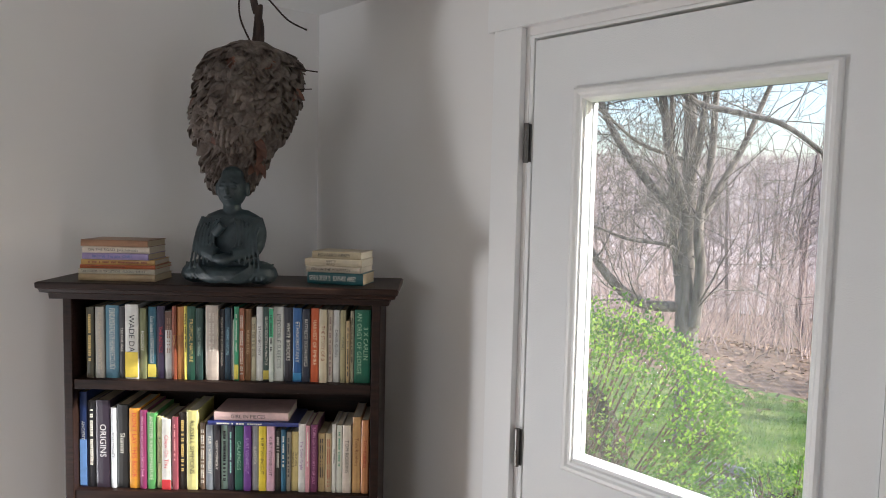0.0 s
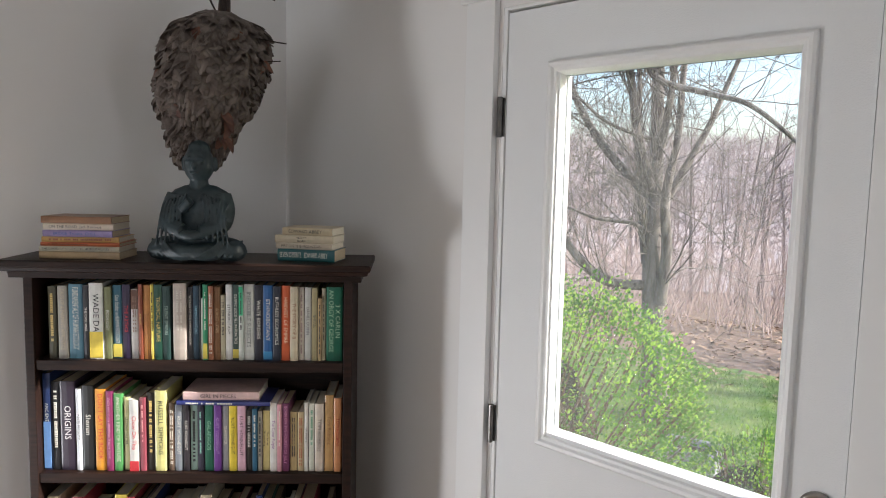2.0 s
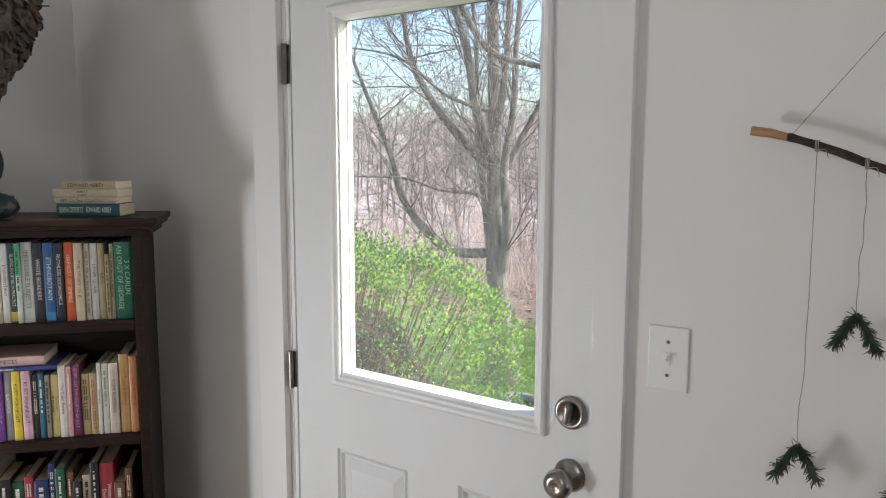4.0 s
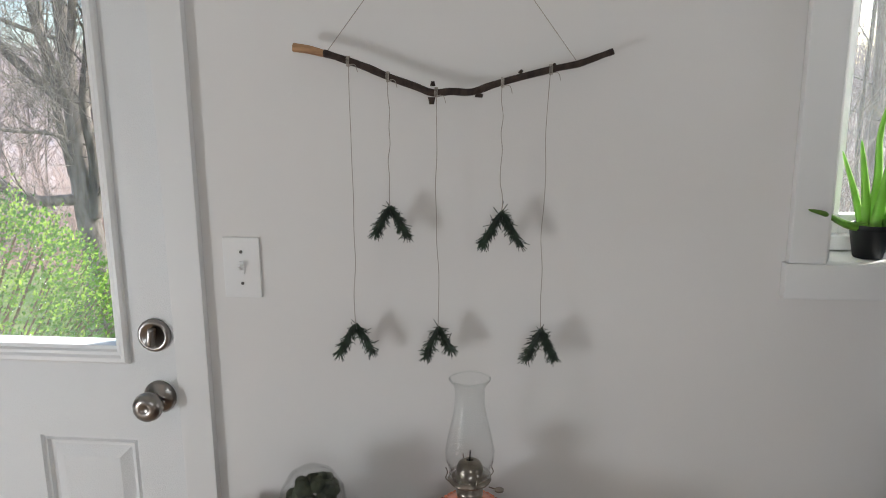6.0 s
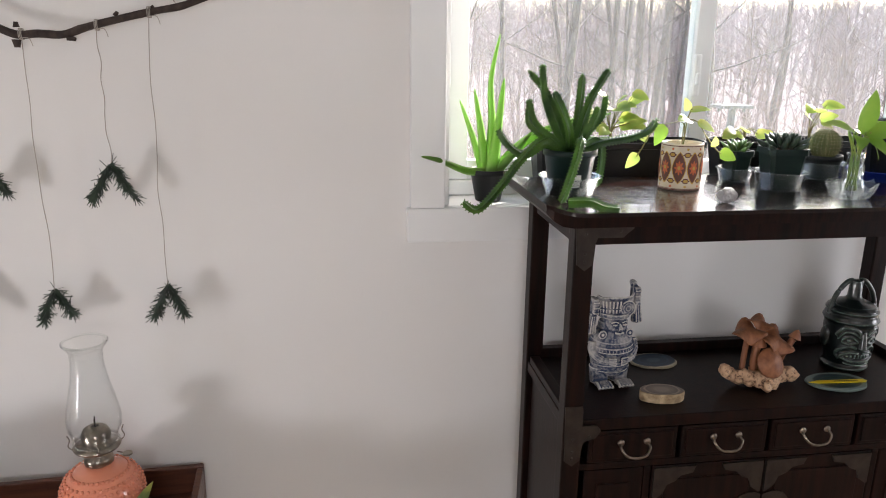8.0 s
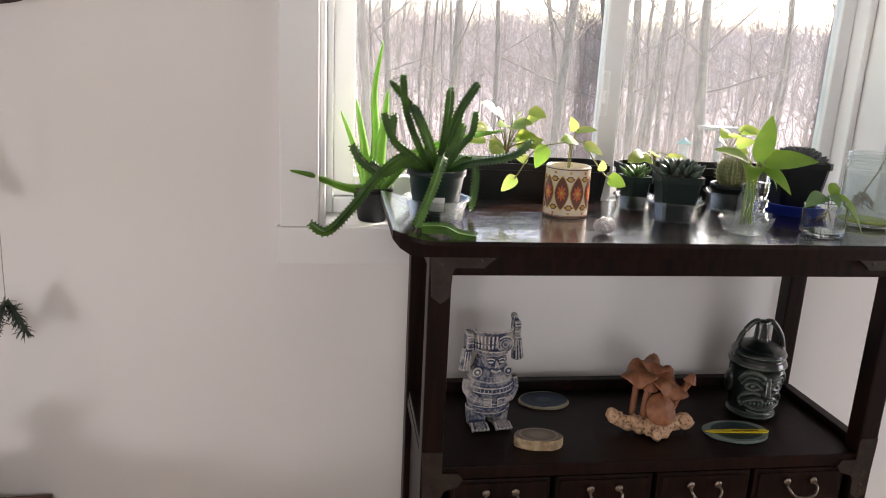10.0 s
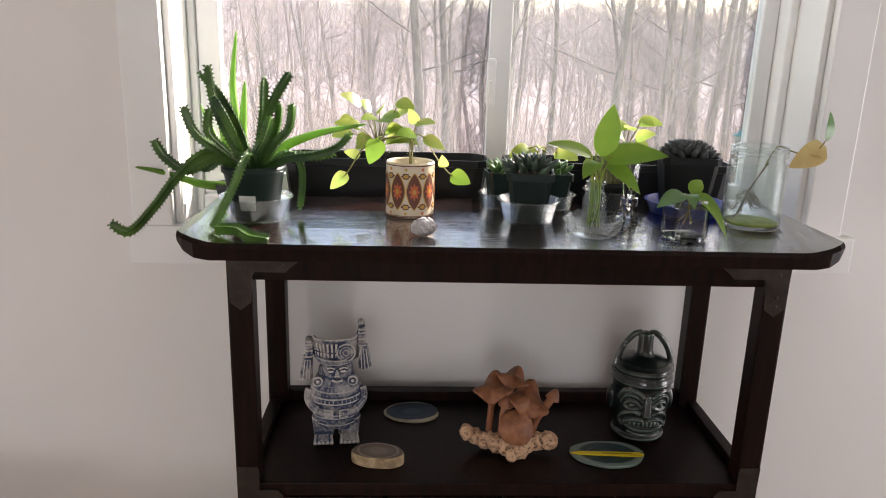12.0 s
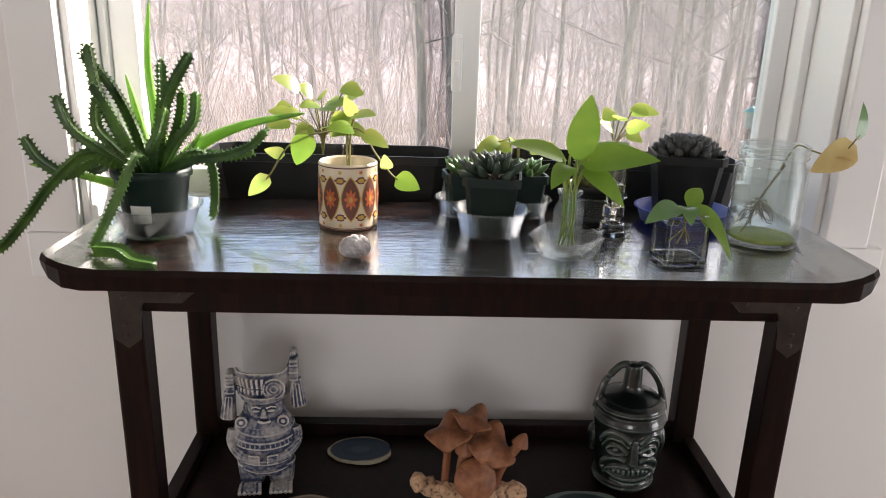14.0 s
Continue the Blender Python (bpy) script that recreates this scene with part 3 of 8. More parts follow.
BCM = pose(-1.704, 0.728, 0.0, 0, 0, 49.0)
CRM, WHT, BLK, NAVY, GRN, TAN, ORG, YEL = (0.55, 0.48, 0.34), (0.66, 0.66, 0.62), (0.02, 0.02, 0.025), (0.02, 0.04, 0.13), (0.02, 0.10, 0.06), (0.46, 0.34, 0.18), (0.55, 0.14, 0.03), (0.70, 0.58, 0.10)
LGT, GOLD, REDT = (0.72, 0.70, 0.62), (0.62, 0.45, 0.15), (0.55, 0.04, 0.05)
SHELF1 = (
    (72, 98, .93, (0.06, 0.055, 0.03), "|", GOLD, "dark olive"), (104, 135, .94, (0.34, 0.32, 0.28), "TALES OF A SHAMAN'S APPRENTICE", (0.5, 0.42, 0.3), "worn grey"),
    (137, 183, .96, (0.08, 0.19, 0.26), "FUNDAMENTALS OF HUMAN ECOLOGY", LGT, "slate blue"), (185, 204, .95, (0.03, 0.03, 0.035), "THE CIVIL WAR", LGT, "black"),
    (205, 250, .98, WHT, "WADE DAVIS", BLK, "white", (0.02, 0.36, (0.75, 0.58, 0.08))), (251, 275, .93, (0.16, 0.17, 0.08), "ECOLOGY", WHT, "olive green"),
    (277, 307, .95, (0.02, 0.10, 0.15), "Case Studies in HUMAN ECOLOGY", LGT, "dark teal", (0.02, 0.20, YEL)), (309, 335, .96, (0.03, 0.02, 0.05), "THE AZTECS", REDT, "black"),
    (337, 361, .90, (0.62, 0.60, 0.58), "|", (0.3, 0.2, 0.15), "white", (0.72, 0.99, (0.12, 0.06, 0.04))), (363, 377, .97, (0.22, 0.06, 0.03), "AFRICAN", GOLD, "rust brown"),
    (378, 402, .96, (0.42, 0.18, 0.05), "THE COSMIC/SERPENT", (0.15, 0.06, 0.02), "orange-brown"), (403, 413, .97, YEL, "|", BLK, "thin yellow"),
    (414, 442, .97, (0.015, 0.07, 0.045), "TROPICAL NATURE", GOLD, "dark green"), (443, 467, .95, (0.02, 0.05, 0.045), "SILENT SPRING", (0.35, 0.45, 0.4), "blackish green"),
    (476, 519, .99, (0.50, 0.43, 0.37), "|", (0.6, 0.56, 0.5), "thick beige cloth"), (520, 538, .94, (0.03, 0.03, 0.035), "WIZARD OF THE UPPER AMAZON", LGT, "black"),
    (539, 559, .96, (0.02, 0.05, 0.08), "TAMING NATURE", (0.3, 0.5, 0.6), "dark blue"), (560, 565, .97, (0.05, 0.05, 0.05), "", LGT, "thin black"),
    (566, 571, .80, WHT, "", LGT, "thin white"), (573, 589, .98, (0.04, 0.26, 0.13), "|", LGT, "green", (0.02, 0.22, YEL)),
    (590, 607, .96, (0.32, 0.13, 0.07), "|", LGT, "brick red"), (608, 629, .95, (0.17, 0.08, 0.03), "BURIED CITIES", (0.5, 0.35, 0.2), "brown"),
    (630, 645, .84, (0.44, 0.40, 0.28), "|", BLK, "pale khaki"), (646, 668, .98, (0.66, 0.66, 0.64), "ETHNOBOTANY", BLK, "white"),
    (669, 690, .98, (0.03, 0.06, 0.05), "ISLAMIC SOCIETIES IN PRACTICE", LGT, "black-green", (0.02, 0.14, YEL)), (691, 706, .98, (0.55, 0.6, 0.55), "|", BLK, "white and green", (0.60, 0.98, (0.05, 0.4, 0.2))),
    (707, 739, .99, (0.56, 0.58, 0.55), "IMPOSSIBLE SUBJECTS", (0.08, 0.1, 0.1), "pale grey"), (741, 769, .98, (0.02, 0.02, 0.03), "WHITE BORDERS", LGT, "black"),
    (771, 802, .98, (0.02, 0.10, 0.28), "ETHNOBOTANY", LGT, "royal blue", (0.02, 0.12, (0.05, 0.25, 0.5))), (804, 829, .97, (0.015, 0.02, 0.035), "RUTHLESS ECONOMICS", LGT, "black"),
    (831, 859, .98, (0.52, 0.10, 0.03), "HARVEST OF EMPIRE", (0.75, 0.6, 0.4), "red-orange"), (861, 887, .97, CRM, "THE STORY OF B", (0.2, 0.06, 0.04), "cream"),
    (889, 905, .96, (0.58, 0.52, 0.44), "|", (0.3, 0.2, 0.2), "cream"), (907, 929, .96, (0.54, 0.54, 0.52), "DANIEL QUINN", BLK, "pale grey"),
    (931, 950, .96, (0.33, 0.29, 0.16), "ISHMAEL", BLK, "khaki"), (952, 964, .82, TAN, "|", BLK, "tan"), (965, 977, .95, (0.40, 0.36, 0.25), "|", BLK, "worn tan"),
    (980, 1034, .97, (0.015, 0.14, 0.08), "3 X CARLIN/AN ORGY OF GEORGE", (0.4, 0.62, 0.42), "thick green"),
)
SHELF2 = (
    (42, 67, 1.16, NAVY, "ANCIENT CITY", LGT, "tall navy and blue", (0.02, 0.5, (0.18, 0.35, 0.7))), (69, 98, 1.06, BLK, "|", LGT, "black"),
    (100, 149, 1.07, (0.03, 0.02, 0.035), "ORIGINS", (0.72, 0.7, 0.7), "thick black"), (151, 169, .98, (0.62, 0.63, 0.66), "WHITE FRAGILITY", BLK, "white"),
    (172, 210, 1.02, (0.015, 0.015, 0.015), "Shaman", LGT, "black"), (214, 249, .98, (0.68, 0.30, 0.03), "DON'T LAY THIS BOOK", REDT, "orange and yellow"),
    (251, 273, .96, (0.22, 0.03, 0.10), "that's not in my american history book", (0.7, 0.35, 0.5), "magenta"), (276, 304, .93, (0.09, 0.30, 0.09), "ANOTHER KIND OF NATURE", LGT, "bright green"),
    (306, 325, .88, (0.58, 0.56, 0.28), "SECOND NATURE", BLK, "pale yellow"), (327, 359, .86, WHT, "Chew On This", REDT, "white and red", (0.0, 0.14, REDT)),
    (362, 381, .89, (0.26, 0.06, 0.08), "|", (0.65, 0.3, 0.3), "dusty rose"), (383, 409, .94, (0.03, 0.025, 0.02), "|", GOLD, "black"),
    (411, 448, .97, (0.68, 0.64, 0.26), "RUSSELL SIMMONS", BLK, "pale yellow"), (456, 474, .82, (0.14, 0.09, 0.06), "|", LGT, "brown"),
    (476, 502, .80, (0.22, 0.24, 0.27), "KURT VONNEGUT", LGT, "grey"), (504, 524, .80, (0.025, 0.02, 0.025), "KURT VONNEGUT", LGT, "black"),
    (526, 550, .80, (0.42, 0.58, 0.50), "|", BLK, "pale mint"), (552, 573, .80, (0.03, 0.03, 0.05), "|", (0.3, 0.6, 0.5), "black"),
    (575, 604, .80, (0.02, 0.13, 0.08), "GALAPAGOS", (0.3, 0.55, 0.4), "dark green"), (606, 631, .80, (0.16, 0.05, 0.28), "KURT VONNEGUT", (0.45, 0.3, 0.6), "purple"),
    (633, 655, .80, (0.28, 0.28, 0.30), "SLAPSTICK", LGT, "grey"), (657, 682, .80, (0.75, 0.58, 0.05), "KURT VONNEGUT", BLK, "yellow"),
    (684, 711, .80, (0.66, 0.42, 0.50), "KURT VONNEGUT", BLK, "pale pink"), (713, 732, .74, (0.03, 0.025, 0.02), "|", LGT, "black"),
    (734, 750, .76, (0.03, 0.12, 0.2), "|", LGT, "blue"), (752, 766, .73, (0.3, 0.27, 0.22), "|", BLK, "grey"), (768, 792, .73, (0.6, 0.48, 0.2), "The Monkey/Wrench Gang", BLK, "tan"),
    (794, 817, .84, (0.64, 0.62, 0.58), "The Color Purple", (0.2, 0.05, 0.25), "white"), (818, 833, .82, (0.60, 0.30, 0.34), "|", LGT, "pink"),
    (835, 858, .83, (0.14, 0.03, 0.09), "BORN ON THE FOURTH OF JULY", (0.6, 0.3, 0.45), "dark purple"), (860, 884, .72, (0.44, 0.33, 0.16), "|", BLK, "tan"),
    (886, 907, .72, (0.5, 0.4, 0.24), "|", (0.4, 0.12, 0.06), "tan"), (909, 922, .84, (0.62, 0.60, 0.54), "TOM ROBBINS", BLK, "white"),
    (924, 943, .83, (0.58, 0.58, 0.50), "|", (0.15, 0.3, 0.2), "pale"), (945, 974, .83, (0.58, 0.50, 0.42), "TOM ROBBINS", BLK, "beige"),
    (977, 1007, .93, (0.50, 0.30, 0.12), "Tom Robbins", (0.2, 0.08, 0.03), "tan-orange"), (1009, 1034, .90, (0.55, 0.24, 0.10), "TOM ROBBINS", (0.3, 0.03, 0.02), "orange"),
)
U = BW / (1040 - 38)
rng = random.Random(4)


def shelve(rows, z, base_h, x_off, group):
    for row in rows:
        a, b, hh, rgb, words, rgb2, tone = row[:7]
        band = row[7] if len(row) > 7 else None
        w = (b - a) * U * 0.985
        h = base_h * hh
        dep = min(0.15, h * 0.68)
        y = 0.018 + rng.random() * 0.010
        book(BCM @ pose((a - x_off) * U, y, z + 0.0005), w, h, dep, rgb, words, rgb2, 0.62, band,
             "%s %s book standing upright on the bookcase shelf" % (tone, "hardback" if w > 0.024 else "paperback"), group=group)


shelve(SHELF1, 1.165, 0.197, 38, "books on the upper shelf")
shelve(SHELF2, 0.873, 0.217, 38, "books on the second shelf")
x = 44
k = 0
tones = (("black", BLK), ("cream", CRM), ("dark green", GRN), ("white", WHT), ("navy", NAVY), ("yellow", YEL), ("maroon", (0.30, 0.03, 0.05)), ("brown", (0.16, 0.08, 0.04)))
while x < 1000:
    w = rng.randint(18, 44)
    nm, rgb = tones[rng.randrange(len(tones))]
    words = "|"
    if 895 < x < 930:
        nm, rgb, w, words = "maroon", (0.30, 0.03, 0.05), 44, "Webster's New/Dictionary"
    if x + w > 1034:
        break
    h = 0.217 * rng.uniform(0.72, 1.02)
    book(BCM @ pose((x - 38) * U, 0.02 + rng.random() * 0.012, 0.5855), w * U * 0.985, h, h * 0.66, rgb, words, LGT if rgb[0] < 0.4 else BLK, 0.6,
         None, "%s book standing upright on the lower shelf" % nm, group="books on the lower shelf")
    x += w + rng.randint(0, 2)


def lying(x, y, z, w, h, d, rgb, words, rgb2, rz, label, size=0.62, base=BCM, name="book"):
    """A book lying flat, spine to the front: h long, w thick."""
    m = base @ pose(x, y, z, 0, 0, rz) @ Matrix(((0, 0, -1, h), (0, 1, 0, 0), (1, 0, 0, 0), (0, 0, 0, 1)))
    return book(m, w, h, d, rgb, words, rgb2, size, None, label, group="books lying flat on others", name=name)


zb = 0.873 + 0.217 * 0.80 + 0.0018
lying((485 - 38) * U, 0.016, zb, 0.011, 0.236, 0.13, (0.02, 0.03, 0.16), "|", LGT, -1, "navy blue paperback lying flat on the shelved books")
lying((505 - 38) * U, 0.020, zb + 0.0114, 0.022, 0.192, 0.13, (0.62, 0.44, 0.42), "GIRL IN PIECES", BLK, 0.6, "pale pink paperback lying flat on the shelved books")

# stacks on the top
ST = 1.4205
z = ST
for w, h, dx, rgb, words, c2, rz, lab in (
        (0.017, 0.195, 0.0, (0.44, 0.32, 0.18), "", LGT, -1, "worn tan paperback with a torn cover"), (0.013, 0.192, 0.0, (0.62, 0.58, 0.46), "THE DOORS OF PERCEPTION   ALDOUS HUXLEY", BLK, 1, "cream and black paperback"),
        (0.009, 0.190, 0.004, (0.48, 0.12, 0.04), "|", (0.2, 0.05, 0.02), 0, "rust red paperback"), (0.013, 0.184, 0.007, (0.58, 0.36, 0.12), "|", (0.3, 0.1, 0.05), 2, "orange paperback"),
        (0.016, 0.168, 0.010, (0.30, 0.24, 0.44), "BRIDGE  Trouble  CHILL", (0.04, 0.1, 0.3), -1, "purple and blue paperback"), (0.016, 0.168, 0.011, (0.64, 0.56, 0.46), "ON THE ROAD  Jack Kerouac", BLK, 1, "cream paperback"),
        (0.017, 0.170, 0.007, (0.24, 0.12, 0.06), "", LGT, -1.5, "brown leather-like book")):
    lying(0.018 + dx, 0.002, z, w, h, 0.115, rgb, words, c2, rz, lab + " stacked on the bookcase")
    z += w + 0.0005
z = ST
for w, h, dx, rgb, words, c2, rz, lab in (
        (0.030, 0.150, 0.0, (0.01, 0.09, 0.10), "SEVEN DESERTS   EDWARD ABBEY", LGT, -12, "teal hardback"), (0.015, 0.148, -0.004, (0.55, 0.48, 0.38), "FIRE ON THE MOUNTAIN", BLK, -13, "beige paperback"),
        (0.019, 0.154, -0.007, (0.60, 0.52, 0.38), "ABBEY'S/ROAD", BLK, -12, "cream paperback"), (0.019, 0.132, 0.012, (0.50, 0.42, 0.28), "EDWARD ABBEY", BLK, -13, "tan paperback with a dark cover")):
    lying(0.590 + dx, 0.042, z, w, h, 0.100, rgb, words, c2, rz, lab + " stacked on the bookcase")
    z += w + 0.0005

# seated statue of dark painted clay
STATUE = mat("teal_clay", (0.018, 0.034, 0.040), 0.5, color2=(0.010, 0.020, 0.024), scale=22, bump=0.35, bump_scale=70)
bm = bmesh.new()
ball(bm, (0, 0.00, 0.095), (0.062, 0.042, 0.085))
ball(bm, (0, 0.002, 0.120), (0.076, 0.042, 0.066))
ball(bm, (0, 0.005, 0.152), (0.077, 0.038, 0.036))
ball(bm, (0, 0.0, 0.045), (0.075, 0.055, 0.045))
for s in (-1, 1):
    ball(bm, (s * 0.078, -0.018, 0.030), (0.046, 0.042, 0.030), (0, s * 8, 0))
    ball(bm, (s * 0.030, -0.050, 0.026), (0.058, 0.026, 0.022), (0, 0, s * 14))
    tube(bm, smooth_path([(s * 0.056, 0.0, 0.158), (s * 0.068, -0.010, 0.120), (s * 0.062, -0.034, 0.088), (s * 0.02, -0.056, 0.074)]), [0.024] * 7 + [0.023] * 6 + [0.018] * 6, 12)
    ball(bm, (s * 0.039, 0.004, 0.234), (0.006, 0.008, 0.019))
    for k in range(7):
        a = 0.2 + 0.15 * k
        tube(bm, smooth_path([(s * (0.018 + 0.010 * k), -0.036 + 0.002 * k, 0.165 - 0.004 * k), (s * (0.030 + 0.008 * k), -0.046, 0.115), (s * (0.016 + 0.012 * k), -0.066 + 0.002 * k, 0.060 - 0.003 * k)]), 0.0032, 6)
        tube(bm, smooth_path([(s * (0.012 + 0.014 * k), -0.072 + 0.003 * k, 0.014), (s * (0.040 + 0.010 * k), -0.074 + 0.005 * k, 0.030), (s * (0.070 + 0.007 * k), -0.052 + 0.006 * k, 0.052)]), 0.0030, 6)
ball(bm, (0, -0.064, 0.066), (0.030, 0.016, 0.014))
tube(bm, [(-0.028, -0.045, 0.125), (-0.004, -0.052, 0.148)], 0.011, 10)
tube(bm, [(0, 0.0, 0.175), (0, -0.002, 0.205)], [0.024, 0.021], 14)
ball(bm, (0, -0.002, 0.234), (0.037, 0.038, 0.046), sub=3)
ball(bm, (0, 0.002, 0.268), (0.028, 0.030, 0.024))
ball(bm, (0, -0.039, 0.230), (0.006, 0.008, 0.011))
ball(bm, (0, -0.037, 0.212), (0.011, 0.004, 0.0035))
for s in (-1, 1):
    ball(bm, (s * 0.014, -0.036, 0.239), (0.010, 0.005, 0.0045))
    tube(bm, smooth_path([(s * 0.003, -0.036, 0.245), (s * 0.013, -0.037, 0.249), (s * 0.024, -0.030, 0.244)]), 0.002, 6)
bd = carved("statue", bm, STATUE, None, 0.0023, kind="")
bd.matrix_world = pose(-1.452, 1.043, 1.4203, 0, 0, 45) @ Matrix.Diagonal((1.0, 1.0, 1.02, 1))
tagged(bd, "dark teal clay statue of a seated robed monk on the bookcase", "statue")

# paper wasp nest hung from the ceiling
NEST = mat("wasp_paper", (0.165, 0.135, 0.115), 0.95, color2=(0.060, 0.040, 0.032), scale=30, bump=1.0, bump_scale=80, soft=(0.36, 0.74))
NLEAF = mat("dead_leaf", (0.15, 0.065, 0.04), 0.8, color2=(0.07, 0.03, 0.022), scale=30, bump=0.4)
TWIG = mat("dark_bark", (0.055, 0.036, 0.028), 0.85, color2=(0.025, 0.016, 0.013), scale=30, stretch=(3, 3, 1), bump=0.7, bump_scale=45)
NX, NY, NZ = -1.508, 1.120, 1.862
nest = thing("wasp_nest", (NX, NY, NZ - 0.20), 0, "large grey-brown papery wasp nest hanging from the ceiling by a twig", "wasp nest")


def nest_r(a, v):
    """Radius of the nest by height v (0 to 1 from the foot)."""
    base = [0.030, 0.060, 0.078, 0.088, 0.108, 0.130, 0.142, 0.147, 0.149, 0.147, 0.138, 0.112, 0.040]
    f = v * (len(base) - 1)
    i = min(int(f), len(base) - 2)
    return 0.84 * (base[i] * (1 - f + i) + base[i + 1] * (f - i)) * (1 + 0.05 * math.sin(3 * a + 5 * v))


def nest_at(a, v, out=0.0):
    r = nest_r(a, v) + out
    lean = -0.055 * (1 - v) ** 1.5
    right = Vector((0.72, 0.69, 0))
    c = right * lean
    n = noise.noise(Vector((math.cos(a) * 3, math.sin(a) * 3, v * 8))) * 0.014
    return Vector((c.x + (r + n) * math.cos(a), c.y + (r + n) * math.sin(a), -0.02 + 0.40 * v))


bm = bmesh.new()
NA, NV = 72, 64
g = [[bm.verts.new(nest_at(2 * math.pi * i / NA, j / NV, 0.006 * noise.noise(Vector((i * 0.5, j * 0.5, 3)))) - Vector((0, 0, 0))) for i in range(NA)] for j in range(NV + 1)]
for j in range(NV):
    for i in range(NA):
        bm.faces.new((g[j][i], g[j][(i + 1) % NA], g[j + 1][(i + 1) % NA], g[j + 1][i]))
bm.faces.new(g[0][::-1])
bm.faces.new(g[-1])
part("shell", bm, NEST, nest, smooth=True)
rng = random.Random(11)
bm = bmesh.new()
for k in range(1900):
    a, v = rng.uniform(0, 2 * math.pi), rng.uniform(0.02, 0.97)
    w, l = rng.uniform(0.06, 0.17), rng.uniform(0.016, 0.050)
    lift = rng.uniform(0.004, 0.022)
    cols = 6
    tilt = rng.uniform(-0.045, 0.045)
    top, mid, low = [], [], []
    for c in range(cols):
        u = c / (cols - 1) * 2 - 1
        arch = (1 - u * u)
        aa = a + u * w
        vt = min(v + l * (0.2 + 0.8 * arch) * 0.5 + tilt * u, 0.995)
        vb = max(v - l * (0.3 + 0.7 * arch) + tilt * u, 0.0)
        top.append(bm.verts.new(nest_at(aa, vt, 0.001)))
        mid.append(bm.verts.new(nest_at(aa, (vt + vb) / 2, lift * arch * 0.8 + 0.001)))
        low.append(bm.verts.new(nest_at(aa, vb, lift * arch + 0.0012)))
    for c in range(cols - 1):
        bm.faces.new((top[c], top[c + 1], mid[c + 1], mid[c]))
        bm.faces.new((mid[c], mid[c + 1], low[c + 1], low[c]))
part("papery_skin", bm, NEST, nest, smooth=True, kind="stuff")


def flat_leaf(bm, base, way, up, length, width, fold=0.25, curl=0.2, n=6, notch=0.0):
    """A leaf blade from base along way, with up its upper side; two halves folded along the midrib."""
    way, up = Vector(way).normalized(), Vector(up)
    side = way.cross(up).normalized()
    up = side.cross(way).normalized()
    left, mid, right = [], [], []
    for i in range(n + 1):
        t = i / n
        w = width * 0.5 * (math.sin(math.pi * min(1, t ** 0.75)) ** 0.8 if 0 < t < 1 else 0.02)
        c = Vector(base) + way * (length * t) - up * (curl * length * t * t)
        back = way * (-notch * width * (1 - t) * (1 if i < 2 else 0))
        mid.append(bm.verts.new(c))
        left.append(bm.verts.new(c + side * w + up * w * fold + back))
        right.append(bm.verts.new(c - side * w + up * w * fold + back))
    for i in range(n):
        bm.faces.new((left[i], left[i + 1], mid[i + 1], mid[i]))
        bm.faces.new((mid[i], mid[i + 1], right[i + 1], right[i]))


for k in range(13):
    a, v = rng.uniform(-2.4, 0.9), rng.choice([0.22, 0.3, 0.4, 0.55, 0.62, 0.7, 0.85])
    if k < 4:
        a, v = 0.35 - 0.15 * k, 0.22 + 0.05 * k
    p = nest_at(a, v, 0.006)
    bm = bmesh.new()
    out = Vector((math.cos(a), math.sin(a), 0))
    for q in range(3):
        flat_leaf(bm, (0, 0, 0), Vector((rng.uniform(-1, 1), rng.uniform(-1, 1), -1.0)) + out * 0.25, out, rng.uniform(0.025, 0.045), 0.022, 0.4, rng.uniform(-0.5, 0.6))
    lf = part("dead_leaf", bm, NLEAF, nest, "curled dark red-brown dead leaf", True)
    lf.location = p
right = Vector((0.72, 0.69, 0))


def nr(u, z, o=0.0):
    return Vector(right * u) + Vector((0.69, -0.72, 0)) * o + Vector((0, 0, z))


top_z = 2.25 - (NZ - 0.20)
bm = bmesh.new()
tube(bm, smooth_path([nr(-0.002, top_z - 0.055), nr(0.015, top_z - 0.13), nr(0.022, 0.47), nr(0.012, 0.36)]), [0.010] * 18 + [0.012], 8)
part("twig", bm, TWIG, nest, "dark bare twig")
bm = bmesh.new()
tube(bm, smooth_path([nr(0.018, 0.46), nr(0.03, 0.42), nr(0.03, 0.34)]), 0.006, 7)
part("twig", bm, TWIG, nest, "dark bare twig")
bm = bmesh.new()
tube(bm, smooth_path([nr(0.0, top_z - 0.055), nr(0.05, top_z - 0.10), nr(0.10, top_z - 0.15), nr(0.15, top_z - 0.175)]), 0.0025, 6)
part("twig", bm, TWIG, nest, "dark bare twig")
bm = bmesh.new()
tube(bm, smooth_path([nr(0.01, top_z - 0.09), nr(-0.025, 0.52), nr(-0.03, 0.45), nr(0.0, 0.38)]), 0.0025, 6)
part("twig", bm, TWIG, nest, "dark bare twig")
bm = bmesh.new()
tube(bm, smooth_path([nr(0.11, 0.318), nr(0.15, 0.310), nr(0.18, 0.306)]), 0.002, 6)
part("twig", bm, TWIG, nest, "dark bare twig")
bm = bmesh.new()
tube(bm, smooth_path([nr(0.12, 0.26), nr(0.165, 0.262)]), 0.0015, 6)
part("twig", bm, TWIG, nest, "dark bare twig")
bm = bmesh.new()
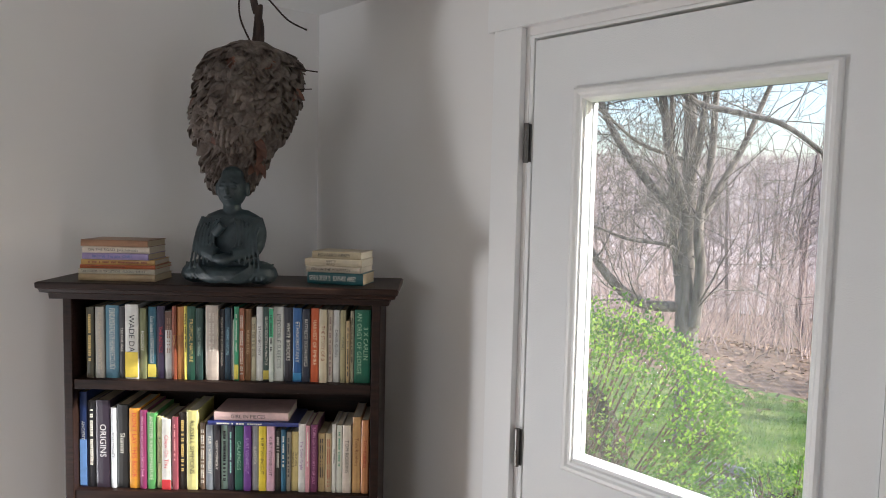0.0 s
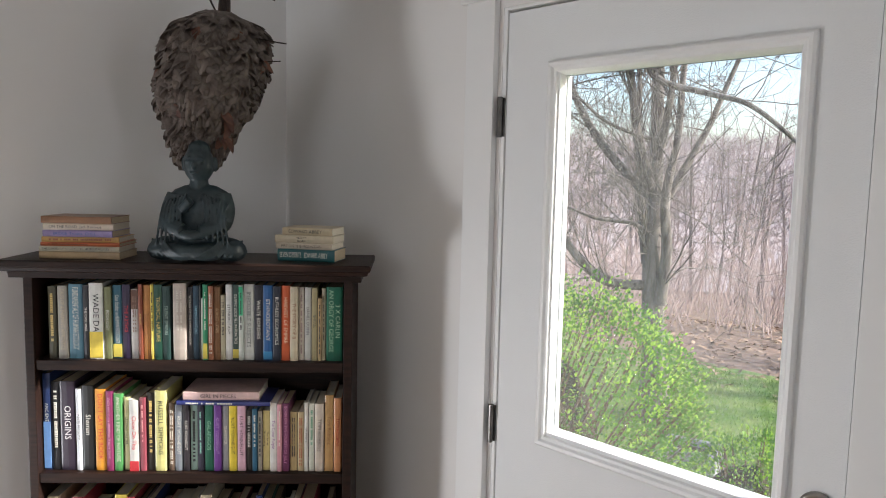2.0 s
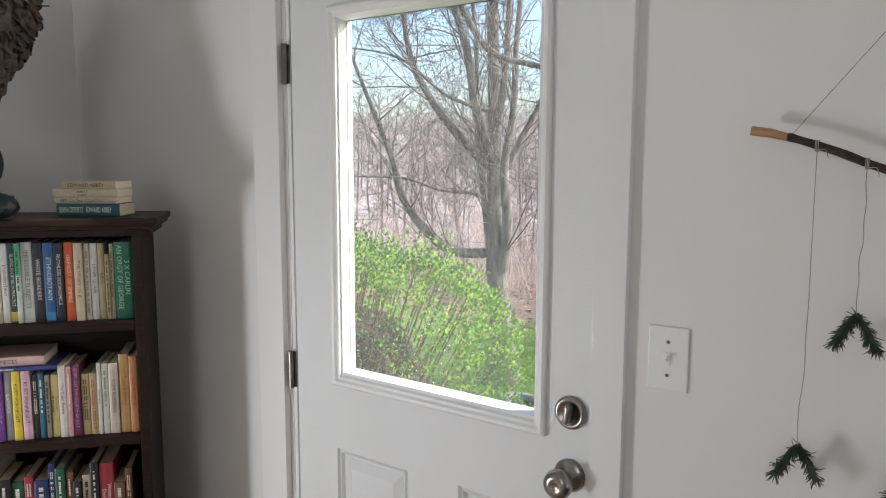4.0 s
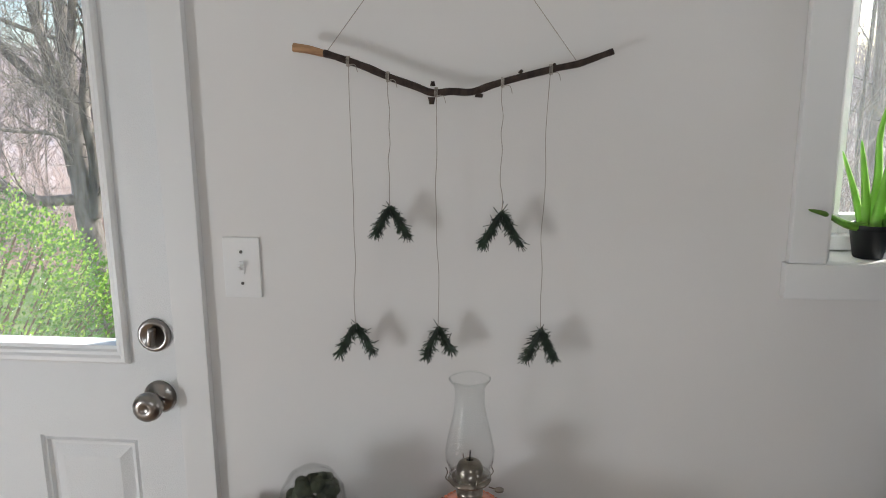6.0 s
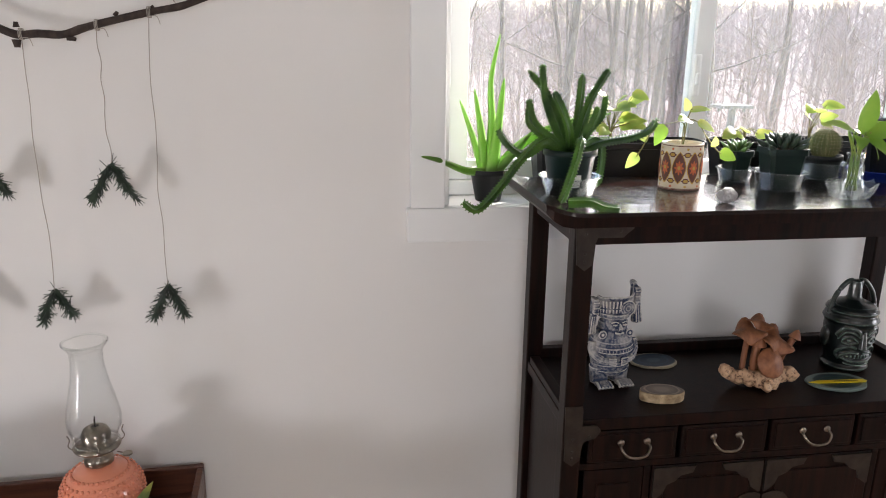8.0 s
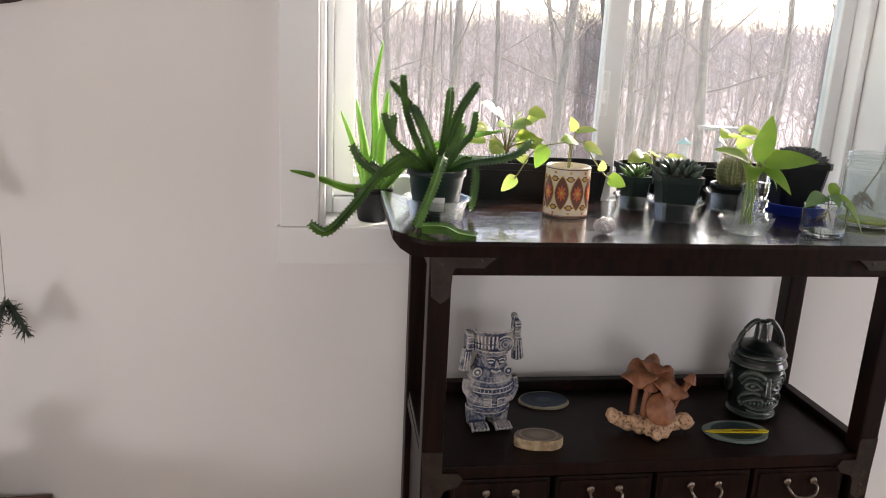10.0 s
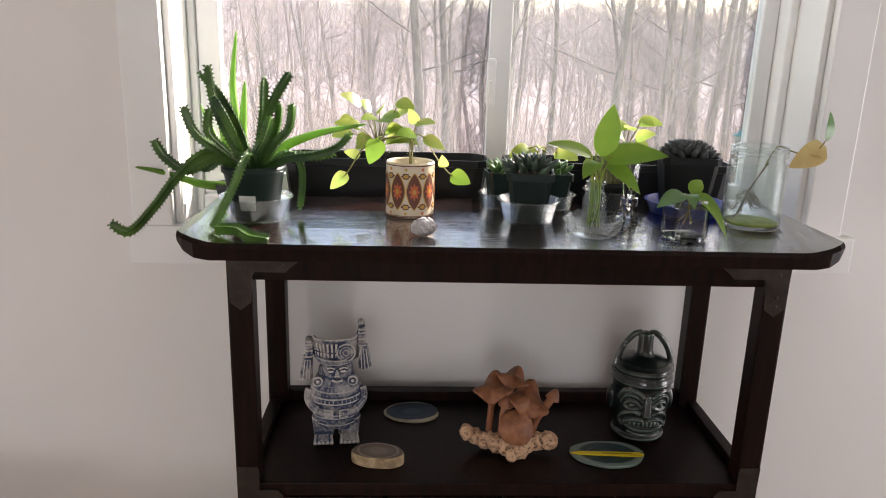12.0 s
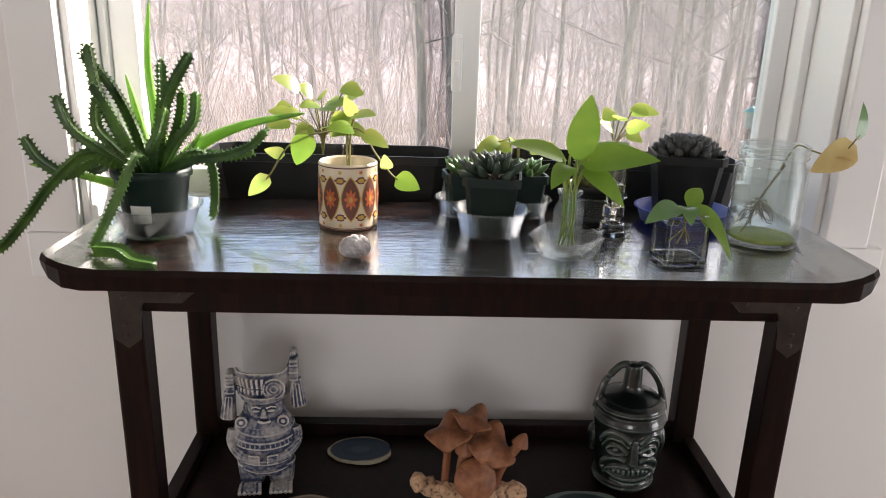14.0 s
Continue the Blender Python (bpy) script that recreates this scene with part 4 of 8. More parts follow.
tube(bm, smooth_path([nr(-0.004, top_z - 0.001), nr(-0.004, top_z - 0.03), nr(-0.012, top_z - 0.05), nr(-0.002, top_z - 0.066), nr(0.010, top_z - 0.055), nr(0.009, top_z - 0.042)]), 0.0035, 8)
part("hook", bm, VINYL, nest, "small white ceiling hook", True)


# ---- light switch ----
PLATE = mat("switch_plastic", (0.80, 0.80, 0.79), 0.3, scale=5, fine=0.02)
sw = thing("light_switch", (0.035, WY1, 1.213), 0, "white plastic toggle light switch on the wall beside the door", "light switch")
bm = bmesh.new()
box(bm, (-0.0355, -0.0055, -0.0575), (0.0355, -0.0003, 0.0575), 0.0022)
part("switch_plate", bm, PLATE, sw)
bm = bmesh.new()
box(bm, (-0.005, -0.0085, -0.012), (0.005, -0.0056, 0.012), 0.001)
tube(bm, [(0, -0.007, 0.0), (0, -0.020, 0.007)], [0.0045, 0.0035], 8)
part("toggle", bm, PLATE, sw)
for z in (-0.030, 0.030):
    bm = bmesh.new()
    spun_y(bm, [(0, 0.0), (0.0032, 0.0), (0.003, 0.0012), (0, 0.0014)], 12)
    sc = part("screw", bm, HINGE, sw, smooth=True)
    sc.location = (0, -0.0055, z)

# ---- branch hanging with fir sprigs ----
STRING = mat("grey_string", (0.42, 0.38, 0.33), 0.9, scale=80, fine=0.3)
CUTW = mat("bare_wood", (0.48, 0.28, 0.14), 0.7, color2=(0.30, 0.16, 0.08), scale=20, stretch=(1, 8, 8))
NEEDLE = mat("fir_needles", (0.022, 0.045, 0.022), 0.5, color2=(0.006, 0.012, 0.008), scale=40)
HY = 1.522
hang = thing("wall_hanging", (0.43, HY, 1.53), 0, "brown bent branch hung by string with five fir sprigs", "wall hanging")


def hl(x, z, y=HY):
    return Vector((x - 0.43, y - HY, z - 1.53))


rng = random.Random(5)
bm = bmesh.new()
path = smooth_path([hl(0.215, 1.596), hl(0.235, 1.590), hl(0.285, 1.573), hl(0.325, 1.556), hl(0.37, 1.540), hl(0.400, 1.529), hl(0.43, 1.531), hl(0.466, 1.530), hl(0.50, 1.541), hl(0.545, 1.553),
                    hl(0.60, 1.566), hl(0.641, 1.574), hl(0.67, 1.584), hl(0.696, 1.593)], 5)
rad = [0.0062 + 0.0008 * noise.noise(Vector((i * 0.3, 0, 0))) - 0.0018 * max(0, i / len(path) - 0.5) for i in range(len(path))]
tube(bm, path, rad, 12)
for x, z, a, b in ((0.398, 1.522, (0, -0.012), 0.007), (0.400, 1.540, (0.0, 0.008), 0.005), (0.472, 1.526, (0.012, -0.003), 0.005), (0.545, 1.559, (0.004, 0.006), 0.004), (0.60, 1.571, (0.003, 0.004), 0.003)):
    tube(bm, [hl(x, z), hl(x + a[0], z + a[1])], [b, b * 0.6], 8)
part("branch", bm, TWIG, hang, "rough dark brown branch", True)
bm = bmesh.new()
tube(bm, [hl(0.163, 1.606), hl(0.190, 1.602), hl(0.216, 1.595)], [0.0075, 0.0072, 0.0062], 10)
part("peeled_end", bm, CUTW, hang, "split bare orange-brown end")


def cord(pts, name="string", r=0.0007):
    bm = bmesh.new()
    tube(bm, smooth_path(pts, 5), r, 5)
    return part(name, bm, STRING, hang)


cord([hl(0.222, 1.60), hl(0.333, 1.742, 1.535), hl(0.428, 1.860, 1.549)])
cord([hl(0.636, 1.58), hl(0.523, 1.735, 1.535), hl(0.428, 1.860, 1.549)])
bm = bmesh.new()
tube(bm, [hl(0.428, 1.859, 1.5595), hl(0.428, 1.861, 1.546)], 0.0014, 6)
part("nail", bm, HINGE, hang)
DROPS = ((0.257, 1.582, 1.116), (0.324, 1.556, 1.331), (0.406, 1.530, 1.114), (0.517, 1.545, 1.323), (0.596, 1.565, 1.116))
for n, (x, zt, zb2) in enumerate(DROPS):
    pts = [hl(x, zt + 0.008)]
    for k in range(1, 8):
        f = k / 8
        pts.append(hl(x + rng.uniform(-0.0025, 0.0025) - (0.010 * math.sin(f * 2.2) if n == 4 else 0), zt + (zb2 - zt) * f, HY - 0.004))
    pts.append(hl(x - (0.008 if n == 4 else 0), zb2, HY - 0.008))
    cord(pts)
    bm = bmesh.new()
    for q in range(3):
        pts = [hl(x + 0.002 * q - 0.002, zt, HY) + Vector((0, 0.0075 * math.cos(a), 0.0085 * math.sin(a))) for a in [k * math.pi / 5 for k in range(11)]]
        tube(bm, pts, 0.0007, 5)
    tube(bm, smooth_path([hl(x, zt - 0.006, HY - 0.004), hl(x + 0.012, zt - 0.006, HY - 0.006), hl(x + 0.016, zt - 0.018, HY - 0.004)]), 0.0006, 5)
    part("knot", bm, STRING, hang)


def sprig(seed):
    r = random.Random(seed)
    bm = bmesh.new()
    for s, ln in ((-1, 0.045 + 0.01 * r.random()), (1, 0.042 + 0.012 * r.random())):
        spread = r.uniform(0.32, 0.5)
        pts = [Vector((s * spread * ln * t + s * 0.006 * math.sin(t * 2), 0.004 * s, 0.006 - ln * t)) for t in [i / 6 for i in range(7)]]
        tube(bm, pts, [0.0030] * 6 + [0.0012], 5)
        for i in range(230):
            t = r.random()
            p = pts[0].lerp(pts[-1], t)
            d = (Vector((r.uniform(-1, 1), r.uniform(-0.8, 0.8), r.uniform(-1, 0.6))) + Vector((s * spread, 0, -0.9)) * (0.9 if i > 14 else -0.9)).normalized()
            l = r.uniform(0.010, 0.021)
            q = p + d * l
            sd = d.cross(Vector((0.2, 1, 0.1))).normalized() * 0.0009
            bm.faces.new([bm.verts.new(v) for v in (p - sd, p + sd, q + sd * 0.6, q - sd * 0.6)])
    return bm


for n, (x, zt, zb2) in enumerate(DROPS):
    ob = part("fir_sprig", sprig(20 + n), NEEDLE, hang, "small dark green forked fir sprig")
    ob.location = hl(x - (0.008 if n == 4 else 0), zb2, HY - 0.008)

# ---- small wooden stand with a tray edge ----
REDW = mat("mahogany", (0.13, 0.045, 0.022), 0.35, color2=(0.06, 0.02, 0.012), scale=7, stretch=(1.2, 14, 14), bump=0.12)
TZ = 0.700
tab = thing("side_table", (0.315, 1.358, 0), 3.2, "reddish mahogany side table with a raised tray edge against the wall", "side table")
TX0, TX1, TY0, TY1 = -0.31, 0.31, -0.19, 0.178
boxpart("tabletop", (TX0, TY0, TZ - 0.02), (TX1, TY1, TZ), REDW, tab, 0.003)
for lo, hi in (((TX0, TY1 - 0.012, TZ + 0.0005), (TX1, TY1, TZ + 0.055)), ((TX1 - 0.012, TY0 + 0.012, TZ + 0.0005), (TX1, TY1 - 0.0125, TZ + 0.052)),
               ((TX0, TY0 + 0.012, TZ + 0.0005), (TX0 + 0.012, TY1 - 0.0125, TZ + 0.052)), ((TX0, TY0, TZ + 0.0005), (TX1, TY0 + 0.0115, TZ + 0.03))):
    boxpart("rim", lo, hi, REDW, tab, 0.003)
for sx in (TX0 + 0.02, TX1 - 0.05):
    for sy in (TY0 + 0.02, TY1 - 0.05):
        bm = bmesh.new()
        box(bm, (sx, sy, 0.0), (sx + 0.03, sy + 0.03, TZ - 0.0205), 0.003)
        part("leg", bm, REDW, tab)
boxpart("apron", (TX0 + 0.05, TY0 + 0.025, TZ - 0.09), (TX1 - 0.05, TY0 + 0.04, TZ - 0.0205), REDW, tab)

# oil lamp: coral hobnail font, burner, tall clear chimney
CORAL = mat("coral_glass", (0.74, 0.26, 0.15), 0.22, color2=(0.66, 0.22, 0.13), scale=12, coat=0.4, spec=0.6)
BRASS = mat("aged_brass", (0.34, 0.30, 0.25), 0.28, 1.0, color2=(0.16, 0.14, 0.12), scale=30)
lamp = thing("oil_lamp", (0.468, 1.44, TZ), 0, "oil lamp with a coral hobnail glass font and clear chimney", "oil lamp")
prof = [(0, 0.001), (0.042, 0.001), (0.044, 0.006), (0.034, 0.012), (0.026, 0.02), (0.034, 0.03), (0.052, 0.044), (0.063, 0.062), (0.067, 0.080), (0.064, 0.098), (0.055, 0.114), (0.040, 0.126), (0.026, 0.133), (0.020, 0.136), (0, 0.136)]
bm = bmesh.new()
lathe(bm, [(r, z) for r, z in prof], 48)
for j in range(11):
    z = 0.036 + j * 0.0086
    rr = np.interp(z, [p[1] for p in prof[4:-1]], [p[0] for p in prof[4:-1]])
    nn = 36
    for k in range(nn):
        a = 2 * math.pi * (k + 0.5 * (j % 2)) / nn
        slope = 1.0
        bmesh.ops.create_icosphere(bm, subdivisions=1, radius=0.0037, matrix=Matrix.Translation((rr * math.cos(a), rr * math.sin(a), z)))
part("font", bm, CORAL, lamp, "coral hobnail glass oil font", True)
bm = bmesh.new()
lathe(bm, [(0.0215, 0.1365), (0.023, 0.138), (0.023, 0.150), (0.017, 0.153), (0.017, 0.160), (0.036, 0.166), (0.038, 0.170), (0.030, 0.174), (0.022, 0.178), (0.024, 0.190), (0.019, 0.200), (0.008, 0.206), (0.006, 0.204)], 32)
part("burner", bm, BRASS, lamp, "aged brass burner", True)
for a in (20, 110, 200, 290):
    c, s = math.cos(radians(a)), math.sin(radians(a))
    bm = bmesh.new()
    tube(bm, smooth_path([(c * 0.036, s * 0.036, 0.168), (c * 0.043, s * 0.043, 0.176), (c * 0.040, s * 0.040, 0.187), (c * 0.043, s * 0.043, 0.196)]), 0.001, 5)
    part("prong", bm, BRASS, lamp)
bm = bmesh.new()
tube(bm, [(0.034, -0.01, 0.160), (0.052, -0.018, 0.160)], 0.0012, 6)
lathe(bm, [(0, -0.0015), (0.008, -0.0015), (0.008, 0.0015), (0, 0.0015)], 14, (0.052, -0.018, 0.160))
part("wick_knob", bm, BRASS, lamp)
bm = bmesh.new()
tube(bm, [(0.0, 0.0, 0.20), (0.001, 0.0, 0.222)], 0.0012, 5)
part("wick", bm, BLACKP, lamp)
bm = bmesh.new()
outer = [(0.0345, 0.176), (0.036, 0.190), (0.042, 0.206), (0.043, 0.222), (0.038, 0.250), (0.031, 0.280), (0.0265, 0.305), (0.0250, 0.325), (0.0245, 0.335), (0.028, 0.343), (0.0325, 0.349), (0.0345, 0.353)]
inner = [(r - 0.0016, z + 0.0002) for r, z in outer[::-1]]
lathe(bm, outer + [(0.0335, 0.3545)] + inner, 40, closed=True)
part("chimney", bm, CHIM, lamp, "tall clear glass chimney with a flared rim", True)

bm = bmesh.new()
for r, z, w in ((0.0340, 0.3545, 0.0018), (0.0250, 0.330, 0.0008), (0.0352, 0.1775, 0.0010)):
    tube(bm, [(r * math.cos(a), r * math.sin(a), z) for a in [2 * math.pi * k / 40 for k in range(41)]], w, 8, False)
part("chimney_rim", bm, HEAVY, lamp, "rolled clear glass rim", True, "stuff")

# round glass terrarium with moss
MOSS = mat("dark_moss", (0.06, 0.07, 0.035), 0.9, color2=(0.02, 0.026, 0.015), scale=40, bump=1.0, bump_scale=60)
bowl = thing("terrarium", (0.185, 1.44, TZ + 0.0005), 0, "round clear glass terrarium of dark moss on the side table", "terrarium")
bm = bmesh.new()
outer = [(0.0, 0.0), (0.030, 0.001), (0.048, 0.025), (0.060, 0.065), (0.062, 0.100), (0.056, 0.135), (0.040, 0.162), (0.020, 0.175), (0.0, 0.178)]
lathe(bm, outer + [(max(r - 0.002, 0), z - 0.002) for r, z in outer[-2:0:-1]] + [(0, 0.002)], 36)
part("glass_globe", bm, CHIM, bowl, "clear glass globe", True)
bm = bmesh.new()
rng = random.Random(3)
for k in range(120):
    a, z = rng.uniform(0, 6.28), rng.uniform(0.016, 0.158)
    r = np.interp(z, [0.0, 0.025, 0.065, 0.10, 0.135, 0.162, 0.175], [0.022, 0.032, 0.044, 0.046, 0.040, 0.024, 0.004]) * rng.uniform(0.4, 1.0)
    ball(bm, (r * math.cos(a), r * math.sin(a), z), (0.012, 0.013, 0.010), (rng.uniform(0, 90), rng.uniform(0, 90), 0), sub=2)
part("moss", bm, MOSS, bowl, "dark green moss clumps", True)

# potted snake plant with yellow-edged leaves
VARI = leaf_mat("striped_leaf", (0.06, 0.12, 0.05), (0.42, 0.42, 0.08), 0.2, 0.4, 26)
NAVYC = mat("navy_glaze", (0.02, 0.03, 0.06), 0.2, coat=0.5, fine=0.3)
SOIL = mat("potting_soil", (0.05, 0.032, 0.02), 0.95, color2=(0.12, 0.09, 0.06), scale=60, bump=1.0, bump_scale=120)
pl = thing("potted_plant", (0.530, 1.345, TZ + 0.0005), 0, "small snake plant with yellow-edged leaves in a dark blue pot", "potted plant")
bm = bmesh.new()
lathe(bm, [(0, 0), (0.030, 0), (0.040, 0.03), (0.043, 0.07), (0.040, 0.072), (0.038, 0.06), (0, 0.058)], 32)
part("pot", bm, NAVYC, pl, "glazed dark navy pot", True)
bm = bmesh.new()
lathe(bm, [(0, 0.062), (0.0385, 0.0605)], 24)
part("soil", bm, SOIL, pl)
for k in range(13):
    a = k * 2.4
    bm = bmesh.new()
    el = 0.5 + 0.5 * ((k * 5) % 7) / 6
    flat_leaf(bm, (0.006 * math.cos(a), 0.006 * math.sin(a), 0.058), (math.cos(a), math.sin(a), el), (-math.cos(a), -math.sin(a), 1.2), 0.062 + 0.012 * (k % 3), 0.024, 0.35, 0.28, 8)
    part("leaf", bm, VARI, pl, smooth=True)


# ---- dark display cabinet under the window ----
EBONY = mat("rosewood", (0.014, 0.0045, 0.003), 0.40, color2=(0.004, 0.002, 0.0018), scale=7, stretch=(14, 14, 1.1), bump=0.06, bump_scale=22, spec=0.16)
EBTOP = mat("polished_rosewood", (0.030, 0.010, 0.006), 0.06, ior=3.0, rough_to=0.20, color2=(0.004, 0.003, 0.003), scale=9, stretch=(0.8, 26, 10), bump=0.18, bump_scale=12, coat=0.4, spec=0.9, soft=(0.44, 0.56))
BRONZE = mat("dark_bronze", (0.060, 0.050, 0.043), 0.45, 0.8, color2=(0.04, 0.033, 0.03), scale=40, bump=0.3)
PULLM = mat("worn_brass_pull", (0.30, 0.25, 0.20), 0.35, 1.0, scale=40, fine=0.4)
cab = thing("display_cabinet", (1.574, 1.265, 0), 0, "dark rosewood display cabinet with drawers and bronze mounts under the window", "cabinet")
CZ, SH = 1.295, 0.955
L = 0.356
bm = bmesh.new()
prof = []
for x, t, b in ((-0.407, 1.307, 1.295), (-0.398, 1.3050, 1.285), (-0.385, 1.3010, 1.2775), (-0.368, 1.2965, 1.2745), (-0.352, CZ, 1.2747)):
    prof.append((x, t, b))
prof += [(-x, t, b) for x, t, b in prof[::-1]]
Y0, Y1 = -0.030, 0.268
rings = []
for x, t, b in prof:
    c = 0.012 if abs(x) > 0.40 else (0.004 if abs(x) > 0.39 else 0.0)
    rings.append([bm.verts.new(p) for p in ((x, Y0 + c, b), (x, Y0 - 0.002 + c, t - 0.005), (x, Y0 + 0.003 + c, t), (x, Y1 - c, t), (x, Y1 - c, b))])
for a, b in zip(rings, rings[1:]):
    for k in range(5):
        bm.faces.new((a[k], a[(k + 1) % 5], b[(k + 1) % 5], b[k]))
bm.faces.new(rings[0])
bm.faces.new(rings[-1][::-1])
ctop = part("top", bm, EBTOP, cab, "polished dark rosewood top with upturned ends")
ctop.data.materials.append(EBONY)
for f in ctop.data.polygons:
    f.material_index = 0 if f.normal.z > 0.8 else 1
W = 0.031
for x0 in (-L, L - W):
    for y0 in (0.0, 0.262 - W):
        bm = bmesh.new()
        box(bm, (x0, y0, 0), (x0 + W, y0 + W, 1.2740), 0.003)
        part("leg", bm, EBONY, cab)
for nm, lo, hi in (("rail", (-L + W, 0.004, 1.240), (L - W, 0.030, 1.2740)), ("rail", (-L + W, 0.236, 1.240), (L - W, 0.258, 1.2740)),
                   ("rail", (-L + 0.004, W, 1.240), (-L + 0.034, 0.222, 1.2740)), ("rail", (L - 0.034, W, 1.240), (L - 0.004, 0.222, 1.2740)),
                   ("shelf", (-L + 0.003, 0.002, SH - 0.02), (L - 0.003, 0.258, SH)),
                   ("shelf_rail", (-L + W, 0.240, SH + 0.0005), (L - W, 0.258, SH + 0.020)), ("shelf_rail", (-L + 0.004, W, SH + 0.0005), (-L + 0.022, 0.222, SH + 0.014)),
                   ("shelf_rail", (L - 0.022, W, SH + 0.0005), (L - 0.004, 0.222, SH + 0.014)),
                   ("side_panel", (-L + 0.010, W, 0.12), (-L + 0.018, 0.222, SH - 0.0205)), ("side_panel", (L - 0.018, W, 0.12), (L - 0.010, 0.222, SH - 0.0205)),
                   ("back_panel", (-L + W, 0.245, 0.12), (L - W, 0.252, SH - 0.0205)), ("rail", (-L + W, 0.006, 0.862), (L - W, 0.028, 0.874)),
                   ("rail", (-L + W, 0.006, 0.10), (L - W, 0.028, 0.14)), ("stile", (-0.212, 0.007, 0.1405), (-0.200, 0.028, 0.8615)), ("stile", (0.200, 0.007, 0.1405), (0.212, 0.028, 0.8615)),
                   ("floor_panel", (-L + W, 0.030, 0.12), (L - W, 0.244, 0.135))):
    boxpart(nm, lo, hi, EBONY, cab, 0.0018)
for x0 in (-0.316, -0.158, 0.0, 0.158):
    a, b = x0 + 0.004, x0 + 0.154
    dr = boxpart("drawer", (a, 0.004, 0.8755), (b, 0.020, 0.932), EBONY, cab, 0.002)
    boxpart("drawer_panel", (a + 0.007, 0.0015, 0.882), (b - 0.007, 0.0045, 0.926), EBONY, dr, 0.0015)
    bm = bmesh.new()
    xm = (a + b) / 2
    tube(bm, smooth_path([(xm - 0.022, 0.000, 0.911), (xm - 0.024, -0.010, 0.906), (xm - 0.016, -0.016, 0.896), (xm, -0.018, 0.893), (xm + 0.016, -0.016, 0.896), (xm + 0.024, -0.010, 0.906), (xm + 0.022, 0.000, 0.911)]), 0.0021, 8)
    for s in (-1, 1):
        ball(bm, (xm + s * 0.022, -0.001, 0.912), (0.006, 0.003, 0.006))
    part("handle", bm, PULLM, dr, "curved worn brass bail pull", True)


def ornament(bm, pts, y0, y1):
    lo = [bm.verts.new((x, y0, z)) for x, z in pts]
    hi = [bm.verts.new((x, y1, z)) for x, z in pts]
    n = len(pts)
    for k in range(n):
        bm.faces.new((lo[k], lo[(k + 1) % n], hi[(k + 1) % n], hi[k]))
    bm.faces.new(lo)
    bm.faces.new(hi[::-1])


for a, b in ((-0.315, -0.214), (-0.198, -0.001), (0.001, 0.198), (0.214, 0.315)):
    dd = boxpart("door", (a, 0.006, 0.1415), (b, 0.022, 0.8605), EBONY, cab, 0.002)
    boxpart("door_panel", (a + 0.022, 0.0035, 0.165), (b - 0.022, 0.0062, 0.835), EBONY, dd, 0.001)
    if b - a > 0.15:
        for x, s in ((a, 1), (b, -1)):
            bm = bmesh.new()
            ornament(bm, [(x + s * u, v) for u, v in ((0.002, 0.858), (0.075, 0.858), (0.070, 0.846), (0.050, 0.842), (0.040, 0.832), (0.026, 0.826), (0.020, 0.810), (0.006, 0.800), (0.002, 0.800))], 0.0022, 0.0061)
            part("corner_mount", bm, BRONZE, dd, "dark bronze scalloped mount")
        bm = bmesh.new()
        xm = b if a < -0.1 else a
        s = -1 if a < -0.1 else 1
        ornament(bm, [(xm + s * (0.001 + 0.085 * math.cos(t) * (1 + 0.10 * math.cos(5 * t))), 0.72 + 0.075 * math.sin(t) * (1 + 0.10 * math.cos(5 * t))) for t in [math.pi / 2 - math.pi * k / 24 for k in range(25)]], 0.0012, 0.0034)
        lockp = part("lock_plate", bm, BRONZE, dd, "dark bronze scalloped mount")
        bm = bmesh.new()
        tube(bm, [(xm + s * 0.018, -0.001, 0.735), (xm + s * 0.018, -0.006, 0.715), (xm + s * 0.018, -0.001, 0.700)], 0.003, 7)
        part("pull", bm, PULLM, lockp, "worn brass pull")
# bronze corner mounts with rivets
for sx, z, flip in ((-1, 1.270, -1), (1, 1.270, -1), (-1, 0.936, -1), (1, 0.936, -1)):
    xo = sx * (L - 0.001)
    bm = bmesh.new()
    arm, leg_l = (0.088, 0.058) if z > 1.1 else (0.062, 0.050)
    up = 0.0 if z > 1.1 else 0.045
    pts = [(0, up), (0.028, up), (0.030, up - 0.006 if up else 0.0)] + ([(0.030, 0.010), (arm - 0.008, 0.010), (arm, 0.000), (arm - 0.008, -0.012)] if up else [(arm, 0.0), (arm + 0.002, -0.004), (arm - 0.008, -0.012), (arm - 0.014, -0.018)])
    pts += [(0.034, -0.018), (0.031, -0.026), (0.029, -leg_l), (0.016, -leg_l - 0.010), (0.003, -leg_l)]
    ornament(bm, [(xo - sx * u * 0.98 - sx * 0.0, z + v) for u, v in pts], -0.0016, 0.0036 if z > 1.1 else 0.0018)
    for u, v in ((0.015, -0.012), (0.015, -leg_l + 0.004), (arm - 0.020, -0.008), (0.015, -leg_l + 0.016)):
        ball(bm, (xo - sx * u, -0.0016, z + v), (0.0028, 0.0014, 0.0028), sub=1)
    part("corner_mount", bm, BRONZE, cab, "riveted dark bronze corner mount")

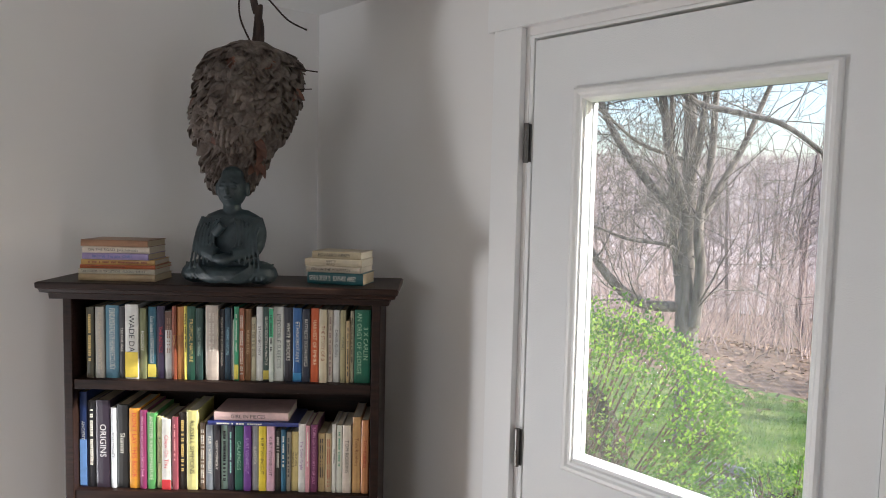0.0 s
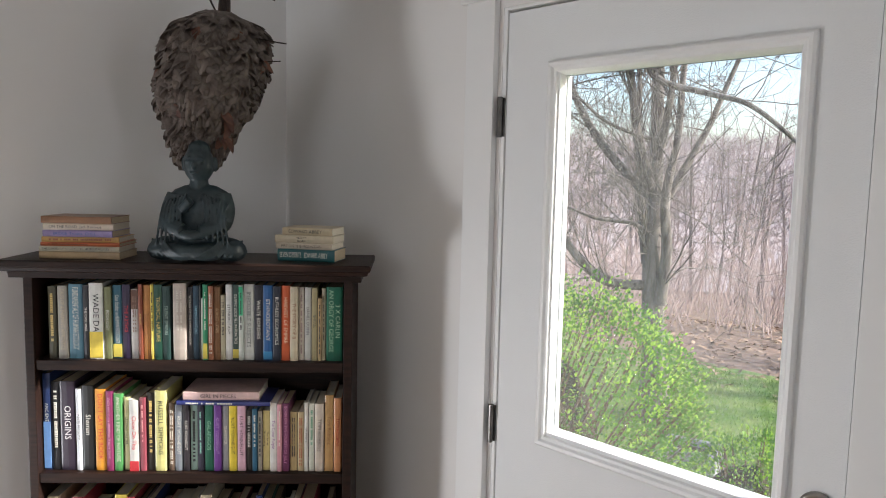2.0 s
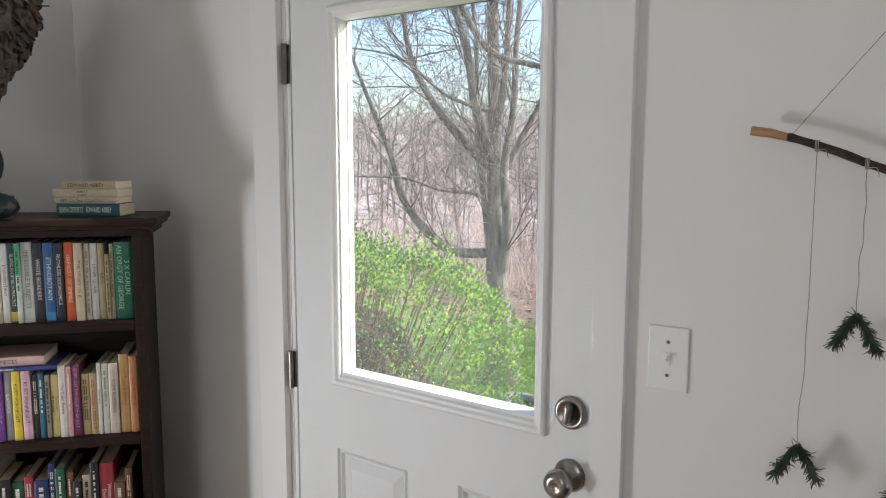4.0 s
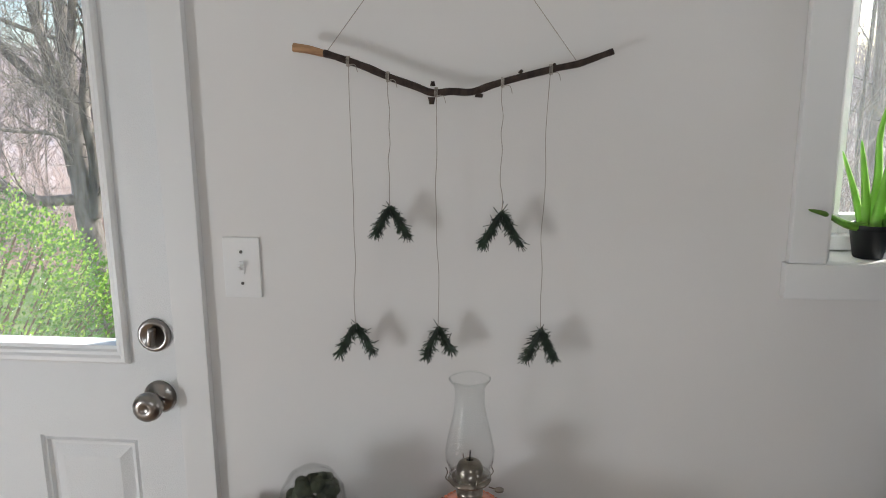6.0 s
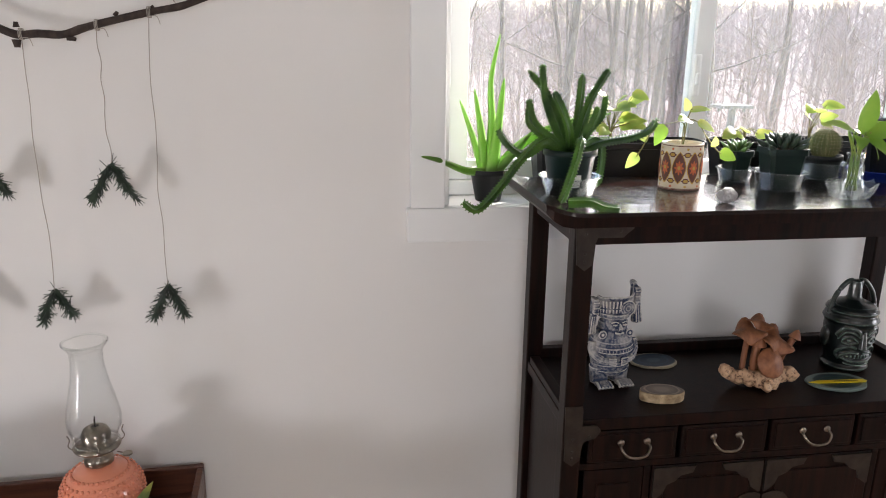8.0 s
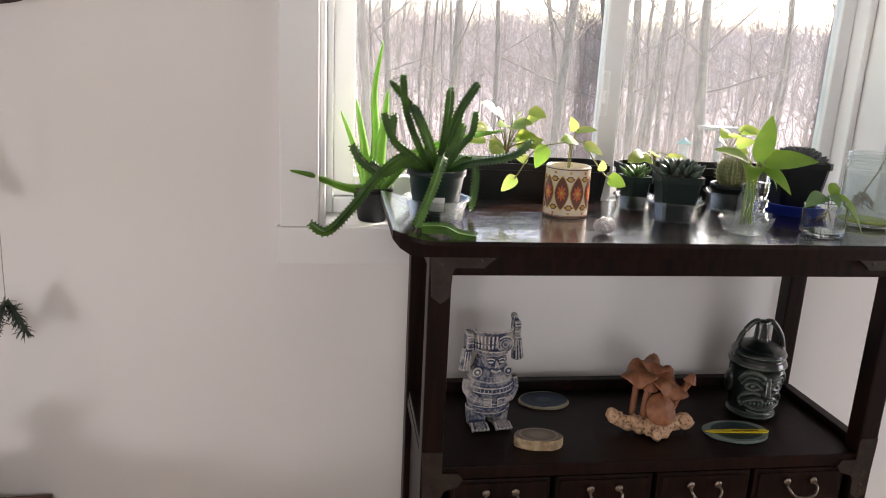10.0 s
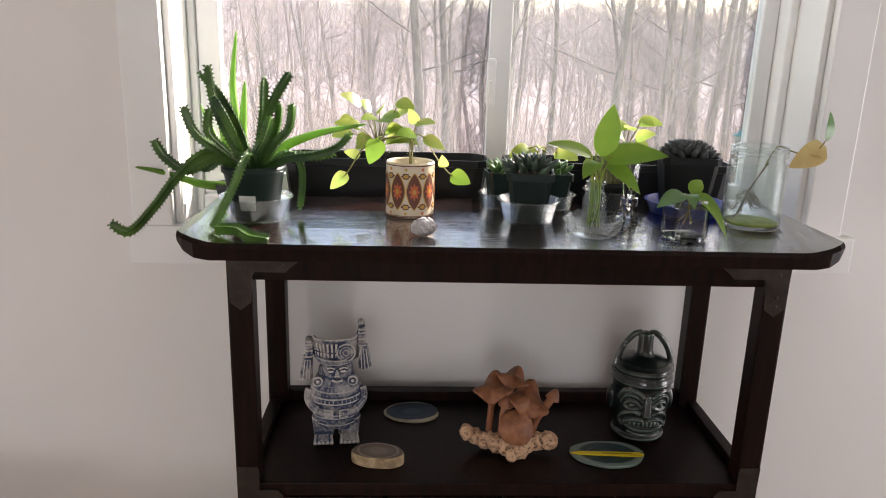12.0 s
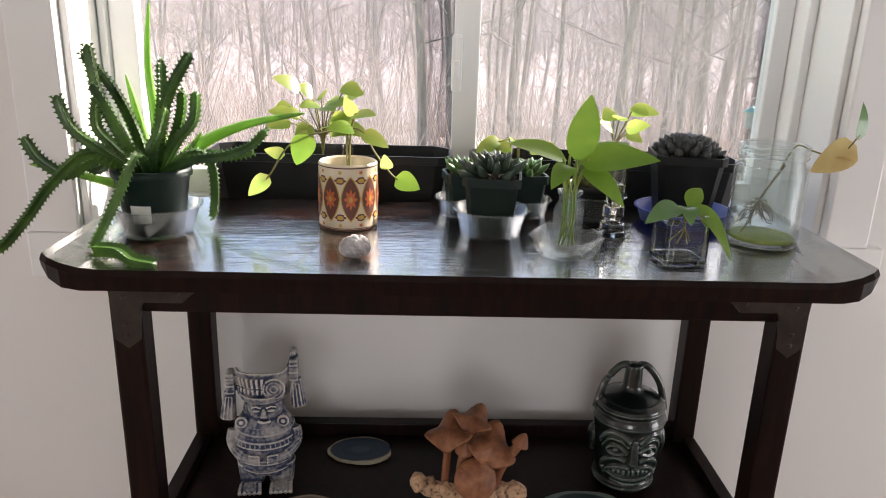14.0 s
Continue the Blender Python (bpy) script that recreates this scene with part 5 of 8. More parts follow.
# ---- things on the cabinet's top ----
T = CZ + 0.0008
GREENPOT = mat("dark_green_plastic", (0.006, 0.017, 0.014), 0.45, spec=0.25, fine=0.25, scale=20)
CLEARP = thin_glass("clear_plastic", (0.88, 0.90, 0.90), 0.06, 2.8, 0.035)
WATER = glass_mat("water", (0.98, 0.99, 0.96), 0.0, 1.33)
SPLIT = leaf_mat("bright_pothos_leaf", (0.20, 0.32, 0.03), (0.12, 0.23, 0.02), 0.50, 0.32, 18)
GOLDL = leaf_mat("golden_pothos_leaf", (0.36, 0.38, 0.09), (0.20, 0.30, 0.05), 0.6, 0.35, 20)
VINE = mat("vine_stem", (0.22, 0.18, 0.05), 0.6, color2=(0.12, 0.14, 0.03), scale=30)
SUCC = mat("dark_succulent", (0.022, 0.040, 0.028), 0.4, color2=(0.045, 0.075, 0.045), scale=60, bump=0.3)
SUCL = mat("green_succulent", (0.09, 0.19, 0.05), 0.4, color2=(0.05, 0.11, 0.03), scale=50)
EUPH = leaf_mat("ridged_succulent", (0.085, 0.190, 0.026), (0.022, 0.062, 0.016), 0.28, 0.42, 22)
ALOE = leaf_mat("aloe_leaf", (0.15, 0.27, 0.05), (0.20, 0.36, 0.08), 0.45, 0.35, 12)
LABELM = mat("paper_label", (0.55, 0.55, 0.53), 0.6, fine=0.2, scale=60)


def potshape(bm, r0, r1, h, wall=0.0016, n=32):
    lathe(bm, [(0, 0), (r0 - 0.002, 0), (r0, 0.002), (r1 - 0.002, h - 0.010), (r1 + 0.001, h - 0.009), (r1 + 0.001, h), (r1 - wall, h), (r1 - wall - 0.001, h - 0.008), (r0 - wall, 0.004), (0, 0.004)], n)


def squarepot(bm, a, b, h, lip=0.010):
    """A square pot tapering from b at its rim to a at its foot (half widths)."""
    prof = [(a, 0), (b - 0.002, h - lip), (b + 0.001, h - lip), (b + 0.001, h), (b - 0.002, h), (b - 0.003, h - 0.012), (a - 0.002, 0.003)]
    rs = []
    for w, z in prof:
        c = w * 0.8
        rs.append([bm.verts.new(p + (z,)) for p in ((-c, -w), (c, -w), (w, -c), (w, c), (c, w), (-c, w), (-w, c), (-w, -c))])
    for p, q in zip(rs, rs[1:]):
        for k in range(8):
            bm.faces.new((p[k], p[(k + 1) % 8], q[(k + 1) % 8], q[k]))
    bm.faces.new(rs[0][::-1])
    bm.faces.new(rs[-1])


def saucer(parent_label, at, r, h, material=None, flare=1.18):
    s = thing("saucer", at, 0, parent_label, "plant saucer")
    bm = bmesh.new()
    lathe(bm, [(0, 0), (r, 0), (r * flare, h), (r * flare + 0.003, h), (r * flare + 0.003, h - 0.001), (r * flare - 0.001, h - 0.001), (r - 0.0012, 0.0012), (0, 0.0012)], 36)
    part("dish", bm, material or CLEARP, s, smooth=True)
    if not material:
        bm = bmesh.new()
        tube(bm, [((r * flare + 0.001) * math.cos(a), (r * flare + 0.001) * math.sin(a), h) for a in [2 * math.pi * k / 36 for k in range(37)]], 0.0010, 6, False)
        part("rim", bm, HEAVY, s, "rolled clear plastic rim", True)
    return s


def grit(parent, r, z, square=False, seed=1, n=110):
    rg = random.Random(seed)
    bm = bmesh.new()
    w = r
    bm.faces.new([bm.verts.new((x, y, z)) for x, y in ((-w, -w), (w, -w), (w, w), (-w, w))] if square else [bm.verts.new((w * math.cos(k * math.pi / 8), w * math.sin(k * math.pi / 8), z)) for k in range(16)])
    for _ in range(n):
        a, q = rg.uniform(0, 6.28), r * math.sqrt(rg.random()) * 0.95
        x, y = (rg.uniform(-r, r) * 0.93, rg.uniform(-r, r) * 0.93) if square else (q * math.cos(a), q * math.sin(a))
        bmesh.ops.create_icosphere(bm, subdivisions=1, radius=rg.uniform(0.0012, 0.0024), matrix=Matrix.Translation((x, y, z + 0.0005)))
    part("gravel", bm, SOIL, parent, kind="stuff")


def heart(bm, base, way, up, length, width, fold=0.18, curl=0.25, n=9):
    """A heart-shaped leaf blade."""
    way, up = Vector(way).normalized(), Vector(up)
    side = way.cross(up).normalized()
    up = side.cross(way).normalized()
    rows = []
    for i in range(n + 1):
        t = i / n
        w = width * 0.5 * (math.sin(math.pi * t ** 0.55) ** 0.75 if 0 < t < 1 else 0.01)
        c = Vector(base) + way * (length * t) - up * (curl * length * t * t)
        row = []
        for u in (-1, -0.5, 0, 0.5, 1):
            back = -way * (length * 0.16 * (1 - t) ** 3 * abs(u))
            row.append(bm.verts.new(c + side * (w * u) + up * (w * fold * abs(u) - 0.15 * w * u * u) + back))
        rows.append(row)
    for a, b in zip(rows, rows[1:]):
        for k in range(4):
            bm.faces.new((a[k], a[k + 1], b[k + 1], b[k]))


def leafpart(parent, material, at, way, up, ln, w, curl=0.25, heartlike=True, label=""):
    bm = bmesh.new()
    (heart if heartlike else flat_leaf)(bm, (0, 0, 0), way, up, ln, w, 0.2, curl, 9)
    ob = part("leaf", bm, material, parent, label, True)
    ob.location = at
    return ob


# spiny euphorbia with drooping arms
eu = thing("spiny_succulent", (1.236, 1.366, T + 0.0015), 0, "sprawling dark green spiny succulent with drooping arms in a pot", "succulent")
bm = bmesh.new()
potshape(bm, 0.030, 0.041, 0.072)
pot = part("pot", bm, GREENPOT, eu, "dark green plastic nursery pot", True)
bm = bmesh.new()
rows = [[bm.verts.new((math.cos(a) * r, math.sin(a) * r, z)) for a in [radians(-112 + 5 * k) for k in range(8)]] for r, z in ((0.0332, 0.016), (0.0364, 0.036))]
for k in range(7):
    bm.faces.new((rows[0][k], rows[0][k + 1], rows[1][k + 1], rows[1][k]))
part("label", bm, LABELM, pot, "white paper plant label", True)
grit(eu, 0.037, 0.064, seed=4)
saucer("clear plastic saucer under the spiny succulent", (1.238, 1.366, T), 0.036, 0.032, flare=1.28)


def ridged(bm, pts, r):
    """A three-winged stem with a row of small thorns along each wing."""
    path = smooth_path(pts, 8)
    ref = Vector((0.2, 0.5, 0.85))
    last, run, nxt = None, 0.0, 0.004
    n = len(path)
    for i, p in enumerate(path):
        if i:
            run += (p - path[i - 1]).length
        d = (path[min(i + 1, n - 1)] - path[max(i - 1, 0)]).normalized()
        u = d.cross(ref)
        u = u.normalized() if u.length > 0.15 else d.cross(Vector((1, 0, 0))).normalized()
        ref = u.cross(d)
        w = d.cross(u)
        f = i / (n - 1)
        rr = r * (1 - 0.15 * f) * (1 if f < 0.9 else math.sqrt(max(0.05, 1 - ((f - 0.9) / 0.1) ** 2)))
        ring = []
        for k in range(8):
            a = 2 * math.pi * k / 8
            q = rr * (1.28 if k % 2 == 0 else 0.66)
            ring.append(bm.verts.new(p + (u * math.cos(a) + w * math.sin(a)) * q))
        if last:
            for k in range(8):
                bm.faces.new((last[k], last[(k + 1) % 8], ring[(k + 1) % 8], ring[k]))
            while run > nxt:
                g = 1 - (run - nxt) / max((p - path[i - 1]).length, 1e-6)
                c = path[i - 1].lerp(p, g)
                for k in range(4):
                    a = 2 * math.pi * k / 4
                    o = u * math.cos(a) + w * math.sin(a)
                    t = u * -math.sin(a) + w * math.cos(a)
                    base = c + o * rr * 1.05 + d * (0.0028 * (k % 2))
                    tip = base + o * 0.0038 + d * 0.0012
                    quad = [bm.verts.new(x) for x in (base - d * 0.0020, base + t * 0.0012, base + d * 0.0020, base - t * 0.0012)]
                    tv = bm.verts.new(tip)
                    for j in range(4):
                        bm.faces.new((quad[j], quad[(j + 1) % 4], tv))
                nxt += 0.0052
        last = ring
    bm.faces.new(last)


ARMS_FRONT = (  # from the pot's rim outwards
    ((-0.050, -0.030, 0.020), (-0.090, -0.038, -0.012), (-0.118, -0.042, -0.048), (-0.152, -0.044, -0.082), (-0.175, -0.044, -0.070)),
    ((-0.046, -0.020, 0.012), (-0.078, -0.025, -0.004), (-0.106, -0.025, 0.012), (-0.120, -0.022, 0.034)),
    ((-0.036, -0.026, 0.020), (-0.066, -0.030, 0.045), (-0.078, -0.030, 0.078)),
    ((0.044, -0.020, 0.012), (0.086, -0.024, 0.020), (0.112, -0.024, 0.030), (0.128, -0.020, 0.046)),
    ((0.002, -0.044, 0.022), (-0.012, -0.062, -0.014), (-0.026, -0.074, -0.046), (-0.036, -0.082, -0.066)),
    ((0.010, -0.026, 0.022), (0.022, -0.030, 0.044), (0.030, -0.030, 0.068)),
    ((-0.012, -0.030, 0.030), (-0.026, -0.034, 0.064), (-0.040, -0.034, 0.090)),
)
ARMS_BACK = (
    ((-0.028, -0.004, 0.034), (-0.046, -0.006, 0.080), (-0.052, -0.006, 0.128)),
    ((-0.016, 0.006, 0.040), (-0.038, 0.010, 0.084), (-0.066, 0.012, 0.116)),
    ((0.010, 0.006, 0.040), (0.014, 0.010, 0.074), (0.016, 0.010, 0.112)),
    ((0.016, -0.004, 0.050), (0.030, -0.006, 0.086), (0.052, -0.006, 0.122)),
    ((0.030, -0.002, 0.030), (0.048, 0.000, 0.052), (0.052, 0.002, 0.082)),
    ((0.040, 0.016, 0.014), (0.058, 0.020, 0.002), (0.060, 0.022, -0.030), (0.056, 0.022, -0.060)),
    ((0.046, 0.024, 0.010), (0.078, 0.028, 0.010), (0.104, 0.030, 0.016)),
    ((-0.040, 0.012, 0.018), (-0.062, 0.020, 0.040), (-0.060, 0.024, 0.072)),
    ((-0.044, 0.020, 0.004), (-0.070, 0.028, -0.010), (-0.092, 0.030, 0.004)),
    ((0.022, 0.014, 0.030), (0.030, 0.018, 0.056), (0.032, 0.020, 0.080)),
)
for arm in ARMS_FRONT + ARMS_BACK:
    bm = bmesh.new()
    st = Vector((arm[0][0] * 0.25, arm[0][1] * 0.25, -0.006))
    ridged(bm, [st] + [Vector(p) for p in arm], 0.0049)
    ob = part("stem", bm, EUPH, eu, smooth=False)
    ob.location = (0, 0, 0.070)
bm = bmesh.new()
ridged(bm, [(-0.028, -0.092, 0.006), (0.0, -0.104, 0.0085), (0.018, -0.116, 0.003), (0.040, -0.120, 0.001)], 0.0062)
part("fallen_stem", bm, EUPH, eu)

# black plastic window planters on the sill
for x0, x1 in ((1.238, 1.570), (1.597, 1.974)):
    pt = thing("window_planter", ((x0 + x1) / 2, 1.598, NZ0), 0, "long black plastic window planter on the sill", "planter", "black planters on the sill")
    hw = (x1 - x0) / 2
    bm = bmesh.new()
    rs = []
    for w, dy, z in ((hw - 0.014, 0.034, 0.0), (hw - 0.003, 0.044, 0.100), (hw, 0.047, 0.101), (hw, 0.047, 0.112), (hw - 0.003, 0.044, 0.112), (hw - 0.005, 0.042, 0.095), (hw - 0.010, 0.036, 0.080)):
        c = 0.02
        rs.append([bm.verts.new(p + (z,)) for p in ((-w + c, -dy), (w - c, -dy), (w - c * 0.3, -dy + c * 0.3), (w, -dy + c), (w, dy - c), (w - c, dy), (-w + c, dy), (-w, dy - c), (-w, -dy + c), (-w + c * 0.3, -dy + c * 0.3))])
    for a, b in zip(rs, rs[1:]):
        for k in range(10):
            bm.faces.new((a[k], a[(k + 1) % 10], b[(k + 1) % 10], b[k]))
    bm.faces.new(rs[0][::-1])
    part("box", bm, BLACKP, pt)
    bm = bmesh.new()
    bm.faces.new([bm.verts.new((x, y, 0.0805)) for x, y in ((-hw + 0.012, -0.035), (hw - 0.012, -0.035), (hw - 0.012, 0.035), (-hw + 0.012, 0.035))])
    part("soil", bm, SOIL, pt)

# aloe on the sill
al = thing("aloe", (1.158, 1.600, NZ0 + 0.0005), 0, "bright green aloe in a small black pot on the sill", "aloe")
bm = bmesh.new()
potshape(bm, 0.024, 0.035, 0.060)
part("pot", bm, BLACKP, al, "small black plastic pot", True)
grit(al, 0.031, 0.052, seed=7)


def aloe_leaf(pts, w):
    bm = bmesh.new()
    path = smooth_path(pts, 7)
    last = None
    for i, p in enumerate(path):
        f = i / (len(path) - 1)
        d = (path[min(i + 1, len(path) - 1)] - path[max(i - 1, 0)]).normalized()
        side = d.cross(Vector((0, 1, 0))).normalized()
        up = side.cross(d)
        ww = w * (1 - f) ** 0.65 + 0.0006
        ring = [bm.verts.new(p + side * a * ww + up * b * ww) for a, b in ((-1, 0.25), (-0.4, -0.28), (0.4, -0.28), (1, 0.25), (0.4, 0.12), (-0.4, 0.12))]
        if last:
            for k in range(6):
                bm.faces.new((last[k], last[(k + 1) % 6], ring[(k + 1) % 6], ring[k]))
        last = ring
    part("leaf", bm, ALOE, al, smooth=True)


for pts, w in ((((0, 0, 0.05), (0.004, 0.0, 0.14), (0.0, 0.0, 0.22), (0.012, -0.01, 0.30)), 0.009), (((0.005, -0.01, 0.05), (0.012, -0.01, 0.12), (0.022, -0.01, 0.225)), 0.013),
               (((-0.005, 0, 0.05), (-0.016, 0, 0.13), (-0.03, 0.0, 0.205)), 0.010), (((-0.008, 0.01, 0.05), (-0.03, 0.01, 0.12), (-0.055, 0.01, 0.185)), 0.008),
               (((-0.01, -0.01, 0.055), (-0.05, -0.03, 0.062), (-0.10, -0.06, 0.085), (-0.135, -0.075, 0.095)), 0.008), (((0.01, 0, 0.05), (0.06, -0.02, 0.11), (0.13, -0.03, 0.145), (0.215, -0.04, 0.165)), 0.011),
               (((0.01, -0.01, 0.05), (0.04, -0.02, 0.09), (0.075, -0.03, 0.135)), 0.008)):
    aloe_leaf(pts, w)

# folk-pattern mug holding a small bottle and vine
CREAMC = mat("cream_glaze", (0.66, 0.58, 0.44), 0.3, fine=0.08, scale=12, coat=0.4)
MUGB, MUGO, MUGY = ink((0.13, 0.045, 0.03)), ink((0.55, 0.13, 0.04)), ink((0.52, 0.33, 0.06))
mug = thing("mug", (1.443, 1.412, T), 0, "cream mug with a brown and orange folk pattern holding a vine", "mug")
mug.scale = (0.95, 0.95, 0.92)
bm = bmesh.new()
MR, MH = 0.0355, 0.083
lathe(bm, [(0, 0), (MR - 0.003, 0), (MR, 0.003), (MR, MH - 0.002), (MR - 0.0015, MH), (MR - 0.0035, MH - 0.002), (MR - 0.004, 0.006), (0, 0.006)], 48)
body = part("cup", bm, CREAMC, mug, smooth=False)


def on_mug(bm, a, z, pts, out):
    """A flat shape wrapped on the mug at angle a and height z."""
    vs = []
    for x, y in pts:
        t = a + x / MR
        vs.append(bm.verts.new(((MR + out) * math.cos(t), (MR + out) * math.sin(t), z + y)))
    c = bm.verts.new(((MR + out) * math.cos(a), (MR + out) * math.sin(a), z))
    for k in range(len(vs)):
        bm.faces.new((vs[k], vs[(k + 1) % len(vs)], c))


NM = 9
bands = {MUGB: [], MUGO: [], MUGY: []}
bb, bo, by = bmesh.new(), bmesh.new(), bmesh.new()
for k in range(NM):
    a = 2 * math.pi * k / NM
    lens = [(0.0108 * math.cos(t) * abs(math.cos(t)) ** 0.6, 0.0265 * math.sin(t) * abs(math.sin(t)) ** 0.25) for t in [2 * math.pi * j / 28 for j in range(28)]]
    on_mug(by, a, 0.041, [(x * 1.13, y * 1.08) for x, y in lens], 0.0003)
    on_mug(bb, a, 0.041, lens, 0.0006)
    on_mug(bo, a, 0.041, [(0.0062 * math.cos(t) * (1 + 0.3 * math.cos(8 * t)), 0.0105 * math.sin(t) * (1 + 0.3 * math.cos(8 * t))) for t in [2 * math.pi * j / 32 for j in range(32)]], 0.0009)
    on_mug(by, a, 0.041, [(0.0024 * math.cos(t), 0.0036 * math.sin(t)) for t in [2 * math.pi * j / 10 for j in range(10)]], 0.0012)
    a2 = a + math.pi / NM
    for z in (0.064, 0.018):
        on_mug(bb, a2, z, [(0.0062 * math.cos(t) * (1 + 0.25 * math.cos(6 * t)), 0.0045 * math.sin(t)) for t in [2 * math.pi * j / 24 for j in range(24)]], 0.0004)
        on_mug(by, a2, z, [(0.0040 * math.cos(t), 0.0028 * math.sin(t)) for t in [2 * math.pi * j / 12 for j in range(12)]], 0.0008)
    for z in (0.074, 0.008):
        on_mug(bo if k % 2 else by, a2, z, [(0.0022 * math.cos(t) * (1 + 0.3 * math.cos(5 * t)), 0.0022 * math.sin(t) * (1 + 0.3 * math.cos(5 * t))) for t in [2 * math.pi * j / 20 for j in range(20)]], 0.0004)
for z0, z1, m2 in ((0.0785, 0.0795, bb), (0.0035, 0.0045, bb), (0.0755 + 0.0035, 0.0755 + 0.0045, bb)):
    lathe(m2, [(MR + 0.0004, z0), (MR + 0.0004, z1)], 48)
lathe(bb, [(MR + 0.0003, 0.0012), (MR + 0.0003, 0.0030)], 48)
for b2, m2 in ((bb, MUGB), (bo, MUGO), (by, MUGY)):
    part("painted_pattern", b2, m2, mug)
bm = bmesh.new()
lathe(bm, [(0.0, 0.010), (0.018, 0.011), (0.019, 0.060), (0.010, 0.078), (0.0075, 0.086), (0.0075, 0.104), (0.0095, 0.106), (0.0095, 0.109), (0.006, 0.109), (0.006, 0.080), (0.017, 0.058), (0.016, 0.013), (0, 0.0125)], 24)
part("bottle", bm, CLEAR, mug, "small clear glass bottle", True)


def vine(parent, pts, r=0.0011):
    bm = bmesh.new()
    tube(bm, smooth_path(pts, 6), r, 6)
    part("vine", bm, VINE, parent, smooth=True)


vine(mug, [(0, 0, 0.05), (0, 0, 0.112), (-0.03, -0.012, 0.118), (-0.065, -0.02, 0.105), (-0.088, -0.025, 0.070), (-0.094, -0.026, 0.062)])
vine(mug, [(0, 0, 0.05), (0.0, 0, 0.115), (0.018, -0.008, 0.120), (0.034, -0.015, 0.095), (0.052, -0.02, 0.072), (0.062, -0.022, 0.064)])
vine(mug, [(0, 0, 0.06), (0.004, 0, 0.12), (0.010, -0.002, 0.142)])
for at, way, up, ln, w in (
        ((-0.048, -0.018, 0.112), (-0.25, -0.2, -0.9), (0.3, -0.9, 0.2), 0.040, 0.034), ((-0.094, -0.026, 0.064), (-0.5, -0.3, -0.5), (0.1, -0.9, 0.30), 0.034, 0.024),
        ((0.004, -0.004, 0.124), (-0.6, -0.5, 0.15), (0.2, -0.5, 0.8), 0.036, 0.030), ((0.010, -0.002, 0.140), (0.6, -0.5, 0.2), (0.0, -0.5, 0.8), 0.034, 0.026),
        ((0.022, -0.01, 0.118), (0.9, -0.3, -0.35), (0.2, -0.7, 0.6), 0.036, 0.026), ((0.062, -0.022, 0.066), (0.7, -0.3, -0.25), (0.1, -0.9, 0.4), 0.032, 0.030),
        ((0.048, -0.02, 0.078), (-0.1, -0.4, 0.6), (0.0, -0.9, 0.1), 0.022, 0.018), ((-0.075, -0.02, 0.092), (-0.8, -0.3, 0.3), (0, -0.8, 0.30), 0.024, 0.018),
        ((0.006, 0.004, 0.14), (-0.3, -0.3, 0.7), (0.0, -0.9, 0.3), 0.026, 0.020)):
    leafpart(mug, GOLDL if w < 0.027 else SPLIT, at, way, up, ln * 0.86, w * 0.86)

# pale quartz lump
QUARTZ = mat("quartz", (0.55, 0.54, 0.55), 0.35, color2=(0.30, 0.27, 0.26), scale=60, bump=1.0, bump_scale=220)
bm = bmesh.new()
rng = random.Random(9)
ball(bm, (0, 0, 0.011), (0.017, 0.012, 0.011), sub=3)
for k in range(26):
    a, b2 = rng.uniform(0, 6.28), rng.uniform(0.1, 1.4)
    ball(bm, (0.013 * math.cos(a) * math.cos(b2), 0.009 * math.sin(a) * math.cos(b2), 0.011 + 0.010 * math.sin(b2)), (0.0045, 0.004, 0.004), (rng.uniform(0, 90), rng.uniform(0, 90), 0), sub=1)
rk = carved("quartz", bm, QUARTZ, None, 0.0011, bumps=0.002, bump_size=0.006)
rk.matrix_world = pose(1.461, 1.288, T - 0.0002, 0, 0, 15)
tagged(rk, "small pale lump of rough quartz on the polished cabinet top", "rock")


def rosette(parent, n, r, ln, w, z, material, seed=1, steep=0.6, flatl=False):
    rg = random.Random(seed)
    for k in range(n):
        f = k / n
        a = k * 2.399
        bm = bmesh.new()
        el = 0.25 + steep * 2.2 * (1 - f)
        d = Vector((math.cos(a), math.sin(a), el)).normalized()
        l2 = ln * (0.75 + 0.35 * f) * rg.uniform(0.9, 1.1)
        pts = [Vector((0, 0, 0)), d * l2 * 0.35, d * l2 * 0.7 + Vector((0, 0, 0.001)), d * l2 + Vector((0, 0, 0.004 * f))]
        tube(bm, pts, [w * 0.7, w, w * 0.8, w * 0.12], 6)
        o = part("leaf", bm, material, parent, smooth=True)
        o.location = Vector((math.cos(a) * r * f, math.sin(a) * r * f, z + 0.5 * r * (1 - f * f)))


def potted(name, at, half, h, leaf_args, label, seed, sauce=None, material=None, gz=None):
    p = thing(name, at, 8 * ((seed * 7) % 3 - 1), label, "succulent")
    bm = bmesh.new()
    squarepot(bm, half * 0.72, half, h)
    part("pot", bm, material or GREENPOT, p)
    grit(p, half * 0.88, h - 0.006, True, seed, 130)
    rosette(p, z=h - 0.004, **leaf_args)
    return p


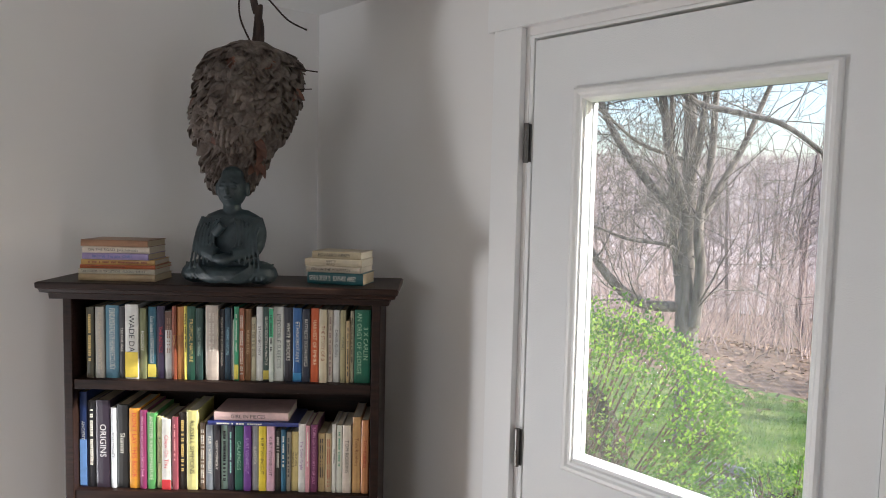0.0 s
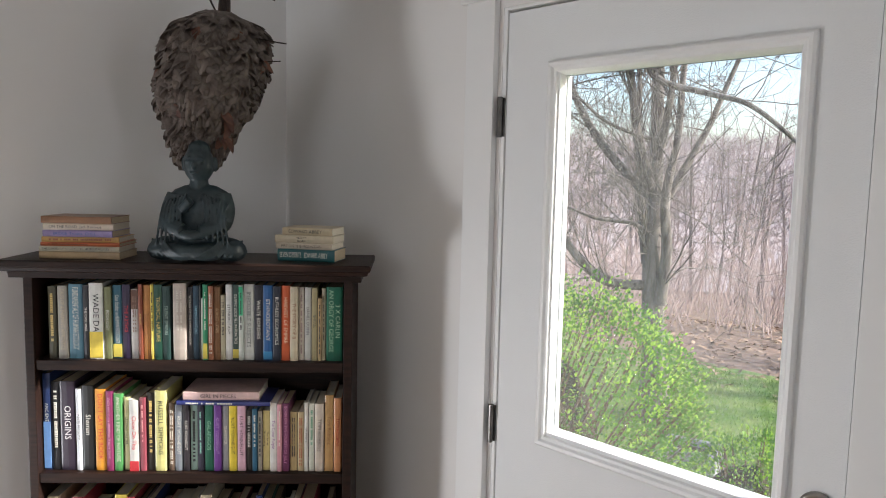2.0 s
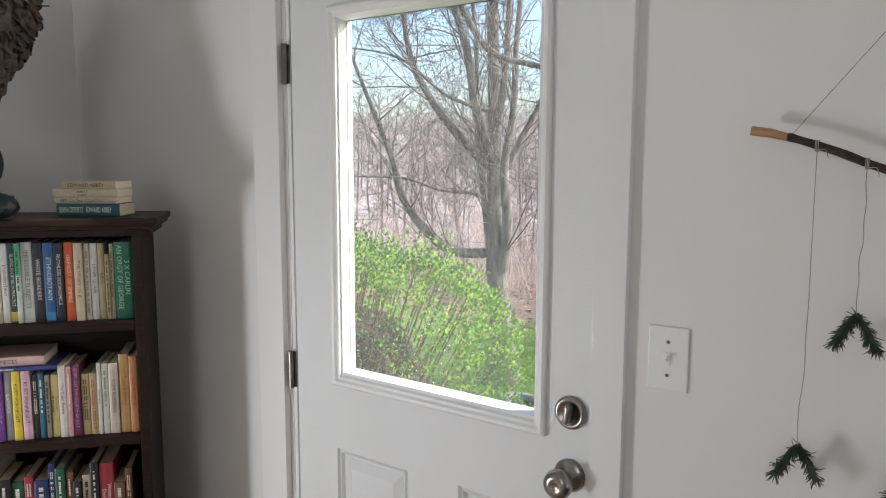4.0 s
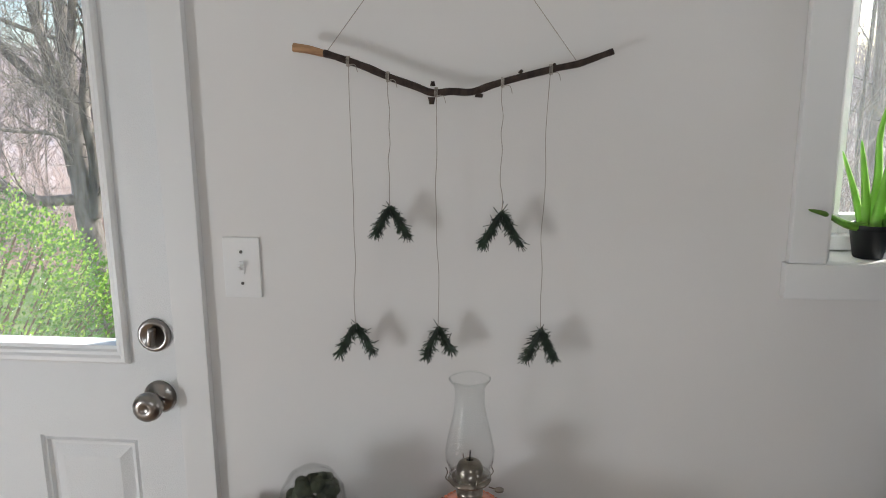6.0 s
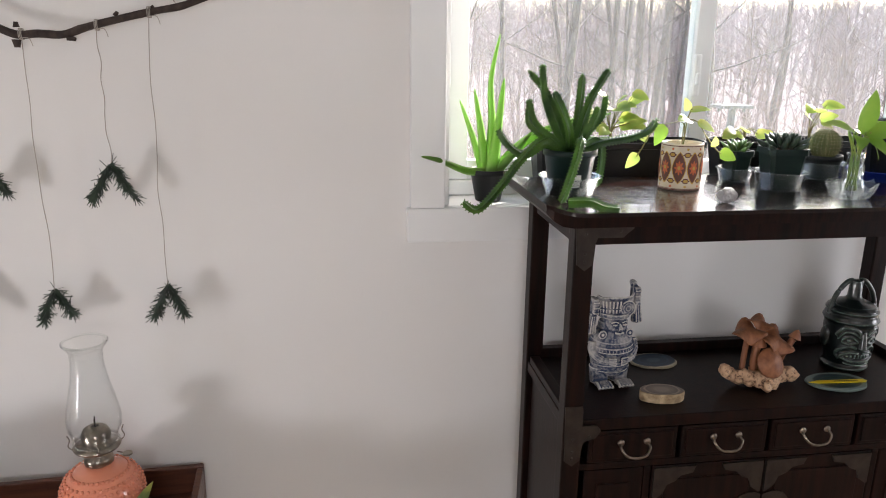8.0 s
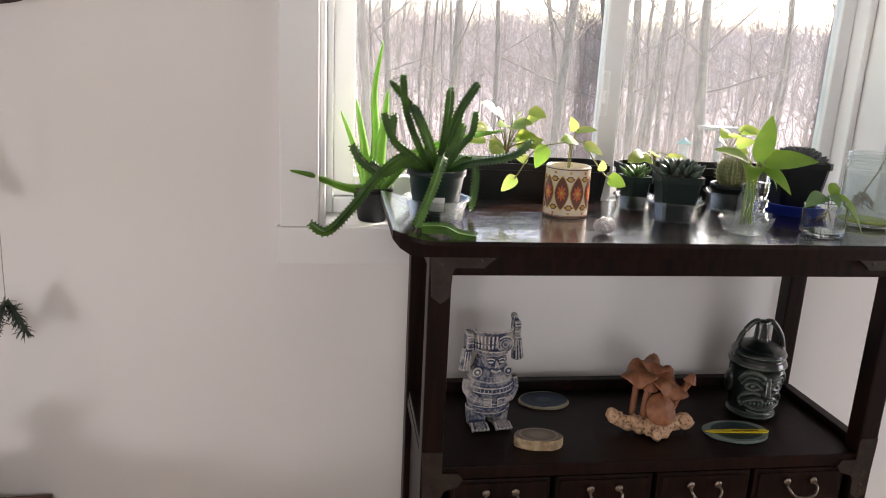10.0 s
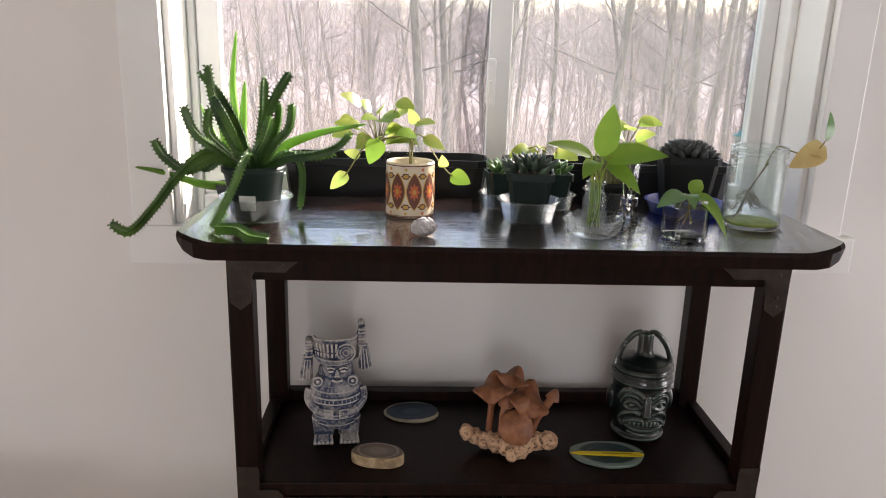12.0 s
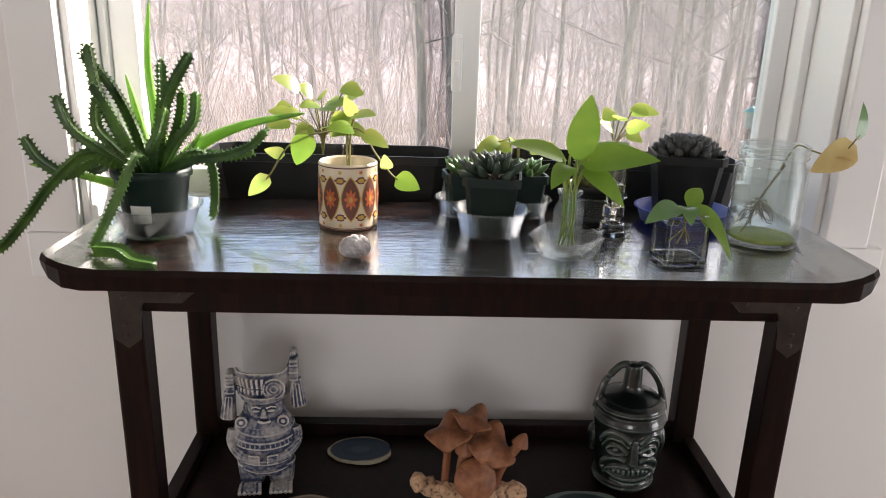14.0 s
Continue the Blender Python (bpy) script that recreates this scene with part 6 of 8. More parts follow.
saucer("clear plastic saucer under the small green succulent", (1.578, 1.475, T), 0.026, 0.022)
potted("potted_succulent", (1.578, 1.475, T + 0.0013), 0.021, 0.052, dict(n=16, r=0.008, ln=0.024, w=0.0042, material=SUCL, seed=2, steep=0.9), "small upright green succulent in a square green pot", 2)
saucer("clear plastic saucer under the dark succulent", (1.608, 1.388, T), 0.034, 0.030, flare=1.22)
potted("potted_succulent", (1.608, 1.388, T + 0.0013), 0.0315, 0.068, dict(n=34, r=0.024, ln=0.022, w=0.0052, material=SUCC, seed=3, steep=0.9), "blackish-green rosette succulent in a square green pot", 3)
saucer("clear plastic saucer under the spotted succulent", (1.660, 1.475, T), 0.026, 0.022)
potted("potted_succulent", (1.660, 1.475, T + 0.0013), 0.022, 0.052, dict(n=18, r=0.010, ln=0.024, w=0.0048, material=SUCL, seed=5, steep=0.6), "small spotted green succulent in a square green pot on the cabinet", 5)
saucer("bright blue plastic saucer under the square black pot", (1.856, 1.462, T), 0.050, 0.018, mat("blue_plastic", (0.01, 0.045, 0.42), 0.35, fine=0.1), 1.12)
potted("potted_succulent", (1.856, 1.470, T + 0.0016), 0.041, 0.084, dict(n=70, r=0.031, ln=0.015, w=0.0062, material=mat("charcoal_succulent", (0.030, 0.034, 0.032), 0.5, color2=(0.055, 0.06, 0.055), scale=50), seed=6, steep=0.8),
       "mound of charcoal succulent rosettes in a square black pot", 6, material=BLACKP)

# round barrel cactus
CACT = mat("cactus_skin", (0.26, 0.27, 0.12), 0.6, color2=(0.15, 0.18, 0.07), scale=30)
SPINE = mat("pale_spines", (0.65, 0.58, 0.40), 0.6)
cc = thing("cactus", (1.745, 1.475, T + 0.0015), 0, "small round pale-spined cactus in a round dark pot", "cactus")
saucer("clear plastic saucer under the round cactus", (1.745, 1.475, T), 0.034, 0.030)
bm = bmesh.new()
potshape(bm, 0.026, 0.032, 0.042)
part("pot", bm, BLACKP, cc, smooth=True)
grit(cc, 0.028, 0.036, seed=8)
bm, bs = bmesh.new(), bmesh.new()
nr2, nv = 96, 16
g = []
for j in range(nv + 1):
    v = math.pi * (0.02 + 0.80 * j / nv)
    g.append([bm.verts.new(((0.024 * (1 + 0.09 * math.cos(24 * 2 * math.pi * i / nr2))) * math.sin(v) * math.cos(2 * math.pi * i / nr2), (0.024 * (1 + 0.09 * math.cos(24 * 2 * math.pi * i / nr2))) * math.sin(v) * math.sin(2 * math.pi * i / nr2), 0.060 + 0.028 * math.cos(v))) for i in range(nr2)])
for a, b in zip(g, g[1:]):
    for i in range(nr2):
        bm.faces.new((a[i], a[(i + 1) % nr2], b[(i + 1) % nr2], b[i]))
bm.faces.new(g[0])
rng = random.Random(2)
for k in range(24):
    for j in range(11):
        v = math.pi * (0.05 + 0.06 * j)
        a = 2 * math.pi * k / 24
        p = Vector((0.0262 * math.sin(v) * math.cos(a), 0.0262 * math.sin(v) * math.sin(a), 0.060 + 0.030 * math.cos(v)))
        o = Vector((math.sin(v) * math.cos(a), math.sin(v) * math.sin(a), math.cos(v)))
        for q in range(3):
            d = (o + Vector((rng.uniform(-1, 1), rng.uniform(-1, 1), rng.uniform(-1, 1)))).normalized() * 0.005
            s = d.cross(o).normalized() * 0.0003
            bs.faces.new([bs.verts.new(x) for x in (p - s, p + s, p + d)])
part("body", bm, CACT, cc, smooth=True)
part("spines", bs, SPINE, cc, "fine pale spines", kind="stuff")

# cut-glass candlestick
bm = bmesh.new()
for r, z0, z1 in ((0.017, 0.0, 0.006), (0.0145, 0.0065, 0.014), (0.009, 0.0145, 0.022), (0.0125, 0.0225, 0.034), (0.008, 0.0345, 0.038)):
    lathe(bm, [(0, z0), (r, z0), (r, z1), (0, z1)], 8)
lathe(bm, [(0, 0.0385), (0.009, 0.0385), (0.011, 0.050), (0.0125, 0.092), (0.0140, 0.096), (0.0105, 0.096), (0.009, 0.060), (0, 0.058)], 8)
cs = thing("candlestick", (1.750, 1.392, T), 0, "clear faceted glass candlestick on the cabinet", "candlestick")
part("stem", bm, HEAVY, cs)

# crystal dish with a small bottle of broad leaves
dish = thing("crystal_dish", (1.680, 1.308, T), 0, "chunky clear crystal dish shaped like ice on the cabinet", "dish")
ICE = thin_glass("frosted_crystal", (0.95, 0.96, 0.95), 0.04, 3.4, 0.08)
bm = bmesh.new()
rng = random.Random(12)
rows = []
for r, z, j in ((0.024, 0.0, 0.001), (0.029, 0.004, 0.002), (0.033, 0.014, 0.004), (0.037, 0.024, 0.006), (0.033, 0.022, 0.004), (0.028, 0.012, 0.002), (0.022, 0.006, 0.001)):
    rows.append([bm.verts.new(((r + rng.uniform(-j, j)) * math.cos(2 * math.pi * k / 26), (r + rng.uniform(-j, j)) * math.sin(2 * math.pi * k / 26), z + (rng.uniform(-j, j) if z > 0 else 0))) for k in range(26)])
for a, b in zip(rows, rows[1:]):
    for k in range(26):
        bm.faces.new((a[k], a[(k + 1) % 26], b[(k + 1) % 26], b[k]))
bm.faces.new(rows[0][::-1])
bm.faces.new(rows[-1])
part("bowl", bm, ICE, dish)
bt = thing("bud_vase", (1.680, 1.308, T + 0.0065), 0, "small clear glass bottle holding a bright green broad-leaved cutting", "vase")
bm = bmesh.new()
lathe(bm, [(0, 0), (0.014, 0), (0.0155, 0.002), (0.0155, 0.044), (0.011, 0.052), (0.011, 0.060), (0.013, 0.061), (0.013, 0.064), (0.0095, 0.064), (0.0095, 0.052), (0.0140, 0.043), (0.0140, 0.003), (0, 0.002)], 28)
part("bottle", bm, WATERY, bt, "small clear glass bottle", True)
bm = bmesh.new()
STALK = mat("green_stalk", (0.16, 0.30, 0.04), 0.5, color2=(0.3, 0.34, 0.06), scale=30)
for k in range(8):
    a = k * 0.8
    tube(bm, smooth_path([(0.008 * math.cos(a), 0.008 * math.sin(a), 0.006), (0.006 * math.cos(a + 1), 0.006 * math.sin(a + 1), 0.035), (0.006 * math.cos(a + 0.6), 0.006 * math.sin(a + 0.6), 0.065), (0.018 * math.cos(a), 0.012 * math.sin(a), 0.098)]), 0.0013, 6)
part("stalk", bm, STALK, bt, smooth=True)
for at, way, up, ln, w, cu in (
        ((0.004, 0, 0.094), (0.12, -0.15, 1.0), (0, -1, 0.2), 0.072, 0.040, 0.05), ((-0.006, 0, 0.094), (-1.0, -0.25, 0.55), (0.3, -0.5, 0.9), 0.066, 0.034, 0.25),
        ((0.008, -0.006, 0.092), (0.95, -0.5, 0.42), (-0.2, -0.7, 0.9), 0.076, 0.044, 0.35), ((0.010, 0.004, 0.092), (0.9, 0.2, 0.6), (-0.3, -0.4, 0.9), 0.060, 0.034, 0.30),
        ((0.010, -0.004, 0.088), (0.6, -0.5, -0.2), (0.2, -0.8, 0.6), 0.052, 0.030, 0.6), ((-0.004, -0.008, 0.090), (-0.45, -0.9, 0.10), (0, -0.5, 0.9), 0.044, 0.028, 0.5),
        ((0.014, 0.002, 0.09), (0.8, -0.1, -0.5), (0.5, -0.6, 0.6), 0.050, 0.026, 0.4)):
    leafpart(bt, SPLIT, at, way, up, ln * 0.95, w * 0.82, cu, False)

# square jar with drooping leaves
sq = thing("square_jar", (1.797, 1.300, T), 6, "small square clear glass jar of water with drooping green leaves", "jar")
sq.scale = (0.87, 0.87, 0.94)
bm = bmesh.new()


def square_ring(bm, w, z, c):
    return [bm.verts.new(p + (z,)) for p in ((-w + c, -w), (w - c, -w), (w - c * 0.3, -w + c * 0.3), (w, -w + c), (w, w - c), (w - c * 0.3, w - c * 0.3), (w - c, w), (-w + c, w), (-w + c * 0.3, w - c * 0.3), (-w, w - c), (-w, -w + c), (-w + c * 0.3, -w + c * 0.3))]


rs = [square_ring(bm, w, z, c) for w, z, c in ((0.024, 0.0, 0.008), (0.027, 0.003, 0.008), (0.027, 0.046, 0.008), (0.024, 0.052, 0.010), (0.024, 0.056, 0.010), (0.0215, 0.056, 0.010), (0.0215, 0.050, 0.010), (0.0245, 0.045, 0.007), (0.0245, 0.006, 0.007))]
for a, b in zip(rs, rs[1:]):
    for k in range(12):
        bm.faces.new((a[k], a[(k + 1) % 12], b[(k + 1) % 12], b[k]))
bm.faces.new(rs[0][::-1])
bm.faces.new(rs[-1])
part("glass_body", bm, HEAVY, sq, "clear square glass")
bm = bmesh.new()
for k in range(6):
    a = k
    tube(bm, smooth_path([(0.012 * math.cos(a), 0.012 * math.sin(a), 0.022), (0.004, 0, 0.04), (0.0, 0.0, 0.060)]), 0.0008, 5)
part("roots", bm, VINE, sq)
PALEL = leaf_mat("silvery_pothos_leaf", (0.16, 0.26, 0.12), (0.09, 0.20, 0.05), 0.3, 0.22, 22)
for at, way, up, ln, w, m2, cu in (
        ((-0.004, 0, 0.060), (-0.9, -0.35, 0.10), (0, -0.4, 0.9), 0.044, 0.030, PALEL, 0.5), ((0.008, -0.002, 0.062), (0.55, -0.5, -0.15), (0.2, -0.5, 0.9), 0.062, 0.032, SPLIT, 0.75),
        ((0.004, 0, 0.062), (0.45, 0.2, 0.45), (0, -0.7, 0.8), 0.034, 0.022, SPLIT, 0.4), ((0.0, -0.002, 0.062), (-0.1, -0.8, 0.1), (0, -0.3, 0.9), 0.030, 0.022, PALEL, 0.6),
        ((0.014, 0.004, 0.060), (0.9, 0.2, -0.1), (0, -0.4, 0.9), 0.028, 0.014, SPLIT, 0.5)):
    leafpart(sq, m2, at, way, up, ln, w, cu, False)

# big jar with roots and a trailing stem
jar = thing("glass_jar", (1.918, 1.374, T), 0, "large clear glass jar with roots and a trailing yellowed leaf", "jar")
bm = bmesh.new()
JW = 1.02
outer = [(0, 0), (0.033, 0), (0.0375, 0.004), (0.0385, 0.012), (0.0385, 0.082), (0.0375, 0.090), (0.0350, 0.094), (0.0350, 0.098), (0.0368, 0.0995), (0.0368, 0.1015), (0.0350, 0.103), (0.0368, 0.1045), (0.0368, 0.1065), (0.0352, 0.108), (0.0358, 0.112)]
lathe(bm, [(r * JW, z) for r, z in outer + [(0.0335, 0.112), (0.0330, 0.095), (0.0362, 0.084), (0.0362, 0.012), (0.033, 0.006), (0, 0.004)]], 40)
part("glass_body", bm, WATERY, jar, "clear threaded jar glass", True)
bm = bmesh.new()
lathe(bm, [(0, 0.0045), (0.0340, 0.0055), (0.0370, 0.0075), (0.034, 0.0095), (0, 0.010)], 32)
part("algae", bm, mat("green_algae", (0.30, 0.36, 0.05), 0.6, color2=(0.18, 0.24, 0.03), scale=60, bump=0.5), jar, "yellow-green sediment", True)
bm = bmesh.new()
for r, z, w in ((0.0350, 0.112, 0.0013), (0.0360, 0.1055, 0.0010), (0.0360, 0.1005, 0.0010), (0.0372, 0.090, 0.0008), (0.0372, 0.0025, 0.0014)):
    tube(bm, [(r * JW * math.cos(a), r * JW * math.sin(a), z) for a in [2 * math.pi * k / 40 for k in range(41)]], w, 8, False)
part("threads", bm, HEAVY, jar, "clear glass screw threads and rim", True, "stuff")
bm = bmesh.new()
lathe(bm, [(0.0364, 0.012), (0.0364, 0.080)], 40)
part("clouded_film", bm, thin_glass("clouded_film", (0.96, 0.98, 0.98), 0.05, 1.3, 0.13), jar, "cloudy whitish film inside the glass", True)
ROOT = mat("brown_roots", (0.07, 0.045, 0.025), 0.8, color2=(0.2, 0.16, 0.08), scale=50)
bm = bmesh.new()
rng = random.Random(21)
for k in range(30):
    a = rng.uniform(0, 6.28)
    p = Vector((-0.008, 0, 0.048))
    pts = [p]
    for q in range(4):
        p = p + Vector((math.cos(a) * rng.uniform(0.001, 0.009), math.sin(a) * rng.uniform(0.001, 0.007), rng.uniform(-0.012, 0.003)))
        p.z = max(p.z, 0.013)
        h = math.hypot(p.x, p.y)
        if h > 0.031:
            p.x, p.y = p.x * 0.031 / h, p.y * 0.031 / h
        pts.append(p.copy())
        a += rng.uniform(-0.5, 0.5)
    tube(bm, smooth_path(pts, 3), 0.0007, 5)
tube(bm, smooth_path([(-0.01, 0, 0.045), (0.0, 0.0, 0.065), (0.015, 0, 0.09)]), 0.0014, 6)
part("roots", bm, ROOT, jar, "tangled brown roots", True)
vine(jar, [(0.010, 0.0, 0.085), (0.022, -0.004, 0.112), (0.038, -0.008, 0.108), (0.056, -0.012, 0.104), (0.072, -0.014, 0.110), (0.084, -0.015, 0.128)], 0.0010)
YELLOWL = leaf_mat("yellowed_leaf", (0.50, 0.40, 0.16), (0.42, 0.28, 0.10), 0.45, 0.5, 30)
leafpart(jar, YELLOWL, (0.078, -0.014, 0.112), (-0.75, -0.3, -0.35), (0.2, -0.9, 0.4), 0.052, 0.034, 0.2)
leafpart(jar, PALEL, (0.084, -0.015, 0.127), (0.10, -0.1, 1.0), (0.3, -0.9, 0.0), 0.034, 0.016, 0.3)
leafpart(jar, YELLOWL, (0.058, -0.012, 0.104), (0.6, -0.6, 0.1), (0, -0.3, 0.9), 0.022, 0.010, 0.3)

# glass jars of cuttings on the planters' rims
for x, y, z, seed, nl, lab in ((1.390, 1.598, NZ0 + 0.0805, 31, 22, "clear glass jar of bushy golden pothos cuttings in the planter"), (1.800, 1.600, NZ0 + 0.0805, 32, 7, "clear glass bottle with a few golden leaves in the planter"), (1.665, 1.602, NZ0 + 0.0805, 33, 6, "clear glass bottle with low golden leaves in the planter")):
    gj = thing("cutting_jar", (x, y, z), 0, lab, "jar")
    bm = bmesh.new()
    lathe(bm, [(0, 0), (0.019, 0), (0.020, 0.003), (0.020, 0.038), (0.015, 0.046), (0.016, 0.052), (0.0145, 0.052), (0.0135, 0.046), (0.0185, 0.037), (0.0185, 0.004), (0, 0.002)], 24)
    part("glass_body", bm, CLEAR, gj, "small clear glass jar", True)
    rng = random.Random(seed)
    tall = {31: 0.115, 32: 0.105, 33: 0.050}[seed]
    for k in range(nl):
        a = rng.uniform(0, 6.28)
        rr = rng.uniform(0.012, 0.055 if seed != 32 else 0.035)
        e = Vector((rr * math.cos(a), -0.01 + 0.3 * rr * math.sin(a), rng.uniform(0.55, 1.0) * tall if seed != 31 else rng.uniform(0.05, 0.12)))
        vine(gj, [(0, 0, 0.01), (0.004 * math.cos(a), 0.003, 0.05), e], 0.0009)
        leafpart(gj, GOLDL, e, (math.cos(a), -0.6, rng.uniform(-0.4, 0.5)), (0, -0.7, 0.7), rng.uniform(0.022, 0.036), rng.uniform(0.020, 0.028))

# ---- things on the cabinet's shelf ----
S = SH + 0.0006
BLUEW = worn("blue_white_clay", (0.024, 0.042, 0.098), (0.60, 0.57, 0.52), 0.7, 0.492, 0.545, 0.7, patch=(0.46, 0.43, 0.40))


def ring_tube(bm, cx, cz, rad, y, w, n=24):
    tube(bm, [(cx + rad * math.cos(a), y, cz + rad * math.sin(a)) for a in [2 * math.pi * k / n for k in range(n + 1)]], w, 6, False)


def on_belly(a, z, rx, ry, out=0.0):
    """A place on the figure's round body, at degrees a from its right."""
    return Vector(((rx + out) * math.cos(radians(a)), (ry + out) * math.sin(radians(a)), z))


bm = bmesh.new()
lathe(bm, [(0, 0.020), (0.024, 0.020), (0.031, 0.030), (0.035, 0.045), (0.038, 0.060), (0.0395, 0.072), (0.037, 0.084), (0.031, 0.095), (0.026, 0.104), (0.024, 0.116), (0, 0.118)], 40)
for v in bm.verts:
    v.co.y *= 0.78
ball(bm, (0.002, -0.004, 0.113), (0.023, 0.021, 0.024), sub=3)
for s in (-1, 1):
    tube(bm, [(s * 0.018, 0.0, 0.004), (s * 0.019, 0.0, 0.034)], [0.0155, 0.0175], 16)
    ball(bm, (s * 0.019, -0.016, 0.0065), (0.0145, 0.019, 0.0068))
    for q in range(5):
        tube(bm, [(s * 0.019 + (q - 2) * 0.0056, -0.020, 0.0105), (s * 0.019 + (q - 2) * 0.0060, -0.034, 0.0050)], [0.0026, 0.0030], 8)
    ring_tube(bm, s * 0.025 - 0.001, 0.098, 0.0062, -0.019, 0.0018, 16)
    ball(bm, (s * 0.025 - 0.001, -0.019, 0.098), (0.0034, 0.003, 0.0034))
    ball(bm, (0.002 + s * 0.0085, -0.0245, 0.1155), (0.0052, 0.0022, 0.0019))
    tube(bm, smooth_path([(0.002 + s * 0.003, -0.0265, 0.1195), (0.002 + s * 0.009, -0.0255, 0.1215), (0.002 + s * 0.015, -0.0215, 0.1185)]), 0.0013, 6)
    tube(bm, smooth_path([on_belly(-90 + s * 78, 0.082, 0.038, 0.030), on_belly(-90 + s * 70, 0.066, 0.041, 0.033), on_belly(-90 + s * 40, 0.054, 0.036, 0.031, 0.002), on_belly(-90 + s * 14, 0.053, 0.036, 0.031)]), [0.0075] * 12 + [0.006] * 7, 10)
    for q in range(4):
        tube(bm, [on_belly(-90 + s * (26 - q * 0.5), 0.0590 - q * 0.0034, 0.038, 0.0335, 0.003), on_belly(-90 + s * 6, 0.0575 - q * 0.0036, 0.038, 0.0335, 0.001)], 0.0015, 6)
tube(bm, [(0.002, -0.0235, 0.117), (0.002, -0.0300, 0.1085)], [0.0022, 0.0042], 10)
tube(bm, smooth_path([(-0.006, -0.0245, 0.1015), (0.002, -0.0268, 0.1005), (0.010, -0.0245, 0.1015)]), 0.0017, 8)
tube(bm, smooth_path([(-0.004, -0.0230, 0.0985), (0.002, -0.0250, 0.0975), (0.008, -0.0230, 0.0985)]), 0.0014, 8)
# collar of beads, woven bands
for z, rx, ry, w in ((0.0945, 0.0300, 0.0245, 0.0014), (0.0865, 0.0350, 0.0280, 0.0014), (0.0775, 0.0385, 0.0305, 0.0013), (0.0700, 0.0400, 0.0315, 0.0013)):
    tube(bm, [on_belly(a, z - 0.004 * math.cos(radians(a + 90)), rx, ry, 0.0005) for a in range(-190, 11, 8)], w, 6, False)
for q in range(17):
    a = -170 + q * 10
    tube(bm, [on_belly(a, 0.0930 - 0.004 * math.cos(radians(a + 90)), 0.031, 0.0255), on_belly(a, 0.0875 - 0.004 * math.cos(radians(a + 90)), 0.0345, 0.0278)], 0.0015, 6)
for q in range(22):
    a = -186 + q * 9
    tube(bm, [on_belly(a, 0.0762 - 0.004 * math.cos(radians(a + 90)), 0.0388, 0.0308), on_belly(a + 1, 0.0712 - 0.004 * math.cos(radians(a + 90)), 0.0398, 0.0314)], 0.0010, 5)
for z in (0.046, 0.041, 0.030):
    tube(bm, [on_belly(a, z, 0.0335 - (0.046 - z) * 0.15, 0.027, 0.0005) for a in range(-190, 11, 10)], 0.0010, 6, False)
# flat headdress, curved like a wall, taller at one end
hd = []
for i in range(17):
    a = radians(-168 + 9.7 * i)
    top = 0.160 + (0.004 * math.cos(a + 1.6)) + (0.020 * max(0, (i - 12) / 4) ** 1.5) + (0.003 if i < 2 else 0)
    hd.append([bm.verts.new((0.002 + rr * 1.02 * math.cos(a), 0.004 + rr * 0.76 * math.sin(a), z)) for rr, z in ((0.0300, 0.126), (0.0365, top), (0.0320, top), (0.0255, 0.127))])
for p, q in zip(hd, hd[1:]):
    for k in range(4):
        bm.faces.new((p[k], p[(k + 1) % 4], q[(k + 1) % 4], q[k]))
bm.faces.new(hd[0])
bm.faces.new(hd[-1][::-1])
lathe(bm, [(0, 0.116), (0.028, 0.126), (0.030, 0.134), (0, 0.134)], 24)
for q in range(8):
    a = radians(-158 + q * 9.5)
    for z0, z1 in ((0.129, 0.142), (0.144, 0.157)):
        rr = 0.0315 + (z0 - 0.126) * 0.18
        tube(bm, [(0.002 + rr * 1.03 * math.cos(a), 0.004 + rr * 0.77 * math.sin(a), z0), (0.002 + (rr + 0.0026) * 1.03 * math.cos(a), 0.004 + (rr + 0.0026) * 0.77 * math.sin(a), z1)], 0.0017, 6)
for rr, w in ((0.0125, 0.0017), (0.0085, 0.0014), (0.0040, 0.0016)):
    ring_tube(bm, 0.015, 0.144, rr, -0.0235 + (0.0125 - rr) * -0.05, w)
ball(bm, (0.015, -0.022, 0.144), (0.012, 0.003, 0.012))
for q in range(4):
    tube(bm, [(0.0335 + q * 0.0006, -0.012 + q * 0.004, 0.128), (0.0400, -0.012 + q * 0.004, 0.168)], 0.0016, 6)
# ear flaps
for s, z0, z1 in ((-1, 0.098, 0.160), (1, 0.112, 0.176)):
    box(bm, (s * 0.038 - 0.0055, -0.014, (z0 + z1) / 2 + 0.004), (s * 0.038 + 0.0055, 0.008, z1), 0.003)
    tube(bm, [(s * 0.040, -0.004, (z0 + z1) / 2 + 0.004), (s * 0.043, -0.005, z0)], [0.0075, 0.0100], 12)
    for q in (-1, 0, 1):
        tube(bm, [(s * 0.040 + q * 0.0035, -0.012, (z0 + z1) / 2), (s * 0.0425 + q * 0.005, -0.0145, z0 + 0.002)], 0.0012, 5)
    for z in (0.6, 0.75, 0.9):
        zz = z0 + (z1 - z0) * z
        tube(bm, [(s * 0.038 - 0.0055, -0.0145, zz), (s * 0.038 + 0.0055, -0.0145, zz)], 0.0013, 5)
ball(bm, (0.0375, 0.006, 0.178), (0.0055, 0.010, 0.0065))
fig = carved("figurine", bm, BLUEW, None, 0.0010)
fig.matrix_world = pose(1.338, 1.395, S - 0.0006, 0, 0, 6)
tagged(fig, "blue-washed white clay figurine with a headdress on the cabinet shelf", "figurine")

